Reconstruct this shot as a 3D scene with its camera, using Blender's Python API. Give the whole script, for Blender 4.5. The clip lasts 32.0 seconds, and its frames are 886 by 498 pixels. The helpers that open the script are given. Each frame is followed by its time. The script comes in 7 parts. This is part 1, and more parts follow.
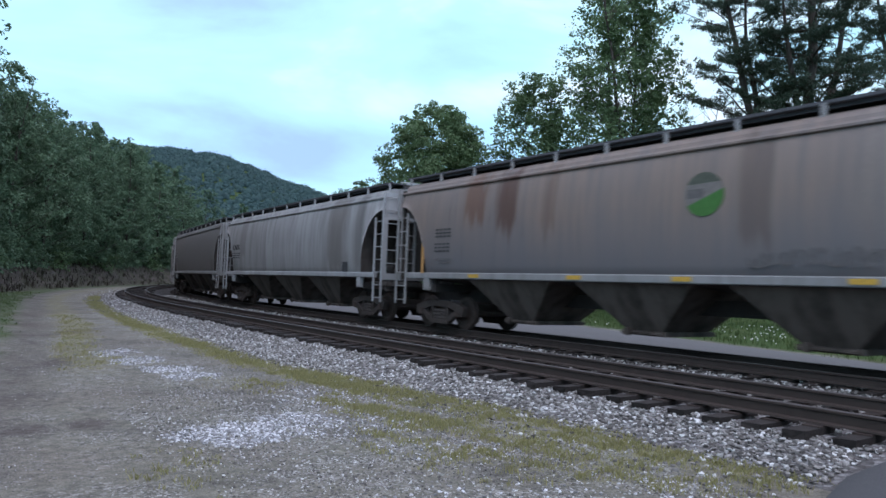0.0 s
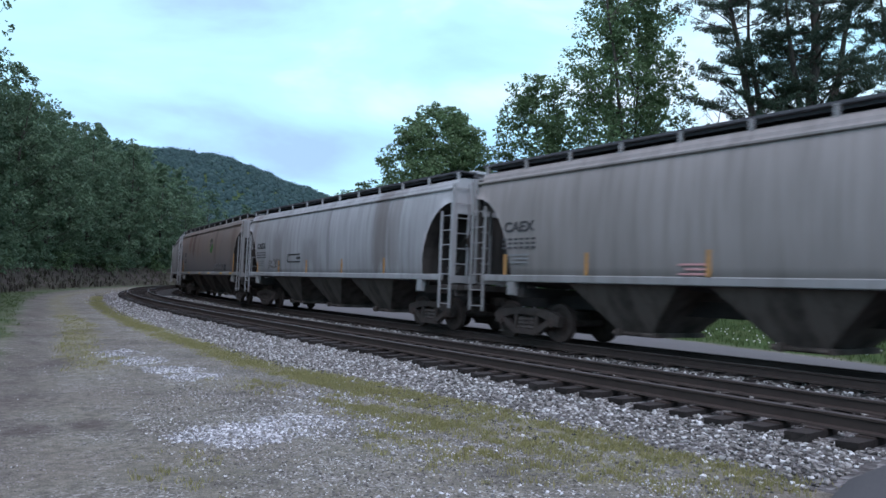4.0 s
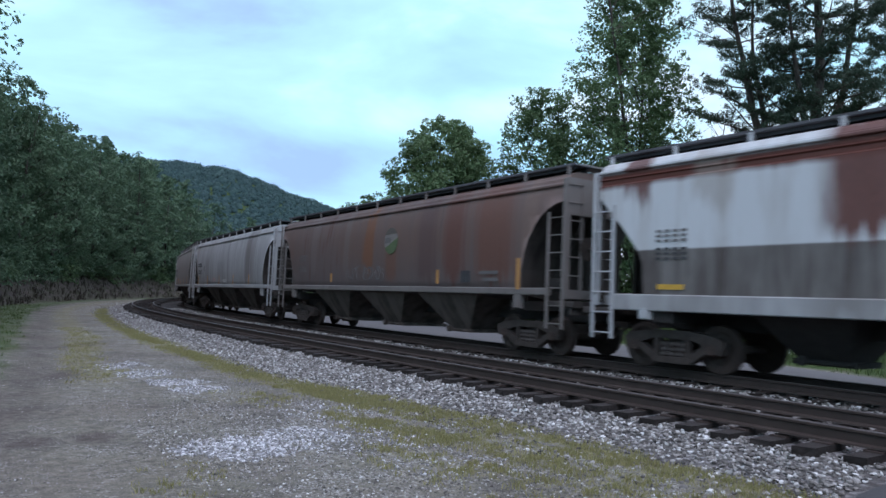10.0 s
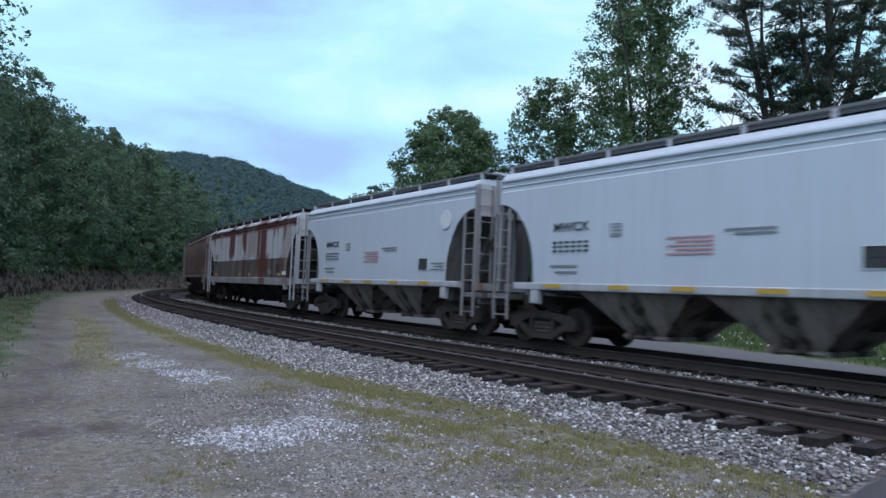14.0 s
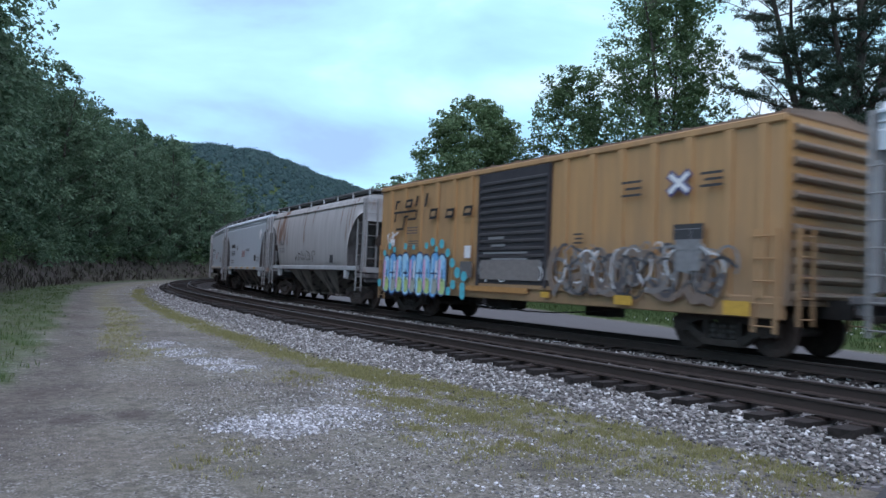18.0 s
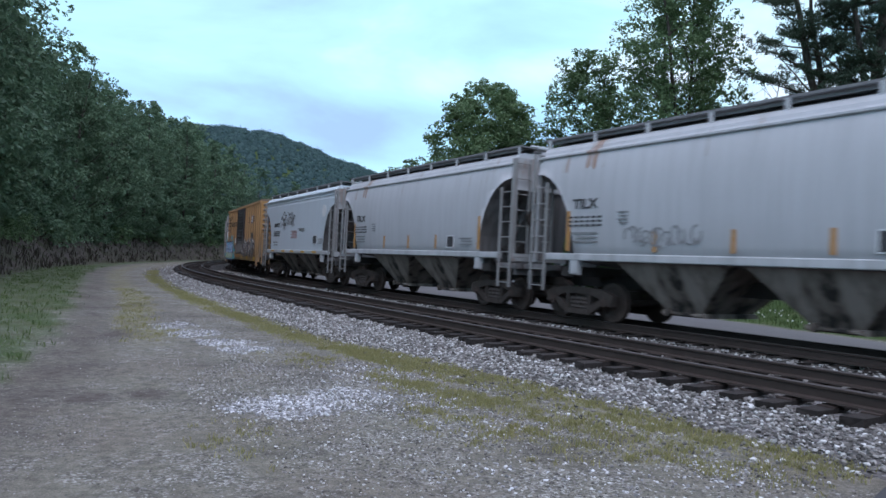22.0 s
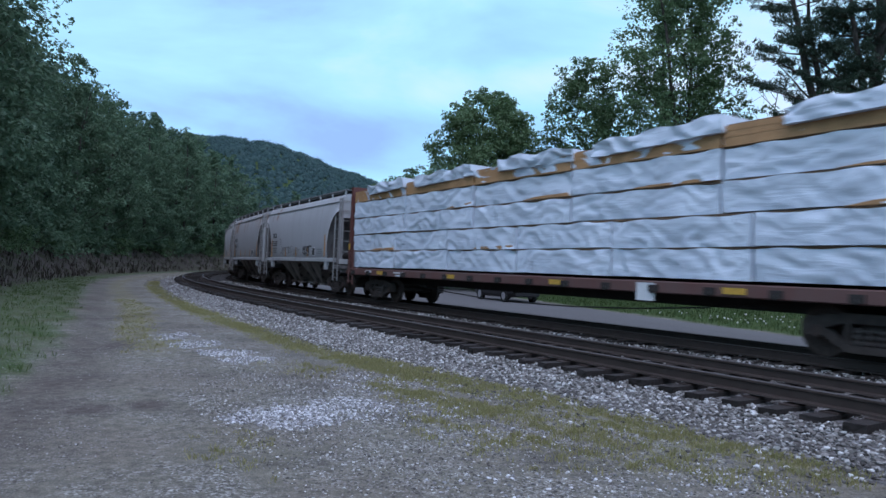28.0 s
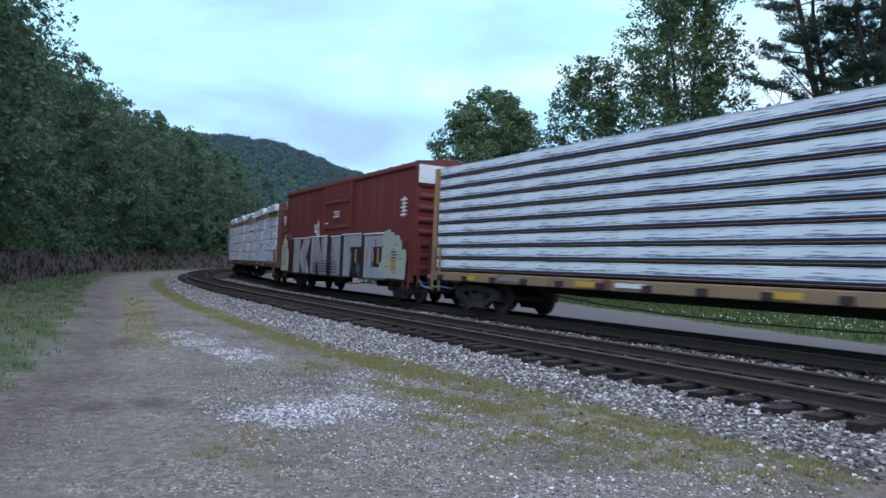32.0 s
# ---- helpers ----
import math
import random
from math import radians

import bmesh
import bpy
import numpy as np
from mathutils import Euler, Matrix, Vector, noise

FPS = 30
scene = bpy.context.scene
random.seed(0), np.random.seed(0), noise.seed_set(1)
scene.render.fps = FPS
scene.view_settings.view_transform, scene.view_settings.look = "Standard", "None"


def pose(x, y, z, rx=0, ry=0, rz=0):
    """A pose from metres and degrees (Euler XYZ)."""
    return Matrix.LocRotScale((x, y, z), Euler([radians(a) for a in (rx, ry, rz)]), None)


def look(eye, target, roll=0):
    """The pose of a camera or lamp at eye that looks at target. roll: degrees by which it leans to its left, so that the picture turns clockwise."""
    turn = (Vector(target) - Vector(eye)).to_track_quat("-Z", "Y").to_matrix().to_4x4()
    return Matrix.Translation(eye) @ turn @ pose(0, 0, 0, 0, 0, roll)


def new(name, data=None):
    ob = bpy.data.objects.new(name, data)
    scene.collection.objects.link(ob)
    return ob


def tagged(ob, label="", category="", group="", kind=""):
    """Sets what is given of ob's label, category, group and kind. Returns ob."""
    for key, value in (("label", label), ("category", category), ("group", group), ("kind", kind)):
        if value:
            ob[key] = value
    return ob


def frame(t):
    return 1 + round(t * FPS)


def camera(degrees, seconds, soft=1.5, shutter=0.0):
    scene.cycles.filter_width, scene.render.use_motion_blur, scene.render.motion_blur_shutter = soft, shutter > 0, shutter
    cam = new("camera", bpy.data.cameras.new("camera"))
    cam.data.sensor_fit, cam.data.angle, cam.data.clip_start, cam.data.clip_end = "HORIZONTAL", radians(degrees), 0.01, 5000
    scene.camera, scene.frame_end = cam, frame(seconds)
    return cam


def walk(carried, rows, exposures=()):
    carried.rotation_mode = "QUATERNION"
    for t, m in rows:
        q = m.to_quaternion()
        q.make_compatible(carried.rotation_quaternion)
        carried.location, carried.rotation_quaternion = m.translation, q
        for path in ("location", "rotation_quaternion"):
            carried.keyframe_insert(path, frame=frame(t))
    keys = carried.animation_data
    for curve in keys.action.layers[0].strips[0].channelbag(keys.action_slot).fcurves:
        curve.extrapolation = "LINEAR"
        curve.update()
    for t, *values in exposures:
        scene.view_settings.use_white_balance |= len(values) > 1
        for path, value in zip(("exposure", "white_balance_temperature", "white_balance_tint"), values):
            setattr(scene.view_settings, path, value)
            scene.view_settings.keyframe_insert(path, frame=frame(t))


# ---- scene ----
# seconds; turn to the left, tilt up and lean of the hand-held camera, in degrees
AIM = [
    (0.0, -3.537, 2.465, 1.348),
    (0.5, -3.439, 2.384, 1.415),
    (1.0, -3.367, 2.287, 1.386),
    (1.5, -3.381, 2.281, 1.446),
    (2.0, -3.399, 2.271, 1.553),
    (2.5, -3.397, 2.358, 1.552),
    (3.0, -3.370, 2.405, 1.511),
    (3.5, -3.369, 2.455, 1.474),
    (5.5, -3.360, 2.932, 1.491),
    (6.0, -3.341, 2.983, 1.463),
    (6.5, -3.350, 3.165, 1.391),
    (7.0, -3.454, 3.336, 1.293),
    (7.5, -3.509, 3.423, 1.285),
    (8.0, -3.451, 3.488, 1.498),
    (8.5, -3.336, 3.560, 1.492),
    (9.0, -3.196, 3.568, 1.519),
    (9.5, -3.089, 3.589, 1.558),
    (10.0, -2.966, 3.572, 1.547),
    (10.5, -2.941, 3.518, 1.640),
    (11.0, -2.882, 3.460, 1.629),
    (11.5, -2.785, 3.375, 1.490),
    (12.0, -2.661, 3.197, 1.813),
    (12.5, -2.604, 3.138, 1.750),
    (13.0, -2.601, 2.980, 1.754),
    (13.5, -2.561, 2.996, 1.728),
    (14.0, -2.433, 2.820, 1.532),
    (14.5, -2.323, 2.648, 1.605),
    (16.5, -1.332, 2.012, 1.286),
    (17.0, -1.051, 2.004, 1.371),
    (17.5, -0.799, 1.998, 1.425),
    (18.0, -0.593, 1.950, 1.471),
    (18.5, -0.287, 1.834, 1.748),
    (19.0, 0.000, 1.605, 1.810),
    (19.5, 0.224, 1.356, 1.905),
    (20.0, 0.363, 1.214, 1.780),
    (20.5, 0.367, 1.063, 1.728),
    (21.0, 0.388, 0.958, 1.854),
    (21.5, 0.313, 0.811, 1.753),
    (22.0, 0.325, 0.655, 2.021),
    (22.5, 0.303, 0.620, 1.946),
    (23.0, 0.233, 0.688, 1.865),
    (23.5, 0.245, 0.819, 1.875),
    (24.0, 0.243, 0.880, 1.858),
    (24.5, 0.274, 0.932, 1.850),
    (25.0, 0.308, 1.073, 1.767),
    (25.5, 0.288, 1.205, 1.723),
    (27.5, 0.459, 1.182, 1.451),
    (28.0, 0.401, 1.343, 1.604),
    (28.5, 0.418, 1.438, 1.528),
    (29.0, 0.463, 1.402, 1.559),
    (29.5, 0.490, 1.217, 1.622),
    (30.0, 0.466, 1.161, 1.490),
    (30.5, 0.508, 1.225, 1.570),
    (31.0, 0.535, 1.201, 1.531),
    (31.5, 0.605, 1.205, 1.611),
    (32.0, 0.643, 1.226, 1.704)]
EYE = (0.0, 0.0, 1.352)


def aimed(yaw, pitch, roll):
    return pose(*EYE) @ pose(0, 0, 0, 0, 0, yaw) @ pose(0, 0, 0, 90 + pitch) @ pose(0, 0, 0, 0, 0, roll)


cam = camera(63.328, 32.0, soft=1.55, shutter=0.45)
walk(cam, [(t, aimed(a, b, c)) for t, a, b, c in AIM],
     exposures=[(0.0, 0.20, 6020, 18), (6.0, 0.17, 5970, 18), (9.0, 0.12, 6020, 18), (13.0, -0.02, 5900, 18), (17.0, 0.08, 5970, 18), (19.0, 0.08, 5870, 18), (23.0, 0.17, 6020, 18),
                (25.5, 0.20, 5970, 18), (27.5, -0.13, 5590, 18), (28.2, -0.13, 5590, 18), (29.5, 0.12, 5870, 18), (32.0, 0.15, 5870, 18)])

# ---- light: an overcast evening sky ----
world = bpy.data.worlds.new("overcast_sky")
scene.world = world
world.use_nodes = True
wn, wl = world.node_tree.nodes, world.node_tree.links
wn.clear()


def wnode(kind, **values):
    n = wn.new(kind)
    for k, v in values.items():
        n.inputs[k].default_value = v
    return n


w_out, w_bg = wn.new("ShaderNodeOutputWorld"), wn.new("ShaderNodeBackground")
w_coord, w_sky = wn.new("ShaderNodeTexCoord"), wn.new("ShaderNodeTexSky")
w_sky.sky_type, w_sky.sun_disc = "NISHITA", False
w_sky.sun_elevation, w_sky.sun_rotation = radians(38), radians(-20)
w_map = wn.new("ShaderNodeMapping")
w_map.inputs["Scale"].default_value = (1.0, 1.0, 3.0)
w_map.inputs["Location"].default_value = (2.3, 0.4, 0.2)
w_noise = wnode("ShaderNodeTexNoise", Scale=2.4, Detail=6.0, Roughness=0.50, Distortion=0.35)
# the cover is thinner and whiter to the right of the hill, heavier and bluer over the wood
w_way = wn.new("ShaderNodeVectorMath")
w_way.operation = "DOT_PRODUCT"
w_way.inputs[1].default_value = (0.72, 0.55, 0.42)
w_side = wn.new("ShaderNodeMapRange")
for slot, v in zip(range(1, 5), (0.40, 0.95, -0.01, 0.20)):
    w_side.inputs[slot].default_value = v
w_sum = wn.new("ShaderNodeMath")
w_sum.operation = "ADD"
wl.new(w_coord.outputs["Generated"], w_way.inputs[0])
wl.new(w_way.outputs["Value"], w_side.inputs[0])
wl.new(w_noise.outputs["Fac"], w_sum.inputs[0])
wl.new(w_side.outputs[0], w_sum.inputs[1])
w_ramp = wn.new("ShaderNodeValToRGB")
ramp = w_ramp.color_ramp
ramp.elements[0].position, ramp.elements[0].color = 0.37, (0.38, 0.60, 0.98, 1)
ramp.elements[1].position, ramp.elements[1].color = 0.74, (1.00, 1.08, 1.14, 1)
for where, c in ((0.45, (0.46, 0.81, 1.06, 1)), (0.54, (0.54, 0.96, 1.09, 1)), (0.63, (0.74, 1.04, 1.12, 1))):
    ramp.elements.new(where).color = c
w_mix = wn.new("ShaderNodeMix")
w_mix.data_type = "RGBA"
w_mix.inputs[0].default_value = 0.93
w_gain = wn.new("ShaderNodeVectorMath")
w_gain.operation = "SCALE"
w_gain.inputs["Scale"].default_value = 0.10
wl.new(w_coord.outputs["Generated"], w_map.inputs["Vector"])
wl.new(w_map.outputs["Vector"], w_noise.inputs["Vector"])
wl.new(w_sum.outputs[0], w_ramp.inputs["Fac"])
wl.new(w_sky.outputs["Color"], w_gain.inputs[0])
wl.new(w_gain.outputs["Vector"], w_mix.inputs[6])
wl.new(w_ramp.outputs["Color"], w_mix.inputs[7])
# an overcast sky is brighter overhead than near the horizon
w_sep, w_up = wn.new("ShaderNodeSeparateXYZ"), wn.new("ShaderNodeMapRange")
w_up.interpolation_type = "SMOOTHSTEP"
for slot, v in zip(range(1, 5), (0.40, 0.80, 0.0, 1.0)):
    w_up.inputs[slot].default_value = v
w_lift = wn.new("ShaderNodeMix")
w_lift.data_type = "RGBA"
w_lift.inputs[7].default_value = (1.14, 1.20, 1.40, 1)
wl.new(w_coord.outputs["Generated"], w_sep.inputs[0])
wl.new(w_sep.outputs["Z"], w_up.inputs[0])
wl.new(w_mix.outputs[2], w_lift.inputs[6])
wl.new(w_up.outputs[0], w_lift.inputs[0])
wl.new(w_lift.outputs[2], w_bg.inputs["Color"])
wl.new(w_bg.outputs["Background"], w_out.inputs["Surface"])
w_bg.inputs["Strength"].default_value = 1.0

sun = new("sun", bpy.data.lights.new("sun", "SUN"))
sun.data.energy, sun.data.angle, sun.data.color = 0.9, radians(40), (1.0, 0.95, 0.95)
sun.matrix_world = look((4, -40, 66), (0, 20, 0))

# ---- materials ----
MATS = {}


class Mat:
    """A small builder for node materials."""

    def __init__(self, name, rough=0.7, metal=0.0, spec=0.4):
        self.m = bpy.data.materials.new(name)
        self.m.use_nodes = True
        self.n, self.l = self.m.node_tree.nodes, self.m.node_tree.links
        self.b = self.n["Principled BSDF"]
        self.b.inputs["Roughness"].default_value = rough
        self.b.inputs["Metallic"].default_value = metal
        self.b.inputs["Specular IOR Level"].default_value = spec
        self.coord = self.n.new("ShaderNodeTexCoord").outputs["Object"]
        MATS[name] = self.m

    def stretch(self, scale, where=None):
        n = self.n.new("ShaderNodeMapping")
        n.inputs["Scale"].default_value = scale
        self.l.new(where or self.coord, n.inputs["Vector"])
        return n.outputs["Vector"]

    def noise(self, scale, detail=4, where=None, rough=0.55):
        n = self.n.new("ShaderNodeTexNoise")
        n.inputs["Scale"].default_value, n.inputs["Detail"].default_value, n.inputs["Roughness"].default_value = scale, detail, rough
        self.l.new(where or self.coord, n.inputs["Vector"])
        return n.outputs["Fac"]

    def cells(self, scale, out="Color", where=None):
        n = self.n.new("ShaderNodeTexVoronoi")
        n.inputs["Scale"].default_value = scale
        self.l.new(where or self.coord, n.inputs["Vector"])
        return n.outputs[out]

    def ramp(self, fac, *stops):
        n = self.n.new("ShaderNodeValToRGB")
        e = n.color_ramp.elements
        while len(e) < len(stops):
            e.new(0.5)
        for el, (p, c) in zip(e, stops):
            el.position = p
            el.color = (*c, 1) if isinstance(c, tuple) else (c, c, c, 1)
        self.l.new(fac, n.inputs["Fac"])
        return n.outputs["Color"]

    def mix(self, fac, a, b, blend="MIX"):
        n = self.n.new("ShaderNodeMix")
        n.data_type, n.blend_type = "RGBA", blend
        for i, v in ((0, fac), (6, a), (7, b)):
            if isinstance(v, (int, float)):
                n.inputs[i].default_value = v if i == 0 else (v, v, v, 1)
            elif isinstance(v, tuple):
                n.inputs[i].default_value = (*v, 1)
            else:
                self.l.new(v, n.inputs[i])
        return n.outputs[2]

    def axis(self, name, where=None):
        n = self.n.new("ShaderNodeSeparateXYZ")
        self.l.new(where or self.coord, n.inputs[0])
        return n.outputs[name]

    def calc(self, op, a, b=0.0, c=0.0):
        n = self.n.new("ShaderNodeMath")
        n.operation = op
        for i, v in enumerate((a, b, c)):
            if isinstance(v, (int, float)):
                n.inputs[i].default_value = v
            else:
                self.l.new(v, n.inputs[i])
        return n.outputs[0]

    def part_of(self, v, scale, shift):
        """v * scale + shift, kept between 0 and 1."""
        out = self.calc("MULTIPLY_ADD", v, scale, shift)
        out.node.use_clamp = True
        return out

    def stain(self, runs, x0, half, low, high):
        """A stain with ragged sides that runs down from one height to another."""
        off = self.calc("ABSOLUTE", self.calc("SUBTRACT", self.calc("MULTIPLY_ADD", runs, half * 1.6 + 0.25, self.axis("X")), x0 + half * 0.8 + 0.125))
        z = self.calc("MULTIPLY_ADD", runs, 2.4, self.calc("SUBTRACT", self.axis("Z"), 1.2))
        across = self.part_of(off, -1 / (0.6 * half), 1.3 / 0.6)
        down = self.part_of(z, 3.0, -3.0 * low)
        return self.calc("MULTIPLY", self.calc("MULTIPLY", across, down), self.part_of(z, -3.5, 3.5 * high + 1.2))

    def random(self):
        return self.n.new("ShaderNodeObjectInfo").outputs["Random"]

    def island(self):
        return self.n.new("ShaderNodeNewGeometry").outputs["Random Per Island"]

    def place(self):
        return self.n.new("ShaderNodeNewGeometry").outputs["Position"]

    def color(self, c):
        if isinstance(c, tuple):
            self.b.inputs["Base Color"].default_value = (*c, 1)
        else:
            self.l.new(c, self.b.inputs["Base Color"])
        return self

    def rough(self, r):
        self.l.new(r, self.b.inputs["Roughness"])
        return self

    def bump(self, h, strength=0.4, dist=0.02):
        n = self.n.new("ShaderNodeBump")
        n.inputs["Strength"].default_value, n.inputs["Distance"].default_value = strength, dist
        self.l.new(h, n.inputs["Height"])
        self.l.new(n.outputs["Normal"], self.b.inputs["Normal"])
        return self


def plain(name, c, rough=0.7, metal=0.0, vary=0.25, scale=6.0):
    """A surface of one paint or metal with dirt at two scales."""
    m = Mat(name, rough, metal)
    f = m.mix(0.5, m.noise(scale), m.noise(scale * 9, 3))
    dark = tuple(v * (1 - vary) for v in c)
    light = tuple(min(1, v * (1 + vary)) for v in c)
    m.color(m.ramp(f, (0.3, dark), (0.7, light))).bump(m.noise(scale * 12, 3), 0.15, 0.004)
    return m.m


def paint(name, c, dirt=(0.10, 0.09, 0.08), grime=0.45, rust=0.0, rust_c=(0.16, 0.055, 0.03), low=0.5, streak=5.0, rough=0.55, rust_top=0.0, stains=(), belt_top=1.05):
    """Weathered car paint: streaks that run down, soot on the lower part, patches of rust."""
    m = Mat(name, rough)
    z = m.axis("Z")
    runs = m.noise(1.0, 6, m.stretch((streak, 0.6, 0.35)), 0.6)
    wide = m.noise(1.0, 3, m.stretch((0.55, 0.3, 0.25)))
    fine = m.noise(14.0, 4)
    col = m.mix(m.calc("MULTIPLY", m.ramp(runs, (0.42, 0.0), (0.72, 1.0)), grime), c, dirt)
    col = m.mix(m.calc("MULTIPLY", m.ramp(wide, (0.4, 0.0), (0.7, 1.0)), grime * 0.6), col, tuple(v * 1.6 for v in dirt))
    belt = m.calc("MULTIPLY", m.ramp(m.calc("ADD", m.calc("MULTIPLY", z, -0.5), m.calc("ADD", m.calc("MULTIPLY", wide, 0.5), belt_top)), (0.1, 0.0), (0.75, 1.0)), low)
    col = m.mix(belt, col, tuple(v * 1.5 for v in dirt))
    if rust:
        spots = m.calc("ADD", m.calc("MULTIPLY", runs, 0.6), m.calc("MULTIPLY", wide, 0.5))
        edge = 0.72 - 0.22 * rust
        mask = m.ramp(spots, (edge, 0.0), (edge + 0.07, 1.0))
        if rust_top:
            mask = m.calc("MULTIPLY", mask, m.ramp(m.calc("ADD", m.calc("MULTIPLY", z, 0.25), m.calc("MULTIPLY", runs, 0.18)), (rust_top / 4 + 0.06, 0.0), (rust_top / 4 + 0.12, 1.0)))
        col = m.mix(mask, col, m.mix(fine, rust_c, tuple(v * 0.55 for v in rust_c)))
    for x0, half, low_z, high_z, tint, amount in stains:
        col = m.mix(m.calc("MULTIPLY", m.stain(runs, x0, half, low_z, high_z), amount), col, m.mix(fine, tint, tuple(v * 0.7 for v in tint)))
    col = m.mix(m.calc("MULTIPLY", fine, 0.25), col, tuple(v * 0.7 for v in c))
    m.color(col).bump(m.noise(3.0, 3), 0.12, 0.02)
    return m.m


m = Mat("crossing_asphalt", 0.9, 0, 0.2)
pos = m.place()
m.color(m.mix(m.noise(0.9, 4, pos), m.ramp(m.noise(60.0, 3, pos), (0.3, 0.05), (0.7, 0.10)), (0.075, 0.075, 0.078))).bump(m.noise(90, 3, pos), 0.4, 0.006)
m = Mat("asphalt", 0.9, 0, 0.2)
pos = m.place()
m.color(m.mix(m.noise(0.7, 4, pos), m.ramp(m.noise(60.0, 3, pos), (0.3, 0.085), (0.7, 0.15)), (0.125, 0.122, 0.122))).bump(m.noise(90, 3, pos), 0.4, 0.006)

m = Mat("ballast_bed", 0.95, 0, 0.2)
pos = m.place()
c = m.ramp(m.axis("X", m.cells(15.0, "Color", pos)), (0.0, (0.06, 0.055, 0.052)), (0.6, (0.17, 0.161, 0.157)), (0.97, (0.42, 0.42, 0.42)))
m.color(m.mix(m.noise(2.0, 4, pos), c, (0.10, 0.094, 0.090))).bump(m.cells(15.0, "Distance", pos), 1.0, 0.05)

m = Mat("oily_ballast", 0.9, 0, 0.2)
pos = m.place()
c = m.ramp(m.axis("X", m.cells(16.0, "Color", pos)), (0.0, 0.02), (0.7, (0.055, 0.05, 0.047)), (1.0, (0.16, 0.15, 0.15)))
m.color(m.mix(m.noise(1.0, 4, pos), c, (0.03, 0.027, 0.025))).bump(m.cells(16.0, "Distance", pos), 1.0, 0.05)

m = Mat("stone", 0.9, 0, 0.25)
r = m.island()
m.color(m.mix(m.calc("MULTIPLY", m.noise(25.0, 3, m.place()), 0.3), m.ramp(r, (0.0, (0.045, 0.042, 0.038)), (0.35, (0.145, 0.136, 0.124)), (0.70, (0.285, 0.270, 0.250)), (0.90, (0.50, 0.50, 0.48)), (1.0, (0.74, 0.74, 0.73))), (0.16, 0.15, 0.145)))

m = Mat("white_stone", 0.85, 0, 0.3)
m.color(m.ramp(m.island(), (0.0, (0.12, 0.118, 0.118)), (0.55, (0.36, 0.36, 0.37)), (1.0, (0.74, 0.74, 0.76))))

m = Mat("grit", 0.92, 0, 0.2)
m.color(m.ramp(m.island(), (0.0, (0.085, 0.078, 0.070)), (0.6, (0.20, 0.187, 0.170)), (0.94, (0.30, 0.285, 0.275)), (1.0, (0.55, 0.55, 0.55))))

m = Mat("sleeper_wood", 0.85, 0, 0.25)
grain = m.noise(1.0, 5, m.stretch((30.0, 1.2, 20.0)))
base = m.ramp(grain, (0.3, (0.012, 0.010, 0.009)), (0.75, (0.050, 0.042, 0.038)))
m.color(m.mix(m.calc("MULTIPLY", m.random(), 0.5), base, (0.035, 0.030, 0.027))).bump(grain, 0.5, 0.01)

m = Mat("rail_side", 0.75, 0.2, 0.4)
m.color(m.mix(m.noise(4.0, 5, m.place()), (0.035, 0.026, 0.022), (0.075, 0.055, 0.046))).bump(m.noise(40, 3, m.place()), 0.2, 0.003)
m = Mat("rail_head", 0.55, 0.4, 0.4)
m.color(m.mix(m.noise(3.0, 4, m.place()), (0.055, 0.048, 0.045), (0.11, 0.098, 0.092)))
plain("rusty_steel", (0.05, 0.036, 0.03), 0.85, 0.1, 0.4, 8)


def leafy(name, a, b, c, gloss=0.55):
    m = Mat(name, gloss, 0, 0.25)
    r = m.island()
    col = m.ramp(r, (0.0, a), (0.55, b), (1.0, c))
    col = m.mix(m.calc("MULTIPLY", m.noise(0.35, 3, m.place()), 0.55), col, tuple(v * 0.62 for v in b))
    col = m.mix(m.calc("MULTIPLY", m.random(), 0.35), col, tuple(v * 1.25 for v in c))
    m.color(col)
    m.b.inputs["Transmission Weight"].default_value = 0.0
    t = m.n.new("ShaderNodeBsdfTranslucent")
    m.l.new(col, t.inputs["Color"])
    mixs = m.n.new("ShaderNodeMixShader")
    mixs.inputs[0].default_value = 0.32
    m.l.new(m.b.outputs[0], mixs.inputs[1])
    m.l.new(t.outputs[0], mixs.inputs[2])
    m.l.new(mixs.outputs[0], m.n["Material Output"].inputs["Surface"])
    return m.m


leafy("maple_leaf", (0.068, 0.115, 0.052), (0.108, 0.176, 0.078), (0.150, 0.225, 0.106))
leafy("forest_leaf", (0.060, 0.106, 0.068), (0.102, 0.170, 0.100), (0.152, 0.225, 0.130))
leafy("pine_needle", (0.028, 0.050, 0.036), (0.046, 0.074, 0.050), (0.068, 0.100, 0.064))
leafy("grass_blade", (0.032, 0.060, 0.022), (0.058, 0.094, 0.034), (0.12, 0.165, 0.055), 0.85)
leafy("verge_blade", (0.15, 0.165, 0.065), (0.26, 0.26, 0.105), (0.38, 0.34, 0.17), 0.85)
# the blue of distance haze is mixed into the hill's leaf colours
leafy("hazy_far_leaf", (0.052, 0.094, 0.098), (0.066, 0.116, 0.116), (0.084, 0.142, 0.130), 0.95)
m = Mat("bark", 0.9, 0, 0.2)
gr = m.noise(1.0, 5, m.stretch((14, 14, 2.5)))
m.color(m.ramp(gr, (0.3, (0.03, 0.026, 0.022)), (0.7, (0.11, 0.095, 0.08)))).bump(gr, 0.7, 0.03)
m = Mat("clover", 0.8)
m.color(m.ramp(m.island(), (0.0, (0.5, 0.5, 0.45)), (1.0, (0.8, 0.8, 0.78))))
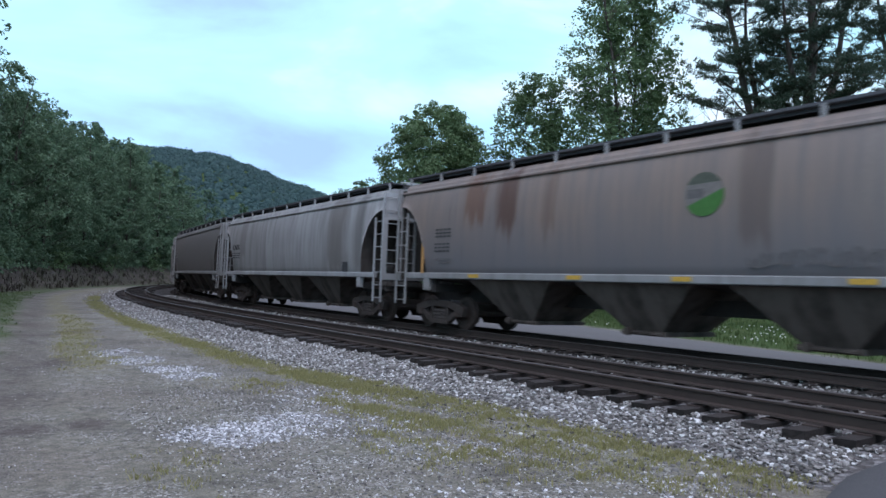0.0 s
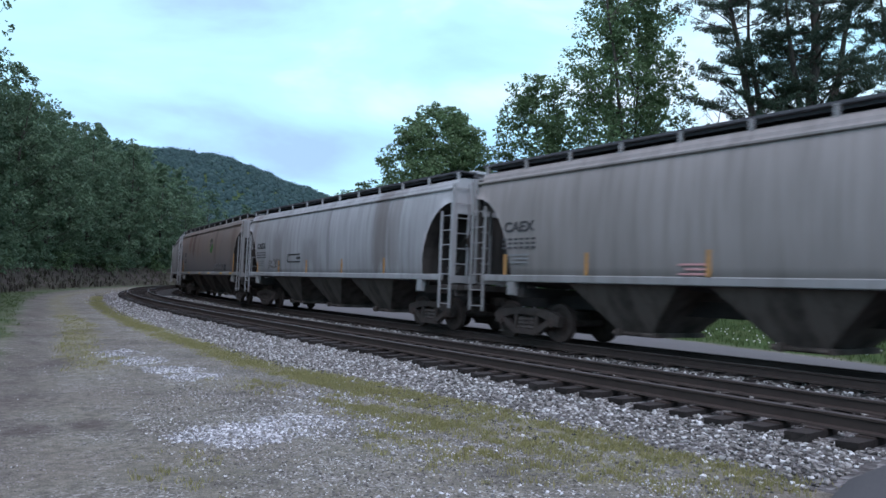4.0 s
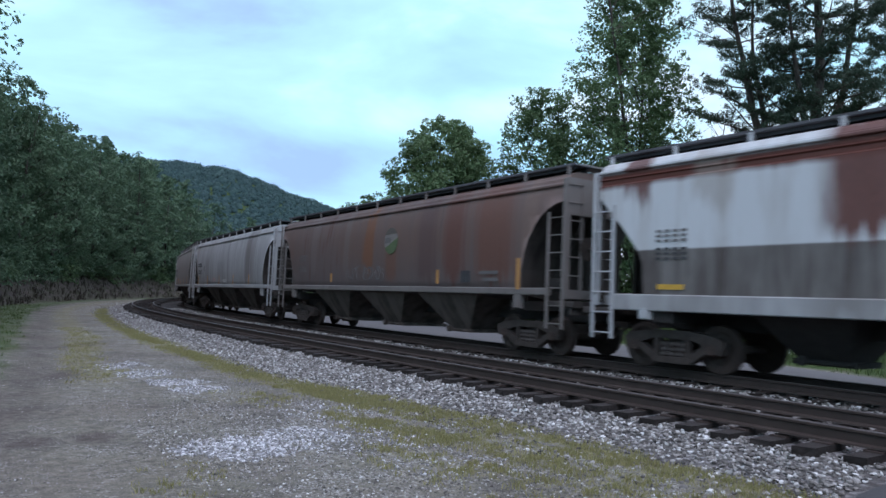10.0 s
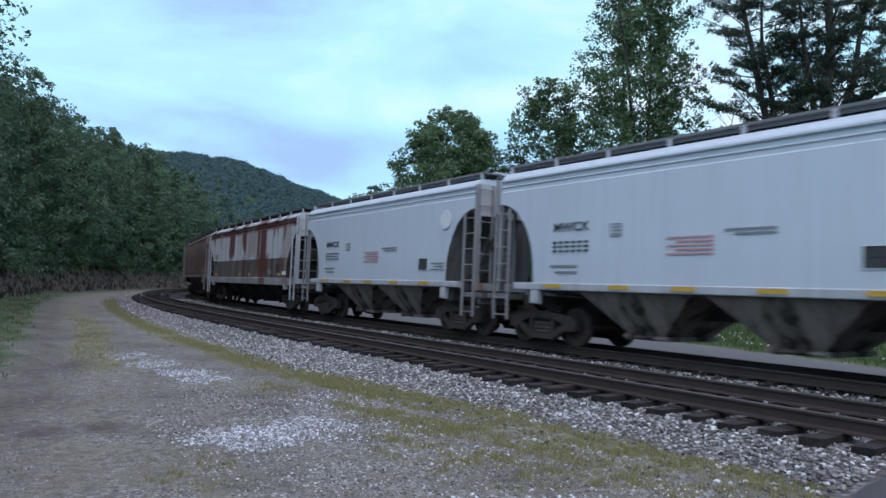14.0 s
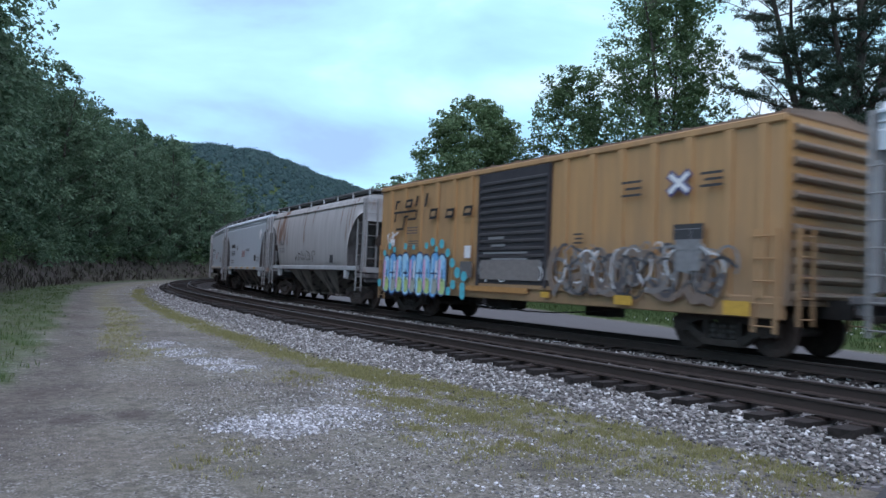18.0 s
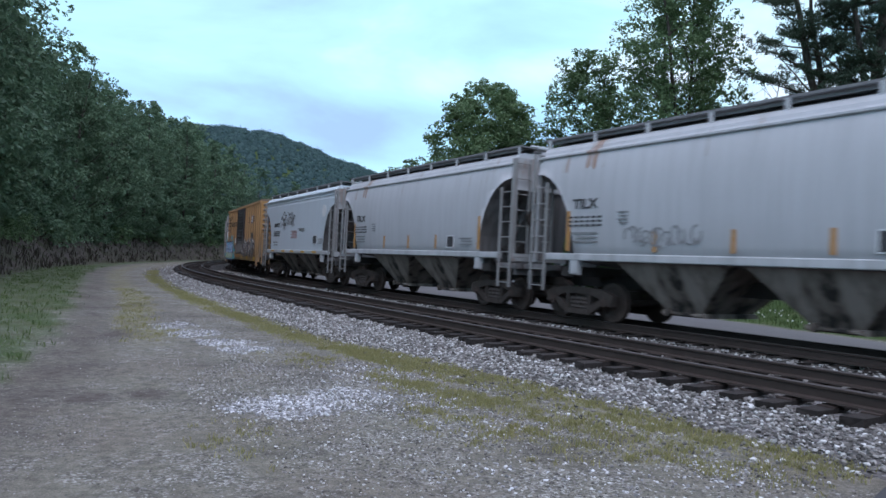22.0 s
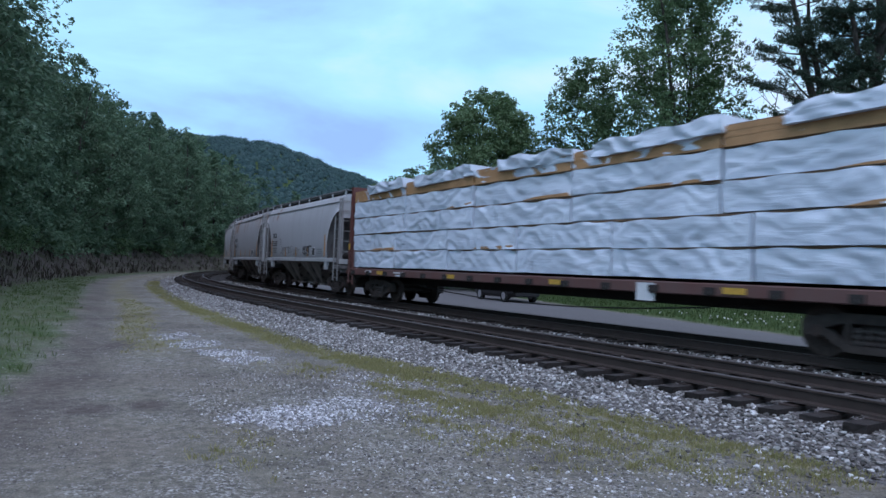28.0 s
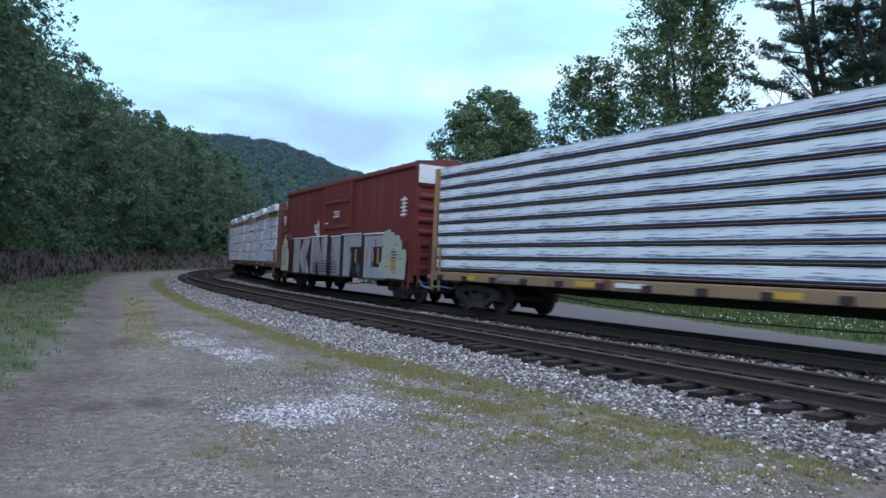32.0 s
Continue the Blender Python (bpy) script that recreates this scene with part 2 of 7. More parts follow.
leafy("dry_stem", (0.038, 0.031, 0.027), (0.066, 0.054, 0.045), (0.058, 0.064, 0.032), 0.9)


m = Mat("white_rusted", 0.6)
z, x = m.axis("Z"), m.axis("X")
runs = m.noise(1.0, 6, m.stretch((2.2, 0.5, 0.22)), 0.65)
wide = m.noise(1.0, 3, m.stretch((0.42, 0.3, 0.12)))
fine = m.noise(9.0, 5)
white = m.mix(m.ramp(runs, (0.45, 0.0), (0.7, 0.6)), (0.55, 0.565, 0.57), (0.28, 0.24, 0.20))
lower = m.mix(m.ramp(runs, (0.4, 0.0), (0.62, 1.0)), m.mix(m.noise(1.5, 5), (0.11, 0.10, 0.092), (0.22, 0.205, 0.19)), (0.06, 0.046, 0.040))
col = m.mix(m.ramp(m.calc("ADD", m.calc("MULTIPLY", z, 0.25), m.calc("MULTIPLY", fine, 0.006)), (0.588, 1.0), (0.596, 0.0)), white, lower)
rusty = m.mix(fine, (0.14, 0.045, 0.030), (0.085, 0.026, 0.018))
top = m.calc("MULTIPLY", m.part_of(z, -12.0, 12.0 * 4.05), m.ramp(m.calc("ADD", m.calc("MULTIPLY", z, 0.25), m.calc("MULTIPLY", runs, 0.05)), (0.935, 0.0), (0.965, 1.0)))
mottle = m.ramp(m.calc("ADD", m.calc("MULTIPLY", runs, 0.7), m.calc("MULTIPLY", fine, 0.3)), (0.60, 0.0), (0.66, 0.9))
col = m.mix(m.calc("MAXIMUM", top, mottle), col, rusty)
cream = m.mix(fine, (0.36, 0.31, 0.26), (0.24, 0.20, 0.17))
for x0, half, low_z, high_z, tint, amount in [
        (-1.3, 0.8, 2.3, 3.7, cream, 0.75), (-6.9, 0.7, 1.5, 3.7, cream, 0.6), (0.9, 0.25, 2.3, 3.8, cream, 0.4), (5.4, 0.4, 2.9, 3.9, cream, 0.5),
        (7.2, 0.3, 3.2, 4.2, rusty, 0.9), (2.75, 0.62, 2.30, 4.2, rusty, 0.95), (0.15, 0.42, 2.75, 4.2, rusty, 0.95), (0.0, 0.5, 1.7, 2.3, rusty, 0.5), (-2.5, 0.26, 2.2, 4.2, rusty, 0.95), (-3.35, 0.48, 1.3, 4.2, rusty, 0.97),
        (-3.3, 1.1, 1.4, 2.3, rusty, 0.8), (-6.3, 0.4, 1.6, 2.3, rusty, 0.7), (-5.2, 0.35, 3.4, 4.2, rusty, 0.9), (-6.6, 0.25, 3.1, 4.2, rusty, 0.9)]:
    col = m.mix(m.calc("MULTIPLY", m.stain(runs, x0, half, low_z, high_z), amount), col, tint)
m.color(col).bump(fine, 0.2, 0.01)

# soot, with the shade below the tank's ends mixed into the colour
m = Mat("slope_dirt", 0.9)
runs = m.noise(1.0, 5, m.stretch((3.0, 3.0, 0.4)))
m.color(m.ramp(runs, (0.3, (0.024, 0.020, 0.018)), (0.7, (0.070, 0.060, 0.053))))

# the same soot and painted shade, paler for the two-bay cars
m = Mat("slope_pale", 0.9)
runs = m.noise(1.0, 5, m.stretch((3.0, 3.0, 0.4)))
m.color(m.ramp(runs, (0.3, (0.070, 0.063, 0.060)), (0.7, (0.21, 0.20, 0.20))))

m = Mat("bay_dirt", 0.9)
runs = m.noise(1.0, 5, m.stretch((2.4, 2.4, 0.5)))
m.color(m.ramp(runs, (0.34, (0.045, 0.034, 0.028)), (0.60, (0.125, 0.098, 0.082)))).bump(m.noise(12, 3), 0.2, 0.01)

m = Mat("bay_pale", 0.9)
runs = m.noise(1.0, 5, m.stretch((2.4, 2.4, 0.5)))
m.color(m.ramp(runs, (0.40, (0.030, 0.025, 0.022)), (0.46, (0.15, 0.12, 0.10)), (0.62, (0.27, 0.225, 0.195)))).bump(m.noise(12, 3), 0.2, 0.01)

# ---- the line of the railway ----
STEP = 0.25
S_LINE = np.arange(-340.0, 470.0, STEP)
BEND = np.interp(S_LINE + STEP / 2, [-40.01, -40, -10, 20, 45, 70, 95, 120, 150, 190],
                 [0, 0.00113, 0.00113, 0.00256, 0.00635, 0.00775, 0.00829, 0.00857, 0.00857, 0])
HEAD = -np.cumsum(BEND * STEP)
HEAD += 0.5647 - np.interp(0, S_LINE, HEAD)
LX, LY = np.cumsum(-np.sin(HEAD) * STEP), np.cumsum(np.cos(HEAD) * STEP)
LX += 5.016 - np.interp(0, S_LINE, LX)
LY += 9.0 - np.interp(0, S_LINE, LY)
APART, DROP = 4.007, -0.046          # the second track: how far off, and how much lower
BANK_NEAR, BANK_FAR = 0.0103, 0.0192  # lean of the tracks in the bend, radians
FX, FY = LX + APART * np.cos(HEAD), LY + APART * np.sin(HEAD)
S_FAR = np.concatenate([[0], np.cumsum(np.hypot(np.diff(FX), np.diff(FY)))])
S_FAR -= np.interp(0, S_LINE, S_FAR)


def along(s, d, z=0.0):
    """The place at s metres along the near track, d metres to its right."""
    x, y, h = np.interp(s, S_LINE, LX), np.interp(s, S_LINE, LY), np.interp(s, S_LINE, HEAD)
    return np.stack([x + d * np.cos(h), y + d * np.sin(h), z + 0 * x], -1)


def on_line(x, y):
    """s and d of places on the ground."""
    x, y = np.ravel(x), np.ravel(y)
    s, d = np.empty(len(x)), np.empty(len(x))
    k = slice(0, None, 8)
    for i in range(0, len(x), 4000):
        j = slice(i, i + 4000)
        a = ((x[j, None] - LX[None, k]) ** 2 + (y[j, None] - LY[None, k]) ** 2).argmin(1) * 8
        dx, dy = x[j] - LX[a], y[j] - LY[a]
        s[j] = S_LINE[a] - dx * np.sin(HEAD[a]) + dy * np.cos(HEAD[a])
        d[j] = dx * np.cos(HEAD[a]) + dy * np.sin(HEAD[a])
    return s, d


def smooth(a, b, v):
    t = np.clip((v - a) / (b - a), 0, 1)
    return t * t * (3 - 2 * t)


def wobble(x, y, size, seed=0.0):
    return np.sin(x / size + seed) * np.cos(y / size * 1.3 + seed * 2) * 0.5 + np.sin(x / size * 2.1 + y / size * 1.7 + seed) * 0.3


def foot_of(s):
    """How far to the left of the near track the wooded bank begins."""
    return 8.8 + 1.7 * smooth(80, 35, s)


def ground_height(x, y):
    x, y = np.asarray(x, float), np.asarray(y, float)
    s, d = on_line(x, y)
    s, d = s.reshape(x.shape), d.reshape(x.shape)
    z = np.full(x.shape, -0.43) + 0.02 * wobble(x, y, 1.7) * smooth(1.5, 3, np.abs(d))
    left = -d - foot_of(s)
    z = z + 3.0 * smooth(0, 6, left) + np.clip(left - 5, 0, 60) * 0.09 * smooth(4, 14, left) + 0.3 * wobble(x, y, 2.3, 2) * smooth(0, 5, left)
    z = z + 1.0 * smooth(22, 44, d) + 0.06 * wobble(x, y, 4.0, 1) * smooth(17, 22, d)
    far = np.hypot(x, y)
    turn = np.degrees(np.arctan2(-x, y))
    ridge = np.interp(turn, [-60, -25, -10, 0, 4, 6.8, 9.8, 11.8, 14, 17, 21, 60, 120], [4, 6, 10, 36, 53, 63, 71.5, 79, 85, 87, 87, 88, 20])
    ridge = ridge + 0.5 * np.sin(turn * 1.9) + 0.4 * np.sin(turn * 4.3 + 1)
    k = smooth(220, 560, far) * smooth(0, 60, np.abs(d))
    return z * (1 - k) + ridge * k


def mesh_of(name, verts, faces, mats, idx=None, flat=True):
    me = bpy.data.meshes.new(name)
    me.from_pydata([tuple(v) for v in verts] if not isinstance(verts, np.ndarray) else verts.tolist(), [], faces if isinstance(faces, list) else faces.tolist())
    for n in mats if isinstance(mats, (list, tuple)) else [mats]:
        me.materials.append(MATS[n] if isinstance(n, str) else n)
    if idx is not None:
        me.polygons.foreach_set("material_index", np.asarray(idx, np.int32))
    if not flat:
        me.polygons.foreach_set("use_smooth", [True] * len(me.polygons))
    me.update()
    return me


def grid_faces(rows, cols, wrap=False):
    out = []
    for i in range(rows - 1):
        for j in range(cols if wrap else cols - 1):
            k = (j + 1) % cols
            out.append((i * cols + j, i * cols + k, (i + 1) * cols + k, (i + 1) * cols + j))
    return out


# ground: one sheet, fine near the camera, out to the horizon
rings = np.concatenate([[0.0], np.linspace(0.5, 30, 120), np.geomspace(30.5, 300, 150), np.geomspace(306, 3200, 60)])
angles = np.radians(np.concatenate([np.arange(-60, 60, 0.5), np.arange(60, 300, 3.0)]))
RR, AA = np.meshgrid(rings, angles, indexing="ij")
GX, GY = -RR * np.sin(AA), RR * np.cos(AA)
GZ = ground_height(GX, GY)
gs, gd = on_line(GX, GY)
gs, gd = gs.reshape(GX.shape), gd.reshape(GX.shape)
GZ = np.where((gd > -1.9) & (gd < 7.0) & (gs < 300), GZ - 0.14, GZ)


def lane_left(s):
    return np.interp(s, [-12, 0, 5.3, 10.4, 19, 34, 60, 110], [-16, -10.2, -8.9, -8.0, -7.1, -6.3, -6.6, -6.6])


def lane_far(s):
    return np.clip(9.0 + 0.235 * np.asarray(s, float), 8.5, 22)


STRIP_S, STRIP_D = [3, 4.5, 6, 9.3, 13, 20, 30, 48, 120], [-3.0, -3.1, -3.25, -3.65, -3.6, -3.5, -3.2, -2.7, -2.6]


def toe_of(s):
    """How far to the left of the near track the ballast stones end."""
    return np.interp(s, [-1, 3, 6, 10, 20, 35, 50], [-2.25, -2.4, -2.65, -2.95, -2.95, -2.6, -2.25])


def cover(x, y):
    """Shares of turf, of bare bank and of thin yellow grass at places on the ground."""
    x, y = np.asarray(x, float), np.asarray(y, float)
    s, d = on_line(x, y)
    s, d = s.reshape(x.shape), d.reshape(x.shape)
    n = 0.5 * wobble(x, y, 0.6) + 0.4 * wobble(x, y, 0.23, 4)
    left = lane_left(s) - d + 0.5 * n
    turf = smooth(-0.1, 0.5, left) * (0.75 + 0.4 * n)
    turf = np.maximum(turf, smooth(0, 0.8, d - lane_far(s) + 0.6 * n))
    turf = np.maximum(turf, smooth(150, 220, np.hypot(x, y)))
    bank = smooth(-0.8, 0.6, -d - foot_of(s) + n) * smooth(8.5, 5, -d - foot_of(s))
    wide = np.interp(s, [4, 8, 14, 30, 60], [0.6, 0.45, 0.42, 0.35, 0.3])
    line = np.interp(s, STRIP_S, STRIP_D)
    thin = smooth(1.2, 0.35, np.abs(d - line) / wide + 0.35 * n) * smooth(3.5, 5.5, s)
    outer = np.interp(s, [-1.6, -0.5, 1, 3, 4.5, 6, 8], [-3.3, -4.3, -5.0, -4.7, -4.2, -3.9, -3.6])
    near = smooth(-0.35, 0.35, d - outer + 0.6 * n) * smooth(0.25, -0.15, d - toe_of(s) + 0.25 * n) * smooth(8.5, 5.5, s) * smooth(-1.9, -0.9, s)
    thin = np.maximum(thin, near * (0.45 + 0.5 * wobble(x, y, 0.33, 9)))
    thin = np.maximum(thin, 0.75 * near * smooth(0.55, 0.1, np.abs(d - toe_of(s) + 0.2)))
    crown = np.interp(s, [8, 13, 21, 34, 60], [-6.5, -6.35, -5.3, -4.9, -4.9])
    thin = np.maximum(thin, 0.75 * smooth(1.3, 0.3, np.abs(d - crown) / 0.55 + 0.5 * n) * smooth(8, 11, s))
    thin = np.maximum(thin, 0.25 * smooth(0.2, 0.8, wobble(x, y, 1.1, 7)) * smooth(-8.2, -6.0, d) * smooth(-3.4, -4.4, d) * smooth(20, 10, s))
    oil = np.zeros(x.shape)
    for cx, cy, rx, ry in [(-4.15, 8.3, 0.42, 0.5), (-3.55, 8.75, 0.42, 0.5), (-6.6, 14.6, 0.5, 1.2), (-9.5, 22, 0.6, 2.0)]:
        oil = np.maximum(oil, smooth(1.2, 0.3, np.hypot((x - cx) / rx, (y - cy) / ry) + 0.4 * n))
    ruts = 1.0 * smooth(0.75, 0.15, np.abs(d - lane_left(s) - 0.3)) + 0.3 * smooth(0.5, 0.1, np.abs(d - lane_left(s) - 1.0)) + 0.25 * smooth(0.45, 0.1, np.abs(d - lane_left(s) - 2.4))
    oil = np.maximum(oil, ruts * (0.6 + 0.6 * n))
    return np.clip(turf, 0, 1), np.clip(bank, 0, 1), np.clip(thin, 0, 1), np.clip(oil, 0, 1)


m = Mat("open_ground", 0.95, 0, 0.12)
pos = m.place()
att = m.n.new("ShaderNodeAttribute")
att.attribute_name = "cover"
share = att.outputs["Color"]
big, midn, fin = m.noise(0.35, 5, pos), m.noise(1.9, 6, pos, 0.62), m.noise(55.0, 4, pos, 0.7)
stones = m.axis("X", m.cells(48.0, "Color", pos))
grey = m.ramp(fin, (0.32, (0.112, 0.107, 0.086)), (0.7, (0.270, 0.260, 0.212)))
pebble = m.ramp(stones, (0.0, (0.082, 0.079, 0.068)), (0.7, (0.232, 0.224, 0.189)), (0.93, (0.48, 0.48, 0.46)))
earth = m.ramp(fin, (0.3, (0.112, 0.098, 0.081)), (0.7, (0.226, 0.203, 0.171)))
col = m.mix(m.ramp(midn, (0.40, 0.0), (0.62, 1.0)), grey, pebble)
col = m.mix(m.ramp(big, (0.42, 0.0), (0.64, 0.75)), col, earth)
col = m.mix(m.calc("MULTIPLY", m.ramp(m.noise(0.8, 4, pos), (0.50, 0.0), (0.70, 1.0)), 0.6), col, (0.075, 0.068, 0.062))
col = m.mix(m.calc("MULTIPLY", att.outputs["Alpha"], 0.9), col, m.mix(fin, (0.062, 0.054, 0.048), (0.13, 0.112, 0.10)))
yellow_g = m.mix(fin, (0.095, 0.092, 0.042), (0.30, 0.275, 0.105))
col = m.mix(m.calc("MULTIPLY", m.axis("Z", share), m.ramp(m.noise(11.0, 5, pos), (0.42, 0.05), (0.62, 0.9))), col, yellow_g)
green = m.mix(m.noise(9.0, 5, pos), (0.026, 0.052, 0.016), (0.075, 0.115, 0.036))
green = m.mix(m.ramp(m.noise(0.8, 5, pos), (0.5, 0.0), (0.75, 0.5)), green, (0.11, 0.10, 0.045))
col = m.mix(m.axis("X", share), col, green)
brush = m.mix(m.ramp(m.noise(1.3, 5, pos), (0.42, 0.0), (0.66, 1.0)), m.ramp(m.noise(11, 5, pos), (0.3, (0.045, 0.036, 0.033)), (0.7, (0.115, 0.096, 0.088))), (0.050, 0.054, 0.028))
col = m.mix(m.axis("Y", share), col, brush)
clods = m.noise(7.0, 6, pos, 0.7)
col = m.mix(0.7, col, m.ramp(clods, (0.3, 0.20), (0.7, 0.76)), "OVERLAY")
m.color(col).bump(m.mix(0.45, clods, m.mix(0.5, m.cells(30.0, "Distance", pos), fin)), 1.0, 0.05)
faces = grid_faces(len(rings), len(angles), True)
me = mesh_of("ground", np.stack([GX, GY, GZ], -1).reshape(-1, 3), faces, ["open_ground"], None, False)
shares = np.stack([v.ravel() for v in cover(GX, GY)], -1)
me.color_attributes.new("cover", "FLOAT_COLOR", "POINT").data.foreach_set("color", shares.ravel())
ground = tagged(new("ground", me), "grey gravel and dirt ground with turf and a bare bank", "ground", kind="structure")


def strip(name, s0, s1, step, offsets, heights, mats, idx=None, rough=0.0):
    """A long sheet that follows the railway, with a cross-section of offsets and heights."""
    s = np.arange(s0, s1 + step, step)
    o, h = np.array(offsets, float), np.array(heights, float)
    v = np.stack([along(s, d, z) for d, z in zip(o, h)], 1)
    if rough:
        v[:, 1:-1, 2] += rough * wobble(v[:, 1:-1, 0], v[:, 1:-1, 1], 0.23) + rough * wobble(v[:, 1:-1, 0], v[:, 1:-1, 1], 0.09, 3)
    f = grid_faces(len(s), len(o))
    return mesh_of(name, v.reshape(-1, 3), f, mats, None if idx is None else np.tile(idx, len(s) - 1), False)


bed_o = [-3.7, -3.1, -2.6, -2.1, -1.7, -1.35, -1.0, -0.5, 0, 0.5, 1.0, 1.4, 1.8, 2.2, 2.6, 3.0, 3.5, 4.0, 4.5, 5.0, 5.4, 5.8, 6.3, 6.9, 7.4]
bed_z = [-0.62, -0.52, -0.445, -0.385, -0.345, -0.300, -0.272, -0.262, -0.26, -0.265, -0.27, -0.275, -0.27, -0.25, -0.26, -0.27, -0.285, -0.285, -0.285, -0.28, -0.28, -0.31, -0.37, -0.44, -0.56]
bed_i = [0] * 6 + [0] * 4 + [1] * 10 + [0] * 4
ballast = new("ballast_bed", strip("ballast_bed", -60, 240, 0.35, bed_o, bed_z, ["ballast_bed", "oily_ballast"], bed_i, 0.012))
tagged(ballast, "grey crushed stone ballast bed under two tracks", "ballast", kind="structure")

ss = np.arange(-60, 141, 1.0)
far_edge = lane_far(ss)
cols = [along(ss, 7.0 + (far_edge - 7.0) * f, z) for f, z in ((0, -0.50), (0.02, -0.415), (0.3, -0.40), (0.6, -0.395), (0.97, -0.405), (1.0, -0.50))]
lane = new("road", mesh_of("road", np.stack(cols, 1).reshape(-1, 3), grid_faces(len(ss), 6), ["asphalt"], None, False))
tagged(lane, "pale grey asphalt lane beyond the tracks", "road", kind="structure")

# level crossing: asphalt laid up to the rails
dd = np.array([-14, -9, -6, -4.2, -3.2, -2.2, -1.4, -0.87, -0.84, -0.66, -0.63, 0, 0.63, 0.66, 0.84, 0.87, 2.0, 3.12, 3.15, 3.34, 3.37, 4.0, 4.63, 4.66, 4.85, 4.88, 5.8, 7.2])
zz = np.interp(dd, [-14, -9, -4.2, -2.0, -1.2, 0, 2, 4, 5.4, 7.2], [-0.42, -0.40, -0.32, -0.10, -0.02, -0.02, -0.05, -0.07, -0.09, -0.385])
slot = np.isin(np.arange(len(dd)), [8, 9, 13, 14, 18, 19, 23, 24])
zz = np.where(slot, -0.12, zz)
sc = np.array([-9.2, -9.0, -7, -5, -3.6, -2.2, -1.85])
v = np.stack([along(np.full(len(dd), s0) + 0.12 * np.sin(dd * 2.3) * (s0 > -2.5) + 0.05 * np.sin(dd * 7) * (s0 > -2.5), dd, zz - (0.22 if s0 in (-9.2, -1.85) else 0.0)) for s0 in sc])
crossing = new("crossing_road", mesh_of("crossing_road", v.reshape(-1, 3), grid_faces(len(sc), len(dd)), ["crossing_asphalt"], None, False))
tagged(crossing, "dark grey asphalt level crossing with gaps for the rails", "road", kind="structure")

# ---- tracks ----
RAIL = [(-0.075, 0), (0.075, 0), (0.07, 0.022), (0.012, 0.035), (0.011, 0.135), (0.036, 0.145), (0.036, 0.172), (0.026, 0.18), (-0.026, 0.18), (-0.036, 0.172), (-0.036, 0.145), (-0.011, 0.135), (-0.012, 0.035), (-0.07, 0.022)]


def rail(off, lean, centre, drop, track):
    s = np.concatenate([np.arange(-70, 150, 1.0), np.arange(150, 260, 3.0)])
    cols = []
    for a, b in RAIL:
        u = off + a
        cols.append(along(s, centre + u, drop - 0.18 + b - u * math.tan(lean)))
    v = np.stack(cols, 1)
    n = len(RAIL)
    f = [(i * n + j, i * n + (j + 1) % n, (i + 1) * n + (j + 1) % n, (i + 1) * n + j) for i in range(len(s) - 1) for j in range(n)]
    idx = np.tile([0, 0, 0, 0, 0, 0, 1, 1, 1, 0, 0, 0, 0, 0], len(s) - 1)
    ob = new("rail", mesh_of("rail", v.reshape(-1, 3), f, ["rail_side", "rail_head"], idx))
    ob.parent = track
    tagged(ob, "brown rusted steel rail with a worn bright head")


def box_verts(lx, ly, lz):
    return [(x * lx / 2, y * ly / 2, z * lz / 2) for z in (-1, 1) for x, y in ((-1, -1), (1, -1), (1, 1), (-1, 1))]


BOX_FACES = [(0, 3, 2, 1), (4, 5, 6, 7), (0, 1, 5, 4), (1, 2, 6, 5), (2, 3, 7, 6), (3, 0, 4, 7)]


def sleeper_mesh(seed):
    rnd = random.Random(seed)
    v = []
    for x, y, z in box_verts(2.6, 0.22, 0.17):
        v.append((x + rnd.uniform(-0.04, 0.04), y + rnd.uniform(-0.012, 0.012), z + rnd.uniform(-0.012, 0.006)))
    for side in (-1, 1):
        for x, y, z in box_verts(0.34, 0.2, 0.02):
            v.append((x + side * 0.753, y, z + 0.09))
    f = list(BOX_FACES) + [tuple(i + 8 for i in q) for q in BOX_FACES] + [tuple(i + 16 for i in q) for q in BOX_FACES]
    return mesh_of("sleeper", v, f, ["sleeper_wood", "rusty_steel"], [0] * 6 + [1] * 12)


def track(label, centre, drop, lean, s_first, s_last, s_end):
    t = tagged(new("railway_track"), label, "railway track", "railway tracks", "structure")
    for off in (-0.753, 0.753):
        rail(off, lean, centre, drop, t)
    rnd = random.Random(int(centre * 10))
    shapes = [sleeper_mesh(i) for i in range(6)]
    s = s_first
    rest_v, rest_f = [], []
    while s < s_end:
        h = float(np.interp(s, S_LINE, HEAD))
        p = along(np.array([s]), centre + rnd.uniform(-0.08, 0.08))[0]
        mat = pose(p[0], p[1], drop - 0.287 + rnd.uniform(-0.03, 0.004), 0, math.degrees(lean), math.degrees(h) + rnd.uniform(-1.2, 1.2))
        if s < s_last:
            ob = new("sleeper", rnd.choice(shapes))
            ob.parent, ob.matrix_basis = t, mat
        else:
            k = len(rest_v)
            rest_v += [tuple(mat @ Vector(v)) for v in box_verts(2.6, 0.22, 0.17)]
            rest_f += [tuple(i + k for i in q) for q in BOX_FACES]
        s += 0.51 + rnd.uniform(-0.02, 0.02)
    ob = new("far_sleepers", mesh_of("far_sleepers", rest_v, rest_f, ["sleeper_wood"]))
    ob.parent = t
    tagged(ob, kind="stuff")
    return t

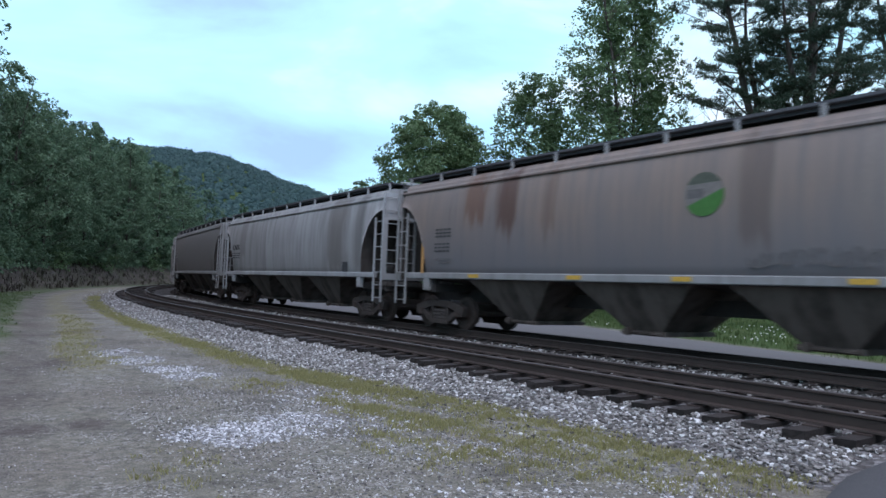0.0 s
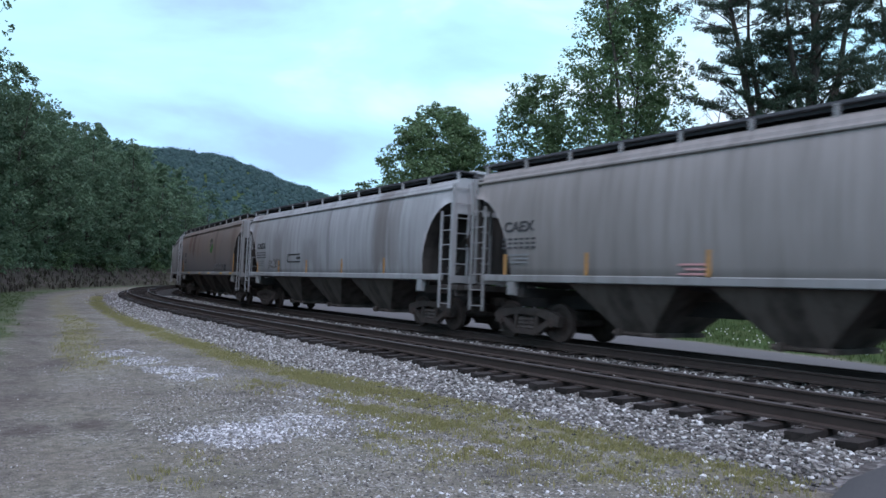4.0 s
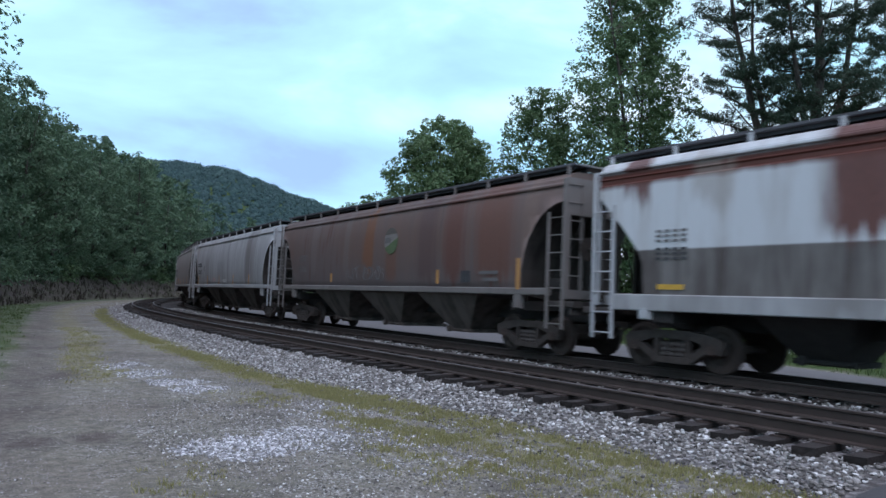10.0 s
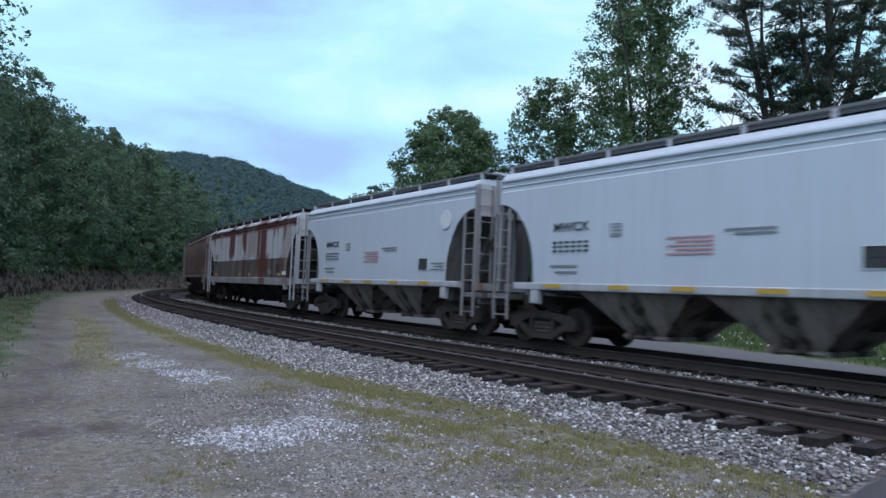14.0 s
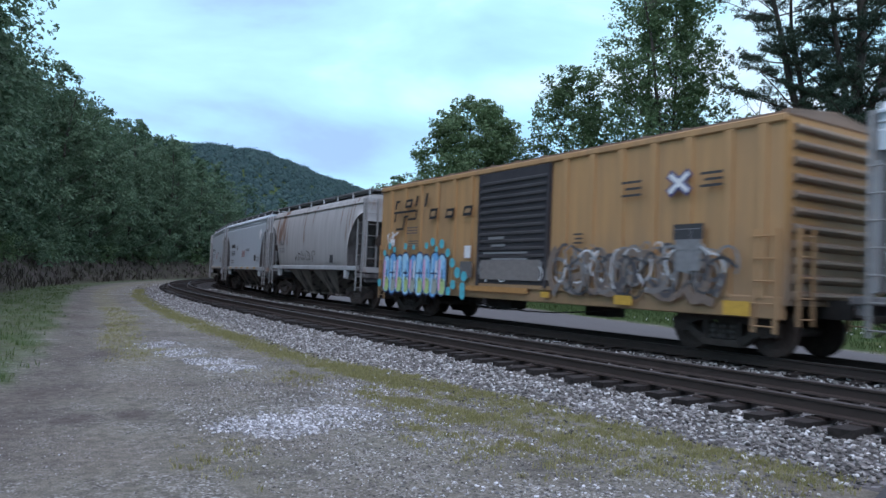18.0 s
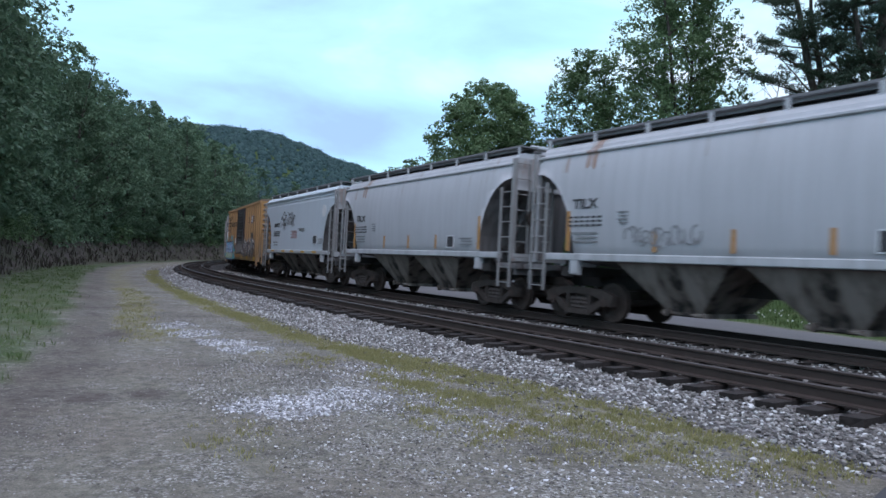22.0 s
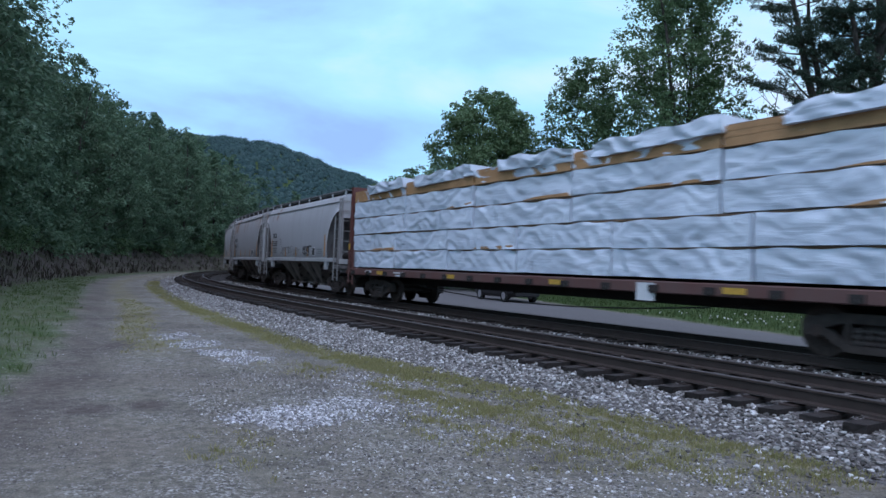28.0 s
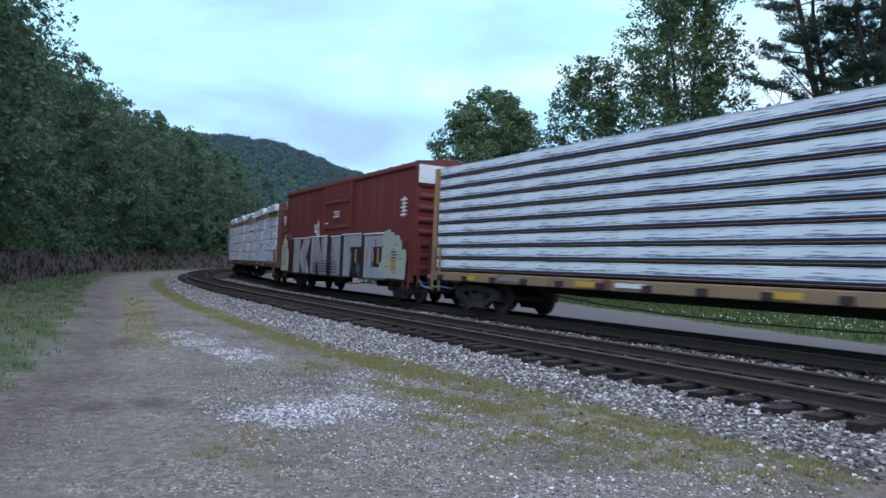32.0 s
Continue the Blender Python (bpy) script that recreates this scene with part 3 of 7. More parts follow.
# ---- trees ----
def tube(verts, faces, idx, path, radii, sides=6, mat=0):
    """A tapered limb along a path."""
    k = len(verts)
    for i, (p, r) in enumerate(zip(path, radii)):
        a = Vector(path[min(i + 1, len(path) - 1)]) - Vector(path[max(i - 1, 0)])
        a.normalize()
        u = a.cross(Vector((0.31, 0.9, 0.22))).normalized()
        w = a.cross(u)
        for j in range(sides):
            t = 2 * math.pi * j / sides
            verts.append(tuple(Vector(p) + (u * math.cos(t) + w * math.sin(t)) * r))
    for i in range(len(path) - 1):
        for j in range(sides):
            faces.append((k + i * sides + j, k + i * sides + (j + 1) % sides, k + (i + 1) * sides + (j + 1) % sides, k + (i + 1) * sides + j))
            idx.append(mat)


def limb(rnd, start, way, length, bend=0.25, parts=5):
    pts, p, d = [tuple(start)], Vector(start), Vector(way).normalized()
    for _ in range(parts):
        d = (d + Vector((rnd.uniform(-bend, bend), rnd.uniform(-bend, bend), rnd.uniform(-bend * 0.4, bend * 0.7)))).normalized()
        p = p + d * (length / parts)
        pts.append(tuple(p))
    return pts


def leaf_sheet(nprnd, centres, spread, count, size, flat=0.5, slim=0.6, hub=None, rise=0.55, loose=0.6):
    """Many small folded leaves round the given centres, facing up and away from the bough they hang on."""
    n = len(centres) * count
    c = np.repeat(np.asarray(centres, float), count, 0)
    sp = np.repeat(np.asarray(spread, float).reshape(-1, 1), count, 0)
    off = nprnd.normal(0, 1, (n, 3))
    off /= np.maximum(np.linalg.norm(off, axis=1, keepdims=True), 1e-6)
    way = off.copy()
    off *= nprnd.uniform(0.2, 1.0, (n, 1)) ** 0.55 * sp
    off[:, 2] *= flat
    p = c + off
    if hub is not None:
        way = p - np.repeat(np.asarray(hub, float), count, 0)
        way /= np.maximum(np.linalg.norm(way, axis=1, keepdims=True), 1e-6)
    face = 0.7 * way + np.array([0, 0, rise]) + loose * nprnd.normal(0, 1, (n, 3))
    face /= np.maximum(np.linalg.norm(face, axis=1, keepdims=True), 1e-6)
    a = np.cross(face, nprnd.normal(0, 1, (n, 3)))
    a /= np.maximum(np.linalg.norm(a, axis=1, keepdims=True), 1e-6)
    b = np.cross(face, a)
    s = size * nprnd.uniform(0.6, 1.3, (n, 1))
    up = face * s * 0.2
    v = np.stack([p - a * s, p + b * s * slim + up, p + a * s, p - b * s * slim + up], 1).reshape(-1, 3)
    return v, np.arange(n * 4).reshape(-1, 4)


def leafy_tree(seed, height, crown, trunk_r, leaf, boughs, sub, count, size, reach=0.30, tight=0.45, stems=1, splay=0.2, flat=0.62, lobes=0.22, inner=0.4, bare=0.0, loose=0.6):
    """Trunk mesh and crown mesh. crown: (share of the height, radius in metres) from its foot to its top."""
    rnd, nprnd = random.Random(seed), np.random.default_rng(seed)
    verts, faces, idx = [], [], []
    fs, rs = [c[0] for c in crown], [c[1] for c in crown]
    paths = []
    for k in range(stems):
        t = 6.28 * k / stems + seed
        lean = Vector((math.cos(t) * splay * (stems > 1) + rnd.uniform(-0.05, 0.05), math.sin(t) * splay * (stems > 1) + rnd.uniform(-0.05, 0.05), 1))
        path = limb(rnd, (0.25 * math.cos(t) * (stems > 1), 0.25 * math.sin(t) * (stems > 1), -0.3), lean, height * 0.95, 0.06, 10)
        tube(verts, faces, idx, path, [trunk_r * (1 - 0.93 * i / 10) + 0.012 for i in range(11)], 8)
        paths.append(path)
    share = np.cumsum([0.8 + float(np.interp(f, fs, rs)) ** 0.7 for f in np.linspace(fs[0], fs[-1], 60)])
    share = share / share[-1]
    hubs, reaches = [], []
    ph = [rnd.uniform(0, 6.28) for _ in range(4)]
    for i in range(boughs):
        f = float(np.interp((i + rnd.random()) / boughs, share, np.linspace(fs[0], fs[-1], 60)))
        t = i * 2.39996 + rnd.uniform(-0.5, 0.5)
        lobe = 1 + lobes * (math.sin(2 * t + ph[0] + 5 * f) + 0.7 * math.sin(3 * t + ph[1] - 9 * f)) + rnd.uniform(-0.5, 0.5) * lobes
        r = float(np.interp(f, fs, rs)) * lobe
        out = r * rnd.uniform(inner, 1.0) ** 0.6
        path = paths[i % stems]
        tip = Vector((math.cos(t) * out, math.sin(t) * out, f * height - reach * 0.8))
        g = max(0.10, f - 0.35 * out / height - rnd.uniform(0.02, 0.08))
        a = min(int(g * 10), 9)
        base = Vector(path[a]).lerp(Vector(path[a + 1]), min(1.0, g * 10 - a))
        mid = base.lerp(tip, 0.55) + Vector((rnd.uniform(-0.25, 0.25), rnd.uniform(-0.25, 0.25), -0.10 * out + rnd.uniform(-0.1, 0.25)))
        r0 = max(0.018, trunk_r * (1 - 0.9 * g) * 0.42)
        tube(verts, faces, idx, [base, base.lerp(mid, 0.5) + Vector((0, 0, -0.03 * out)), mid, tip], [r0, r0 * 0.75, r0 * 0.5, 0.010], 4)
        if rnd.random() < bare:
            continue
        hubs.append(tuple(tip))
        reaches.append(reach * (2.2 + 0.45 * r) * rnd.uniform(0.75, 1.2))
        if rnd.random() < 0.5:
            hubs.append(tuple(mid.lerp(tip, 0.4)))
            reaches.append(reach * (1.9 + 0.4 * r) * rnd.uniform(0.7, 1.1))
    wood = mesh_of("trunk", verts, faces, ["bark"], None, False)
    hub = np.repeat(np.array(hubs), sub, 0)
    sp = np.repeat(np.array(reaches), sub)
    off = nprnd.normal(0, 1, hub.shape)
    off /= np.maximum(np.linalg.norm(off, axis=1, keepdims=True), 1e-6)
    off *= (nprnd.uniform(0.3, 1.0, len(hub)) ** 0.5 * sp)[:, None]
    off[:, 2] *= flat
    v, f = leaf_sheet(nprnd, hub + off, sp * tight * nprnd.uniform(0.7, 1.3, len(hub)), count, size, flat, 0.6, hub - np.array([0, 0, 0.3]), 0.55, loose)
    return wood, mesh_of("crown", v, f, [leaf])


def pine(seed, stems, trunk_r, first, width, tufts_each=7, size=0.17):
    """An old pine from the given stems (paths of points with a thickness): long limbs and flat sprays of needles."""
    rnd, nprnd = random.Random(seed), np.random.default_rng(seed)
    verts, faces, idx, tips, reach = [], [], [], [], []
    for path, r0, share, n in stems:
        fine = []
        for p, q in zip(path, path[1:]):
            for j in range(3):
                fine.append(Vector(p).lerp(Vector(q), j / 3) + Vector((rnd.uniform(-0.1, 0.1), rnd.uniform(-0.1, 0.1), 0)) * (j > 0))
        fine.append(Vector(path[-1]))
        m = len(fine) - 1
        tube(verts, faces, idx, fine, [r0 * (1 - 0.86 * i / m) + 0.015 for i in range(m + 1)], 9)
        lows = [i for i in range(m) if fine[i].z >= first]
        for i in range(n):
            k = lows[min(len(lows) - 1, int(len(lows) * (i + rnd.random() * 0.8) / n))]
            f = (k - lows[0]) / max(1, len(lows))
            t = i * 2.39996 + rnd.uniform(-0.6, 0.6)
            ln = width * share * (1.0 - 0.55 * f) * rnd.uniform(0.45, 1.1)
            b = limb(rnd, fine[k], (math.cos(t), math.sin(t), rnd.uniform(-0.05, 0.45)), ln, 0.22, 6)
            rb = max(0.02, r0 * 0.24 * (1 - 0.6 * f))
            tube(verts, faces, idx, b, [max(0.012, rb * (1 - 0.15 * j)) for j in range(7)], 5)
            for j in (2, 3, 4, 5, 6):
                if rnd.random() < 0.12 * (5 - j):
                    continue
                d = (Vector(b[j]) - Vector(b[j - 1])).normalized()
                for w in (-1, 1):
                    side = Vector((-d.y * w, d.x * w, rnd.uniform(0.05, 0.45))) + d * rnd.uniform(0.3, 0.9)
                    e = Vector(b[j]) + side.normalized() * rnd.uniform(0.35, 0.95)
                    tube(verts, faces, idx, [b[j], tuple(e)], [0.012, 0.006], 3)
                    for q in range(2):
                        tips.append(tuple(Vector(b[j]).lerp(e, 0.55 + 0.5 * q) + Vector((0, 0, 0.08))))
                        reach.append(rnd.uniform(0.20, 0.36))
    wood = mesh_of("trunk", verts, faces, ["bark"], None, False)
    v, f = leaf_sheet(nprnd, tips, reach, tufts_each * 3, size, 0.55, 0.14, np.array(tips) - np.array([0, 0, 0.15]), 0.3, 0.9)
    return wood, mesh_of("crown", v, f, ["pine_needle"])


def plant_tree(meshes, x, y, label, group, turn=0.0, size=1.0, z=None, name="tree"):
    h = float(ground_height(np.array([x]), np.array([y]))[0]) if z is None else z
    t = tagged(new(name), label, "tree", group)
    t.matrix_world = Matrix.LocRotScale((x, y, h - 0.1), Euler((0, 0, turn)), (size,) * 3)
    for n, me in zip(("trunk", "crown"), meshes):
        ob = new(n, me)
        ob.parent = t
    return t


# wood on the bank and hillside outside the bend
OVAL = [(0.04, 2.6), (0.2, 3.9), (0.45, 4.3), (0.7, 3.5), (0.88, 2.0), (1.0, 0.3)]
SLIM = [(0.05, 2.2), (0.25, 3.2), (0.55, 3.4), (0.8, 2.2), (1.0, 0.3)]
WOOD = [leafy_tree(11, 18.0, OVAL, 0.22, "forest_leaf", 48, 8, 20, 0.16, 0.36),
        leafy_tree(12, 18.0, SLIM, 0.22, "forest_leaf", 46, 8, 20, 0.155, 0.36),
        leafy_tree(13, 18.0, [(0.02, 2.8), (0.2, 4.2), (0.5, 4.4), (0.8, 3.3), (1.0, 0.9)], 0.24, "forest_leaf", 48, 8, 20, 0.16, 0.38),
        leafy_tree(14, 18.0, OVAL, 0.22, "forest_leaf", 40, 7, 11, 0.24, 0.38),
        leafy_tree(15, 18.0, SLIM, 0.22, "forest_leaf", 36, 7, 11, 0.23, 0.38)]
WOOD_LABELS = ["dense dark green broadleaf tree on the wooded bank", "tall narrow green broadleaf tree on the wooded bank", "spreading green broadleaf tree on the wooded bank", "dense dark green broadleaf tree on the wooded bank", "tall narrow green broadleaf tree on the wooded bank"]


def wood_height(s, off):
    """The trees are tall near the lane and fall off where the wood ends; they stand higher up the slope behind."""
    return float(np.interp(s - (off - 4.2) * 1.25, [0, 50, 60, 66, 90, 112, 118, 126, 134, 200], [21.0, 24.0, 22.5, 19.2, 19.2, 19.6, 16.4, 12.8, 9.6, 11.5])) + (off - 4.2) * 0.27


rnd = random.Random(5)
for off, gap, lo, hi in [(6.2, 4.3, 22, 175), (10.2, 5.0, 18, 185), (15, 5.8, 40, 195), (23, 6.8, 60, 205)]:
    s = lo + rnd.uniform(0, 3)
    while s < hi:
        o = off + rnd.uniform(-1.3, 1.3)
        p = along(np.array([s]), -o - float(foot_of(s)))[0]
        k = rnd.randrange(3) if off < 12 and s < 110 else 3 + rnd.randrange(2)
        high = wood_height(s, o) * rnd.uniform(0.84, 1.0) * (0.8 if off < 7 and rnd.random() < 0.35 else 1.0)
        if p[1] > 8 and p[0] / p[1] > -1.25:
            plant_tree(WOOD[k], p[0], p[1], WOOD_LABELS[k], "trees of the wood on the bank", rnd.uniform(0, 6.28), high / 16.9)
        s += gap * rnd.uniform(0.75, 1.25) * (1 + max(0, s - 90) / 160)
plant_tree(WOOD[1], -41.5, 112, "tall narrow tree standing above the edge of the wood", "trees of the wood on the bank", 0.4, 1.09)

# bushes along the foot of the wood
BUSH = [leafy_tree(31, 3.2, [(0.05, 1.2), (0.4, 1.7), (1.0, 0.4)], 0.06, "forest_leaf", 16, 5, 16, 0.13, 0.42), leafy_tree(32, 2.4, [(0.05, 1.2), (0.5, 1.5), (1.0, 0.4)], 0.05, "maple_leaf", 15, 5, 16, 0.12, 0.42)]
s = 24.0
while s < 150:
    p = along(np.array([s]), -(4.7 + rnd.uniform(-0.8, 1.0)) - float(foot_of(s)))[0]
    plant_tree(BUSH[rnd.randrange(2)], p[0], p[1], "green leafy bush at the foot of the wood", "bushes at the edge of the wood", rnd.uniform(0, 6.28), rnd.uniform(0.6, 1.3), None, "bush")
    s += rnd.uniform(1.8, 3.8) * (1 + max(0, s - 60) / 80)

# trees on the far side of the lane
MAPLE = leafy_tree(21, 15.4, [(0.10, 4.0), (0.3, 5.6), (0.55, 5.6), (0.75, 4.6), (0.9, 2.9), (1.0, 0.9)], 0.28, "maple_leaf", 140, 9, 36, 0.125, 0.30, 0.52, lobes=0.12, inner=0.3)
LIGHT = leafy_tree(22, 16.5, [(0.12, 3.2), (0.4, 3.9), (0.7, 3.3), (0.9, 2.0), (1.0, 0.7)], 0.22, "maple_leaf", 120, 9, 19, 0.12, 0.30, 0.50, bare=0.06, loose=0.8)
TALL = leafy_tree(23, 28.0, [(0.10, 3.2), (0.3, 4.0), (0.52, 4.1), (0.66, 3.5), (0.82, 2.2), (1.0, 0.5)], 0.17, "maple_leaf", 250, 9, 16, 0.115, 0.24, 0.55, 3, 0.10, flat=0.75, lobes=0.2, inner=0.2, bare=0.05, loose=1.0)
LOW = leafy_tree(24, 10.0, [(0.05, 2.8), (0.3, 4.0), (0.6, 3.8), (0.85, 2.4), (1.0, 0.7)], 0.18, "maple_leaf", 46, 8, 22, 0.135, 0.34, 0.48)
SPARSE = leafy_tree(25, 15.0, [(0.2, 1.2), (0.5, 1.8), (0.8, 1.3), (1.0, 0.3)], 0.09, "maple_leaf", 60, 5, 9, 0.11, 0.17, 0.6, 2, 0.06, flat=0.8, bare=0.25, loose=1.0)
for tree, u, depth, size, label in [
        (MAPLE, 0.052, 55, 1.0, "round-crowned green maple beyond the lane"),
        (LOW, -0.064, 60, 0.98, "lower green tree beyond the lane"),
        (LOW, -0.01, 66, 1.0, "lower green tree beyond the lane"),
        (LOW, 0.13, 56, 1.02, "lower green tree beyond the lane"),
        (LIGHT, 0.188, 50, 1.0, "upright green tree with an airy crown"),
        (TALL, 0.315, 45, 1.0, "tall thin-leaved tree with several stems"),
        (SPARSE, 0.412, 46, 1.05, "slender tree with few leaves beside the tall one"),
        (LOW, 0.245, 54, 1.0, "lower green tree beyond the lane"),
        (LOW, 0.345, 52, 1.0, "lower green tree beyond the lane"),
        (LOW, 0.43, 50, 0.85, "lower green tree beyond the lane"),
        (LOW, 0.50, 56, 1.1, "lower green tree beyond the lane"),
        (LOW, 0.66, 46, 1.1, "lower green tree beyond the lane"),
        (MAPLE, 0.82, 48, 1.0, "round-crowned green maple beyond the lane"),
        (LIGHT, 1.0, 42, 1.0, "upright green tree with an airy crown"),
        (MAPLE, -0.10, 110, 0.9, "round-crowned green maple beyond the lane")]:
    plant_tree(tree, u * depth, depth, label, "trees beyond the lane", rnd.uniform(0, 6.28), size)
FORKED = pine(41, [([(0, 0, -0.3), (0.1, 0, 6), (0.1, 0.1, 11), (0.35, 0, 16), (0.5, 0.2, 21), (0.6, 0.2, 25)], 0.46, 1.0, 44),
                   ([(0.1, 0, 8.5), (0.9, 0.2, 11), (1.9, 0.4, 13.5), (2.6, 0.6, 17), (2.9, 0.6, 21)], 0.26, 0.75, 24),
                   ([(0.1, 0, 10.0), (-0.8, -0.3, 12), (-1.4, -0.5, 15), (-1.8, -0.4, 19)], 0.22, 0.6, 18)], 0.42, 9.0, 5.6, 9, 0.18)
LEANING = pine(42, [([(0, 0, -0.3), (-0.2, 0, 5), (-0.5, 0, 10), (-1.4, 0.1, 14), (-2.2, 0.2, 18), (-2.7, 0.2, 23)], 0.32, 1.0, 34),
                    ([(-0.5, 0, 9.6), (-0.3, 0.3, 12), (-0.9, 0.5, 15.5), (-0.9, 0.6, 19.5)], 0.22, 0.8, 22)], 0.30, 9.0, 5.0, 9, 0.18)
for mesh_pair, u, depth, label in [(FORKED, 0.587, 38, "tall dark forked pine with heavy limbs"), (LEANING, 0.525, 40, "dark pine with two leaning stems"), (FORKED, 0.78, 41, "tall dark forked pine with heavy limbs")]:
    plant_tree(mesh_pair, u * depth, depth, label, "pines beyond the lane", 0.0 if u < 0.7 else 2.1, 1.0, None, "pine_tree")

# far wooded hill: crowns beyond counting
def far_wood():
    nprnd = np.random.default_rng(8)
    n = 13500
    turn = np.radians(nprnd.uniform(-14, 32, n))
    r = nprnd.uniform(225, 620, n)
    x, y = -r * np.sin(turn), r * np.cos(turn)
    z = ground_height(x, y)
    s, d = on_line(x, y)
    keep = (np.abs(d) > 25)
    x, y, z, r = x[keep], y[keep], z[keep], r[keep]
    n = len(x)
    bm = bmesh.new()
    bmesh.ops.create_icosphere(bm, subdivisions=1, radius=1.0)
    bv = np.array([v.co[:] for v in bm.verts])
    bf = np.array([[v.index for v in f.verts] for f in bm.faces])
    bm.free()
    up = bv[:, 2] > -0.45
    keepf = up[bf].all(1)
    bf = bf[keepf]
    size = nprnd.uniform(1.25, 2.3, (n, 1, 1))
    bumps = 1 + 0.16 * nprnd.normal(0, 1, (n, len(bv), 1)).clip(-1.6, 1.6)
    v = bv[None] * bumps * size
    v[:, :, 2] *= nprnd.uniform(0.7, 1.1, (n, 1))
    v += np.stack([x, y, z + size[:, 0, 0] * 0.4], -1)[:, None]
    f = bf[None] + (np.arange(n) * len(bv))[:, None, None]
    core = v.reshape(-1, 3)
    cent = np.stack([x, y, z + size[:, 0, 0] * 0.9], -1)
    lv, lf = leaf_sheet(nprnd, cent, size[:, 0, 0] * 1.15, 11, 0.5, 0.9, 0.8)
    me = mesh_of("hill_wood", np.concatenate([core, lv]), f.reshape(-1, 3).tolist() + (lf + len(core)).tolist(), ["hazy_far_leaf"])
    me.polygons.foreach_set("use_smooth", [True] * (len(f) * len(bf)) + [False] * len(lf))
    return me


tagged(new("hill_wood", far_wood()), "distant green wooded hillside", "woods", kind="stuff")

# ---- the train ----
def part(name, me, material, parent, label="", at=None):
    """One mesh object under a thing or a part, in its own material."""
    if not me.materials:
        me.materials.append(None)
    ob = new(name, me)
    ob.parent = parent
    if material is not None:
        ob.material_slots[0].link = "OBJECT"
        ob.material_slots[0].material = MATS[material] if isinstance(material, str) else material
    if at is not None:
        ob.matrix_basis = at
    if label:
        ob["label"] = label
    return ob


class Geo:
    """Collects boxes, rods and prisms for one mesh."""

    def __init__(self):
        self.v, self.f = [], []

    def add(self, verts, faces):
        k = len(self.v)
        self.v += [tuple(p) for p in verts]
        self.f += [tuple(i + k for i in q) for q in faces]
        return self

    def box(self, x, y, z, lx, ly, lz, cut=0.0, turn=None):
        """A box by its centre and size, with edges cut off along x when asked."""
        if cut:
            a, b = ly / 2, lz / 2
            ring = [(-a + cut, -b), (a - cut, -b), (a, -b + cut), (a, b - cut), (a - cut, b), (-a + cut, b), (-a, b - cut), (-a, -b + cut)]
            verts = [(sx * lx / 2, p, q) for sx in (-1, 1) for p, q in ring]
            faces = [(i, (i + 1) % 8, 8 + (i + 1) % 8, 8 + i) for i in range(8)] + [tuple(range(7, -1, -1)), tuple(range(8, 16))]
        else:
            verts, faces = box_verts(lx, ly, lz), BOX_FACES
        if turn is not None:
            verts = [turn @ Vector(p) for p in verts]
        return self.add([(p[0] + x, p[1] + y, p[2] + z) for p in verts], faces)

    def rod(self, p, q, r, sides=6):
        p, q = Vector(p), Vector(q)
        a = (q - p).normalized()
        u = a.cross(Vector((0.3, 0.5, 0.81))).normalized()
        w = a.cross(u)
        ring = [(u * math.cos(2 * math.pi * i / sides) + w * math.sin(2 * math.pi * i / sides)) * r for i in range(sides)]
        verts = [p + o for o in ring] + [q + o for o in ring]
        faces = [(i, (i + 1) % sides, sides + (i + 1) % sides, sides + i) for i in range(sides)]
        return self.add(verts, faces + [tuple(range(sides - 1, -1, -1)), tuple(range(sides, 2 * sides))])

    def prism(self, outline, y0, y1):
        """An outline in x and z, drawn out from y0 to y1."""
        n = len(outline)
        verts = [(x, y0, z) for x, z in outline] + [(x, y1, z) for x, z in outline]
        faces = [(i, n + i, n + (i + 1) % n, (i + 1) % n) for i in range(n)]
        return self.add(verts, faces + [tuple(range(n)), tuple(range(2 * n - 1, n - 1, -1))])

    def disc(self, x, y, z, r, thick, sides=20):
        return self.rod((x, y - thick / 2, z), (x, y + thick / 2, z), r, sides)

    def mesh(self, name, flat=True):
        bm = bmesh.new()
        vs = [bm.verts.new(p) for p in self.v]
        for q in self.f:
            try:
                bm.faces.new([vs[i] for i in q])
            except ValueError:
                pass
        bmesh.ops.recalc_face_normals(bm, faces=bm.faces)
        me = bpy.data.meshes.new(name)
        bm.to_mesh(me)
        bm.free()
        if not flat:
            me.polygons.foreach_set("use_smooth", [True] * len(me.polygons))
        return me


SHAPES = {}


def shape(key, make):
    if key not in SHAPES:
        SHAPES[key] = make()
    return SHAPES[key]


FONT_CACHE = {}


def text_mesh(words, size, thick=0.006):
    key = (words, size)
    if key not in FONT_CACHE:
        cu = bpy.data.curves.new("lettering", "FONT")
        cu.body, cu.size, cu.extrude, cu.align_x, cu.resolution_u = words, size, thick, "CENTER", 3
        cu.offset = size * 0.022
        ob = bpy.data.objects.new("lettering", cu)
        scene.collection.objects.link(ob)
        dg = bpy.context.evaluated_depsgraph_get()
        dg.update()
        me = bpy.data.meshes.new_from_object(ob.evaluated_get(dg))
        bpy.data.objects.remove(ob)
        me.materials.clear()
        FONT_CACHE[key] = me
    return FONT_CACHE[key]


def bars_mesh(rows):
    """Plain bars for small writing: (x, z, width, height) on a plane that faces +y; x grows to the back of the car."""
    g = Geo()
    for x, z, w, h in rows:
        g.box(-x, 0, z, w, 0.012, h)
    return g.mesh("writing")


NEAR_SIDE = Matrix(((-1, 0, 0, 0), (0, 0, 1, 0), (0, 1, 0, 0), (0, 0, 0, 1)))  # lettering that faces +y


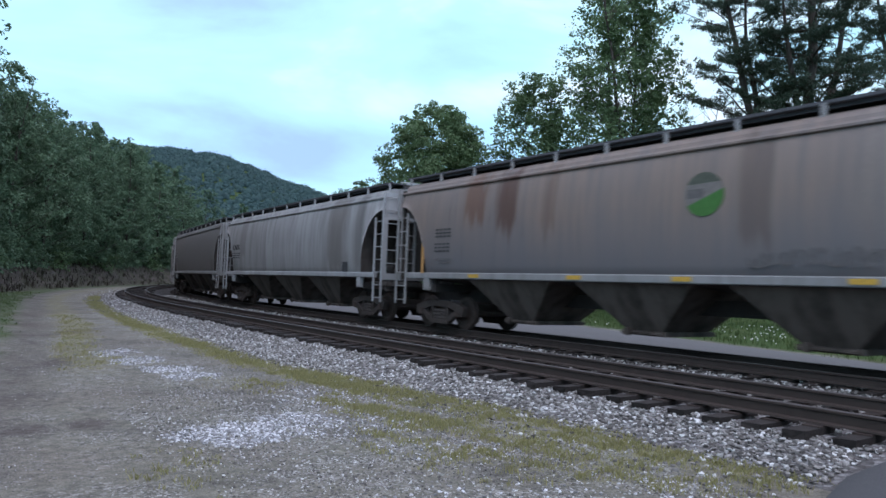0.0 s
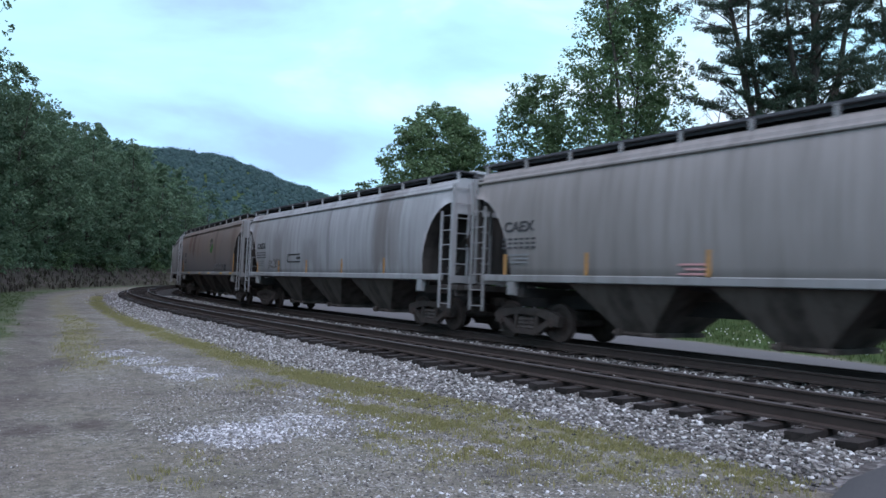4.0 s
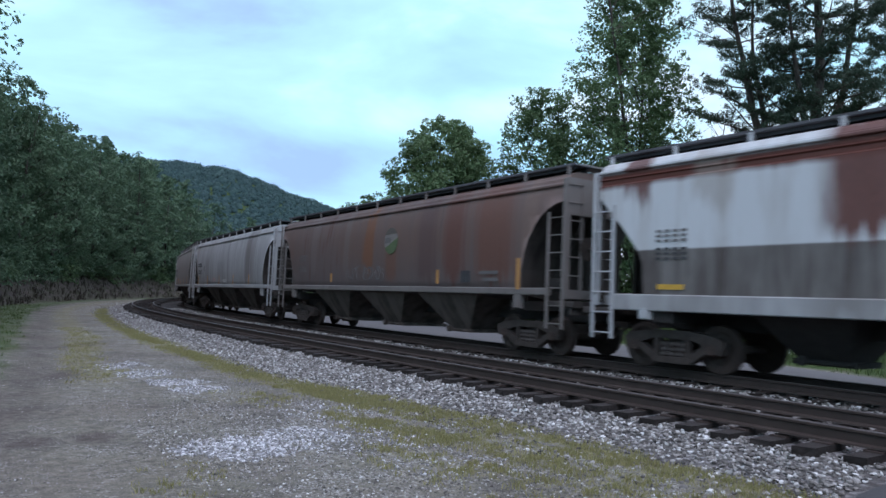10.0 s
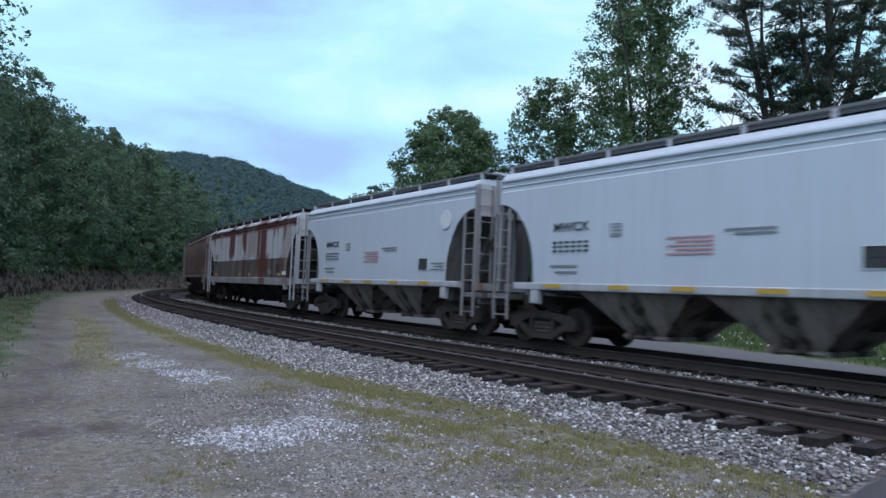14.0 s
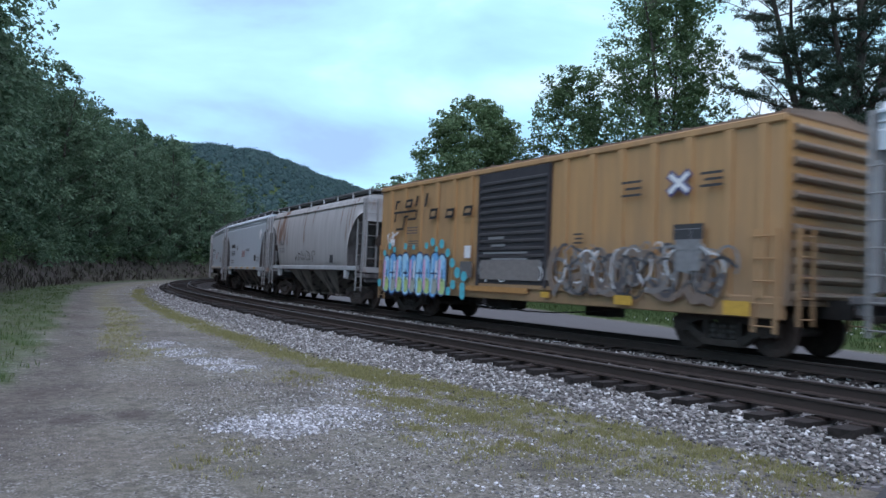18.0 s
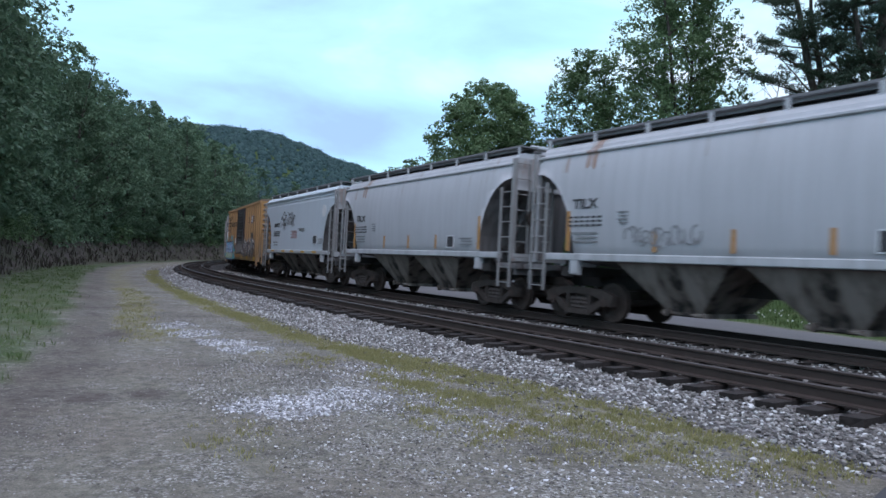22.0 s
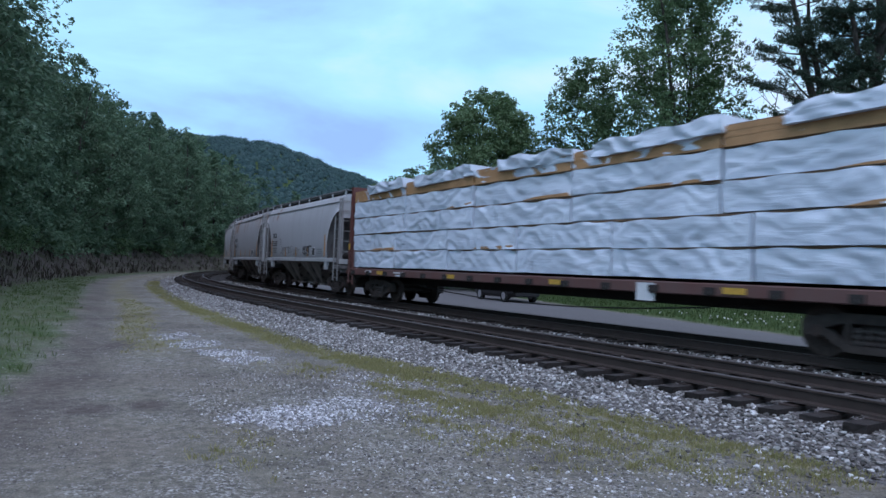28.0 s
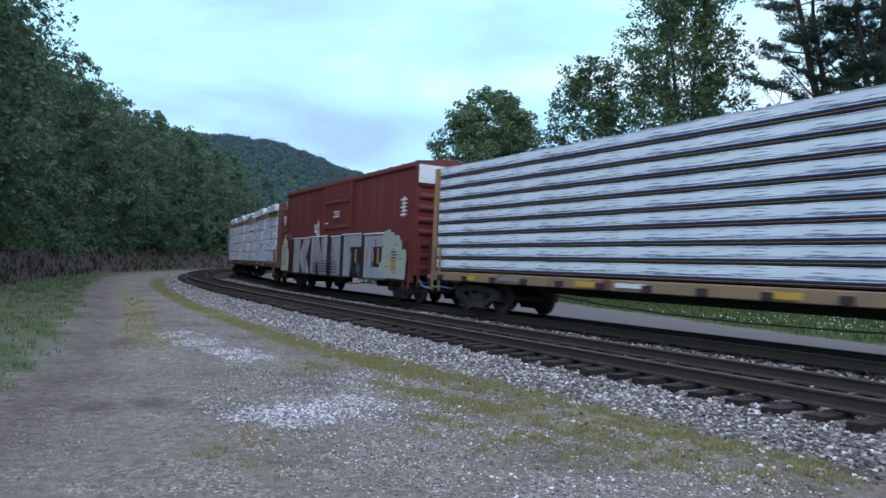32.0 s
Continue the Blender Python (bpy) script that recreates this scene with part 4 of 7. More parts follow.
def wheelset_mesh():
    g = Geo()
    for side in (-1, 1):
        ring = [(0.44, 0.70), (0.475, 0.715), (0.455, 0.735), (0.455, 0.82), (0.37, 0.82), (0.30, 0.79), (0.16, 0.79), (0.14, 0.84), (0.0, 0.84)]
        n = 28
        verts, faces = [], []
        for r, y in ring:
            for i in range(n):
                a = 2 * math.pi * i / n
                verts.append((r * math.cos(a), side * y, r * math.sin(a)))
        for k in range(len(ring) - 1):
            for i in range(n):
                faces.append((k * n + i, k * n + (i + 1) % n, (k + 1) * n + (i + 1) % n, (k + 1) * n + i))
        verts.append((0, side * 0.70, 0))
        faces += [(i, (i + 1) % n, len(verts) - 1) for i in range(n)]
        g.add(verts, faces)
        g.box(0, side * 0.93, 0, 0.05, 0.10, 0.22)
        for i in range(3):
            a = 2 * math.pi * i / 3
            g.disc(0.065 * math.cos(a), side * 1.12, 0.065 * math.sin(a), 0.02, 0.03, 6)
        g.disc(0, side * 1.02, 0, 0.11, 0.2, 12)
    g.rod((0, -1.0, 0), (0, 1.0, 0), 0.085, 10)
    return g.mesh("wheelset")


def sideframe_mesh():
    g = Geo()
    y0, y1 = 0.94, 1.10
    top = [(-1.16, 0.50), (-1.16, 0.62), (-0.98, 0.70), (-0.40, 0.78), (0.40, 0.78), (0.98, 0.70), (1.16, 0.62), (1.16, 0.50), (0.72, 0.52), (0.42, 0.62), (-0.42, 0.62), (-0.72, 0.52)]
    g.prism(top, y0, y1)
    g.prism([(-1.0, 0.52), (-0.78, 0.54), (-0.30, 0.26), (-0.30, 0.14), (-0.44, 0.16)], y0, y1)
    g.prism([(1.0, 0.52), (0.78, 0.54), (0.30, 0.26), (0.30, 0.14), (0.44, 0.16)], y0, y1)
    g.prism([(-0.44, 0.14), (0.44, 0.14), (0.40, 0.26), (-0.40, 0.26)], y0 - 0.04, y1 + 0.03)
    for x in (-0.36, 0.36):
        g.box(x, 1.02, 0.44, 0.10, 0.15, 0.42)
    for x in (-1.0, 1.0):
        g.box(x, 1.02, 0.455, 0.26, 0.17, 0.16)
    return g.mesh("side_frame")


def spring_mesh():
    """A stout coil spring: rings on one tapered core."""
    g = Geo()
    n, sides = 13, 8
    verts, faces = [], []
    for i in range(n):
        r = 0.095 if i % 4 in (1, 2) else 0.075
        for j in range(sides):
            a = 2 * math.pi * j / sides
            verts.append((r * math.cos(a), r * math.sin(a), 0.26 + 0.29 * i / (n - 1)))
    for i in range(n - 1):
        for j in range(sides):
            faces.append((i * sides + j, i * sides + (j + 1) % sides, (i + 1) * sides + (j + 1) % sides, (i + 1) * sides + j))
    return g.add(verts, faces).mesh("spring")


def bolster_mesh():
    g = Geo()
    g.box(0, 0, 0.60, 0.42, 1.9, 0.22, 0.04)
    g.rod((0, 0, 0.68), (0, 0, 0.86), 0.22, 14)
    for x in (-0.55, 0.55):
        g.box(x, 0, 0.42, 0.09, 1.5, 0.09)
    return g.mesh("bolster")


def coupler_mesh():
    g = Geo()
    g.box(-0.45, 0, 0, 0.9, 0.16, 0.18, 0.02)
    g.prism([(-0.04, -0.12), (0.16, -0.14), (0.24, -0.06), (0.24, 0.06), (0.16, 0.14), (-0.04, 0.12)], -0.13, 0.13)
    g.rod((-0.05, 0.34, -0.18), (0.24, 0.30, -0.36), 0.028, 6)
    g.rod((-0.05, 0.34, -0.18), (-0.5, 0.36, -0.02), 0.028, 6)
    return g.mesh("coupler")


WHEELSETS = []


def add_truck(car, x):
    truck = part("truck", shape("bolster", bolster_mesh), "truck_steel", car, "black rusty cast steel truck", pose(x, 0, 0))
    for side in (1, -1):
        turn = 0 if side == 1 else 180
        part("side_frame", shape("side_frame", sideframe_mesh), "truck_steel", truck, at=pose(0, 0, 0, 0, 0, turn))
        for sx in (-0.2, 0.0, 0.2):
            part("spring", shape("spring", spring_mesh), "spring_steel", truck, at=pose(sx, 1.02 * side, 0))
    for dx in (-0.89, 0.89):
        w = part("wheelset", shape("wheelset", wheelset_mesh), "wheel_steel", truck)
        w.matrix_parent_inverse = pose(dx, 0, 0.455)
        WHEELSETS.append(w)
    return truck


def ladder_mesh(lo, hi, rungs, width=0.42, short=0.0):
    """Two stiles and rungs in the x-z plane; the inner stile may stop lower."""
    g = Geo()
    g.box(width / 2, 0, (lo + hi) / 2, 0.075, 0.045, hi - lo)
    g.box(-width / 2, 0, (lo + hi - short) / 2, 0.065, 0.045, hi - lo - short)
    for i in range(rungs):
        z = lo + 0.12 + (hi - short - lo - 0.25) * i / (rungs - 1)
        g.rod((-width / 2, 0.04, z), (width / 2, 0.04, z), 0.014, 6)
    return g.mesh("ladder")


def side_y(profile, z):
    zs, ys = [p[1] for p in profile], [p[0] for p in profile]
    return float(np.interp(z, zs, ys))


ROUND = [(1.46, 1.42), (1.52, 1.75), (1.56, 2.3), (1.57, 2.8), (1.55, 3.3), (1.48, 3.75), (1.40, 4.0), (1.34, 4.05)]
FLATS = [(1.50, 1.32), (1.50, 2.0), (1.50, 3.0), (1.50, 3.68), (1.50, 3.75), (1.47, 3.78), (1.47, 3.86), (1.50, 3.89), (1.47, 3.92), (1.47, 4.0), (1.46, 4.04)]


def hopper_body_mesh(length, profile, roof, reach, arc_top, power=1.0, under="slope_dirt"):
    """The tank of a covered hopper: a lofted section whose lower edge rises in an arc towards both ends."""
    sill = profile[0][1]
    xe, xm = length / 2, length / 2 - reach
    xs = [-xe + reach * a for a in (0, 0.08, 0.2, 0.35, 0.5, 0.65, 0.8, 0.9, 0.96, 1.0)]
    xs += [-xm + 2 * xm * i / 14 for i in range(1, 14)]
    xs += [-x for x in reversed(xs[:10])]
    y0 = profile[-1][0]
    cut = [profile[-1]] + [(y0 - 0.02, roof - 0.2), (y0 - 0.08, roof - 0.11), (y0 - 0.2, roof - 0.05), (0.5, roof - 0.02), (0, roof)]
    rows = []
    for x in xs:
        t = max(0.0, (abs(x) - xm) / reach)
        curve = math.sqrt(max(0, 1 - (1 - t) ** 2)) ** power
        if profile is FLATS and power == 1.0 and t > 0:
            curve = min(curve * 1.3, 0.34 + 0.66 * t ** 0.82)   # a cut corner rather than a round one
        zb = sill + (arc_top - sill) * curve
        pts = []
        for y, z in profile:
            zz = max(z, zb)
            pts.append((side_y(profile, zz) if zz > z else y, zz))
        low = [(0.75, zb - 0.02 if t > 0 else zb - 0.1), (0.0, zb - 0.02 if t > 0 else zb - 0.15)]
        right = [low[1], low[0]] + pts + cut[1:]
        ring = [(x, y, z) for y, z in right] + [(x, -y, z) for y, z in reversed(right[1:-1])]
        rows.append(ring)
    n = len(rows[0])
    g = Geo()
    g.v = [p for r in rows for p in r]
    for i in range(len(rows) - 1):
        for j in range(n):
            g.f.append((i * n + j, i * n + (j + 1) % n, (i + 1) * n + (j + 1) % n, (i + 1) * n + j))
    g.f.append(tuple(range(n)))
    g.f.append(tuple(range((len(rows) - 1) * n, len(rows) * n)))
    me = g.mesh("body")
    me.materials.append(None)
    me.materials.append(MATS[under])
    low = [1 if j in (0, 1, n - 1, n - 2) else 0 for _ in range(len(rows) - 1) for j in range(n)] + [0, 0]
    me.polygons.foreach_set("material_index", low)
    if profile is ROUND:
        k = len(profile)
        side_j = set(range(2, k + 1)) | set(range(n - k, n - 1))
        me.polygons.foreach_set("use_smooth", [j in side_j for _ in range(len(rows) - 1) for j in range(n)] + [False, False])
    return me


def bay_mesh(half, top, top_y, low=0.42, ly=0.82):
    g = Geo()
    a, b = half, 0.46
    verts = [(-a, -top_y, top), (a, -top_y, top), (a, top_y, top), (-a, top_y, top), (-b, -ly, low), (b, -ly, low), (b, ly, low), (-b, ly, low)]
    g.add(verts, [(0, 1, 2, 3), (7, 6, 5, 4), (0, 4, 5, 1), (1, 5, 6, 2), (2, 6, 7, 3), (3, 7, 4, 0)])
    g.box(0, 0, low - 0.05, 1.12, ly * 2.1, 0.10)
    for side in (-1, 1):
        g.rod((-0.5, side * (ly + 0.1), low - 0.05), (0.5, side * (ly + 0.1), low - 0.05), 0.035, 6)
        g.disc(0.3, side * (ly + 0.16), low - 0.03, 0.09, 0.1, 8)
    return g.mesh("hopper_bay")


def ridge_mesh(length, y, z0, z1):
    g = Geo()
    g.box(0, y, (z0 + z1) / 2, length, 0.16, z1 - z0, 0.02)
    g.box(0, -y, (z0 + z1) / 2, length, 0.16, z1 - z0, 0.02)
    return g.mesh("side_sill")


def end_frame_mesh(xe, sill, top, out):
    """End platform, corner posts, the shear panel and the top plate of one end, towards +x."""
    g = Geo()
    g.box(xe - 0.15 + out / 2, 0, sill - 0.16, out + 0.5, 3.0, 0.14, 0.02)
    g.box(xe + out - 0.05, 0, sill - 0.24, 0.10, 2.9, 0.30)
    for s in (-1, 1):
        g.box(xe - 0.03, s * 1.40, (sill + top) / 2, 0.09, 0.09, top - sill)
        g.rod((xe - 1.55, s * 0.5, sill), (xe - 0.1, s * 0.5, top - 0.4), 0.05, 6)
    g.box(xe - 0.40, 0, (sill + top) / 2 - 0.1, 0.62, 0.10, top - sill)
    g.box(xe - 0.02, 0, (sill + top) / 2, 0.06, 0.72, top - sill)
    return g.mesh("end_frame")


def hopper(label, length, body, side, marks, bays=3, style="round", back=0.33):
    """A covered hopper, its middle over the origin, front towards +x; returns the car and its side."""
    car = tagged(new("covered_hopper"), label, "railway wagon", "wagons of the train")
    prof = ROUND if style == "round" else FLATS
    blen = length - 1.05
    sill = prof[0][1]
    reach, arc_top = (1.45, 3.55) if style == "round" else (1.36, 3.45)
    if style == "long":
        reach, arc_top = 1.2, 3.5
    key = (style, round(length, 1), bays)
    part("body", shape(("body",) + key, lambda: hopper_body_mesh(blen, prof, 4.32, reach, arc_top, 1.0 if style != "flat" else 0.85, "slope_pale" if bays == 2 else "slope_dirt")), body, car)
    part("side_sill", shape(("sill",) + key, lambda: ridge_mesh(length - 2.4 if style == "flat" else length - 2.0, 1.46, sill - (0.18 if style == "long" else 0.02), sill + 0.15)), "mottled_sill" if style == "long" else side, car, "pale steel side sill")
    xe = blen / 2
    for end in (1, -1):
        turn = pose(0, 0, 0, 0, 0, 0 if end == 1 else 180)
        part("end_frame", shape(("endf",) + key, lambda: end_frame_mesh(xe, sill - 0.05, 4.05, 0.3)), "slope_pale" if bays == 2 else "slope_dirt", car, "end framing with soot and shade in its colour", turn)
        part("end_panel", shape(("endp",) + key, lambda: Geo().box(xe + 0.012, 0, 3.70, 0.05, 2.78, 0.86).box(xe + 0.04, 0, 3.28, 0.07, 2.8, 0.05).box(xe + 0.03, 1.40, (sill + 3.3) / 2, 0.07, 0.13, 3.3 - sill).box(xe + 0.03, -1.40, (sill + 3.3) / 2, 0.07, 0.13, 3.3 - sill).box(xe + 0.06, 0, sill + 0.02, 0.12, 2.96, 0.2).mesh("end_panel")), side, car, at=turn)
        for s in (1, -1):
            lad = shape(("lad",) + key, lambda: ladder_mesh(sill - 0.78, 4.08, 7, 0.52, 0.75))
            part("ladder", lad, "grey_sill" if bays == 2 else side, car, "dirty grey steel ladder", pose(end * (xe - 0.16), s * 1.53, 0, 0, 0, 0 if end == 1 else 180))
            part("ladder", shape(("elad",) + key, lambda: ladder_mesh(sill - 0.1, 4.1, 7, 0.46)), "grey_sill" if bays == 2 else side, car, at=pose(end * (xe + 0.06), s * 1.18, 0, 0, 0, 90))
            part("jacking_pad", shape(("pad", style), lambda: Geo().box(0, 0, 0, 0.26, 0.14, 0.36, 0.02).box(0, 0.06, -0.05, 0.12, 0.06, 0.2).mesh("jacking_pad")), side, car, at=pose(end * (xe - reach - 0.05), s * 1.46, sill - 0.17))
        part("coupler", shape("coupler", coupler_mesh), "truck_steel", car, at=pose(end * (length / 2 - 0.2), 0, 0.87, 0, 0, 0 if end == 1 else 180))
    part("brake_wheel", shape("brakewheel", lambda: Geo().rod((0, 0, 0), (0.03, 0, 0), 0.28, 14).rod((-0.2, 0, 0), (0.05, 0, 0), 0.05, 8).mesh("brake_wheel")), "truck_steel", car, at=pose(-xe - 0.12, 0.75, 2.5))
    part("brake_cylinder", shape("brakecyl", lambda: Geo().rod((-0.35, 0, 0), (0.35, 0, 0), 0.17, 12).rod((0.35, 0, 0), (0.8, 0.1, 0), 0.04, 6).mesh("brake_cylinder")), "dark_steel", car, at=pose(-xe + 0.8, 0.7, sill + 0.25))
    part("centre_sill", shape(("csill", round(length, 1)), lambda: Geo().box(0, 0, 0.95, length - 1.0, 0.36, 0.32).mesh("centre_sill")), "dark_steel", car)
    tc = length / 2 - (1.75 if bays == 2 else 2.12)
    for e in (1, -1):
        add_truck(car, e * tc)
        part("cross_beam", shape(("bolst", style), lambda: Geo().box(0, 0, sill - 0.28, 0.5, 2.85, 0.22).box(0, 1.3, sill - 0.16, 0.36, 0.12, 0.3).mesh("cross_beam")), "dark_steel", car, at=pose(e * tc, 0, 0))
    span = 2 * (tc - 1.35)
    half = span / bays / 2
    for i in range(bays):
        x = -span / 2 + half * (2 * i + 1)
        part("hopper_bay", shape(("bay", round(half, 2), style), lambda: bay_mesh(half * (0.90 if bays == 2 else 0.72 if style == "long" else 0.80), sill - 0.03, 1.38, 0.42, 0.45 if style == "long" else 0.82)), "bay_pale" if bays == 2 else "bay_dirt" if style != "long" else "dark_steel", car, "sooty grey discharge bay", pose(x, 0, 0))
    # roof
    part("hatch_trough", shape(("trough", round(length, 1)), lambda: Geo().box(0, 0, 4.36, blen - 1.2, 1.5, 0.22, 0.04).mesh("hatch_trough")), "roof_black", car, "dark roof hatch trough")
    for s in (1, -1):
        part("running_board", shape(("board", round(length, 1)), lambda: Geo().box(0, 0, 4.43, blen + 0.2, 0.5, 0.035).box(0, 0.25, 4.45, blen + 0.2, 0.025, 0.05).mesh("running_board")), "walk_pale" if bays == 2 else "walk_grey", car, "grey steel roof walkway", pose(0, s * 1.0, 0, 0, 0, 0 if s == 1 else 180))
        part("board_skirt", shape(("skirt", round(length, 1)), lambda: Geo().box(0, 0.16, 4.385, blen, 0.03, 0.09).box(0, -0.2, 4.36, blen, 0.03, 0.14).mesh("board_skirt")), "walk_pale" if bays == 2 else "roof_black", car, at=pose(0, s * 1.0, 0, 0, 0, 0 if s == 1 else 180))
        n = max(6, int(blen / 1.5))
        for i in range(n + 1):
            part("bracket", shape("bracket", lambda: Geo().box(0, 0.24, 4.28, 0.08, 0.05, 0.32).mesh("bracket")), side, car, at=pose(-blen / 2 + 0.1 + (blen - 0.2) * i / n, s * 1.0, 0, 0, 0, 0 if s == 1 else 180))
    eave_z = 3.96 if style == "round" else 4.05
    for s in (1, -1):
        part("eave_trim", shape(("eave", style, round(length, 1)), lambda: Geo().box(0, side_y(prof, eave_z) + 0.02, eave_z, blen + 0.04, 0.09, 0.07, 0.015).mesh("eave_trim")), body, car, "steel eave strip", pose(0, 0, 0, 0, 0, 0 if s == 1 else 180))
    for e in (1, -1):
        part("end_board", shape("endboard", lambda: Geo().box(0, 0, 4.44, 0.5, 1.5, 0.04).rod((0.2, -0.7, 4.46), (0.2, -0.7, 4.56), 0.02).rod((0.2, 0.7, 4.46), (0.2, 0.7, 4.56), 0.02).rod((0.2, -0.7, 4.56), (0.2, 0.7, 4.56), 0.02).mesh("end_board")), side, car, at=pose(e * (xe - 0.1), 0, 0))
    for what in marks:
        put_mark(car, prof, (what[0], what[1] - back) + what[2:])
    return car


LAYERS = {}   # how many marks each car has


def put_mark(car, prof, what):
    """Lettering, bars and painted shapes on the side that faces the lane: kind, x, z, then the rest."""
    kind, x, z = what[:3]
    LAYERS[car.name] = LAYERS.get(car.name, 0) + 1
    y = side_y(prof, z) + 0.012 + 0.0003 * LAYERS[car.name]
    if prof in (ROUND, FLATS) and z < prof[0][1] + 0.16:
        y = 1.548 + 0.0003 * LAYERS[car.name]     # on the face of the side sill
    if kind == "text":
        words, size, mat = what[3:]
        part("lettering", text_mesh(words, size), mat, car, "dark stencilled lettering", pose(x, y, z) @ NEAR_SIDE @ Matrix.Diagonal((1.22, 1, 1, 1)))
    elif kind == "digits":
        n, size, mat = what[3:]
        w = size * 0.5
        tagged(part("number", shape(("digits", n, size), lambda: bars_mesh([(i * (w + size * 0.3) - (n - 1) * (w + size * 0.3) / 2, size * (0.1 + 0.4 * j), w, size * 0.2) for i in range(n) for j in range(3)])), mat, car, "row of dark number blocks", pose(x, y, z)), kind="stuff")
    elif kind == "bar":
        w, h, mat = what[3:]
        part("painted_bar", shape(("bar", w, h), lambda: Geo().box(0, 0, 0, w, 0.014, h).mesh("painted_bar")), mat, car, at=pose(x, y, z))
    elif kind == "lines":
        n, w, h, gap, mat = what[3:]
        tagged(part("small_writing", shape(("lines", n, w, h, gap), lambda: bars_mesh([(0.1 * (i % 2) * w, -i * gap, w * (1 - 0.2 * (i % 2)), h) for i in range(n)])), mat, car, at=pose(x, y, z)), kind="stuff")
    elif kind == "disc":
        r, mat = what[3:]
        part("round_mark", shape(("disc", r), lambda: Geo().disc(0, 0, 0, r, 0.012, 28).mesh("round_mark")), mat, car, at=pose(x, y + max(0.0, 0.45 - r) * 0.1, z))
    elif kind == "slant":
        w, h, hole = what[3:]
        lean = 0.28

        def leaning(w, h):
            return [(-w / 2 + lean * h / 2, -h / 2), (w / 2 + lean * h / 2, -h / 2), (w / 2 - lean * h / 2, h / 2), (-w / 2 - lean * h / 2, h / 2)]
        part("slanted_mark", shape(("slant", w, h), lambda: Geo().prism(leaning(w, h), -0.006, 0.006).mesh("slanted_mark")), "spray_black", car, at=pose(x, y, z))
        if hole:
            part("slanted_mark", shape(("slant_hole", w, h), lambda: Geo().prism(leaning(w - 0.16, h - 0.16), -0.006, 0.009).mesh("slanted_mark")), "boxcar_yellow", car, at=pose(x, y, z))
    elif kind == "emblem":
        r, low_mat, high_mat = what[3:]
        ring = [(r * math.cos(2 * math.pi * i / 28), r * math.sin(2 * math.pi * i / 28)) for i in range(28)]
        part("emblem_disc", shape(("emblem", r), lambda: Geo().prism(ring, -0.006, 0.006).mesh("emblem_disc")), "mark_stone", car, at=pose(x, y, z))
        cap = [(r * math.cos(math.radians(a)), r * math.sin(math.radians(a))) for a in range(28, 153, 6)]
        part("emblem_cap", shape(("cap", r), lambda: Geo().prism(cap, -0.006, 0.008).mesh("emblem_cap")), high_mat, car, at=pose(x, y, z))
        bowl = [(-r * math.cos(math.radians(a)), r * math.sin(math.radians(a))) for a in range(-150, 13, 6)]
        part("emblem_bowl", shape(("bowl", r), lambda: Geo().prism(bowl, -0.006, 0.010).mesh("emblem_bowl")), low_mat, car, "faded green field of the emblem", pose(x, y, z))
        part("emblem_band", shape(("band", r), lambda: Geo().box(r * 0.45, 0, 0.02, r * 0.9, 0.022, r * 0.42).mesh("emblem_band")), "mark_faint", car, at=pose(x, y, z))
    elif kind == "frame":
        w, h, mat = what[3:]
        part("stencil_box", shape(("frame", w, h), lambda: Geo().box(0, 0, h / 2, w, 0.012, 0.02).box(0, 0, -h / 2, w, 0.012, 0.02).box(-w / 2, 0, 0, 0.02, 0.011, h).box(w / 2, 0, 0, 0.02, 0.011, h).mesh("stencil_box")), mat, car, at=pose(x, y, z))
    elif kind == "panel":
        w, h, mat = what[3:]
        g = shape(("panel", w, h), lambda: Geo().box(0, 0, 0, w, 0.014, h).box(0, 0.008, h * 0.5, w, 0.014, 0.015).box(0, 0.008, -h * 0.5, w, 0.014, 0.015).box(0, 0.008, 0, w, 0.012, 0.012).box(-w * 0.12, 0.008, 0, 0.012, 0.012, h).mesh("placard"))
        part("placard", g, mat, car, at=pose(x, y, z))
    elif kind == "scrawl":
        seed, w, h, thick, mat = what[3:]
        tagged(part("graffiti", shape(("scrawl", seed, w, h, thick), lambda: scrawl_mesh(seed, w, h, thick)), mat, car, "sprayed graffiti scrawl", pose(x, y, z)), kind="stuff")
    elif kind == "bubble":
        w, h, lean, mat = what[3:]
        part("graffiti_letter", shape(("bubble", w, h, lean), lambda: bubble_mesh(w, h, lean)), mat, car, at=pose(x, y, z))


def bubble_mesh(w, h, lean):
    """A fat rounded stroke, upright or leaning."""
    g = Geo()
    n = 9
    pts = [(w / 2 * math.cos(math.pi * i / (n - 1)), h / 2 - w / 2 + w / 2 * math.sin(math.pi * i / (n - 1))) for i in range(n)]
    pts += [(-x, -z) for x, z in pts]
    g.prism([(x + z * lean, z) for x, z in pts], -0.005, 0.005)
    return g.mesh("graffiti_letter")


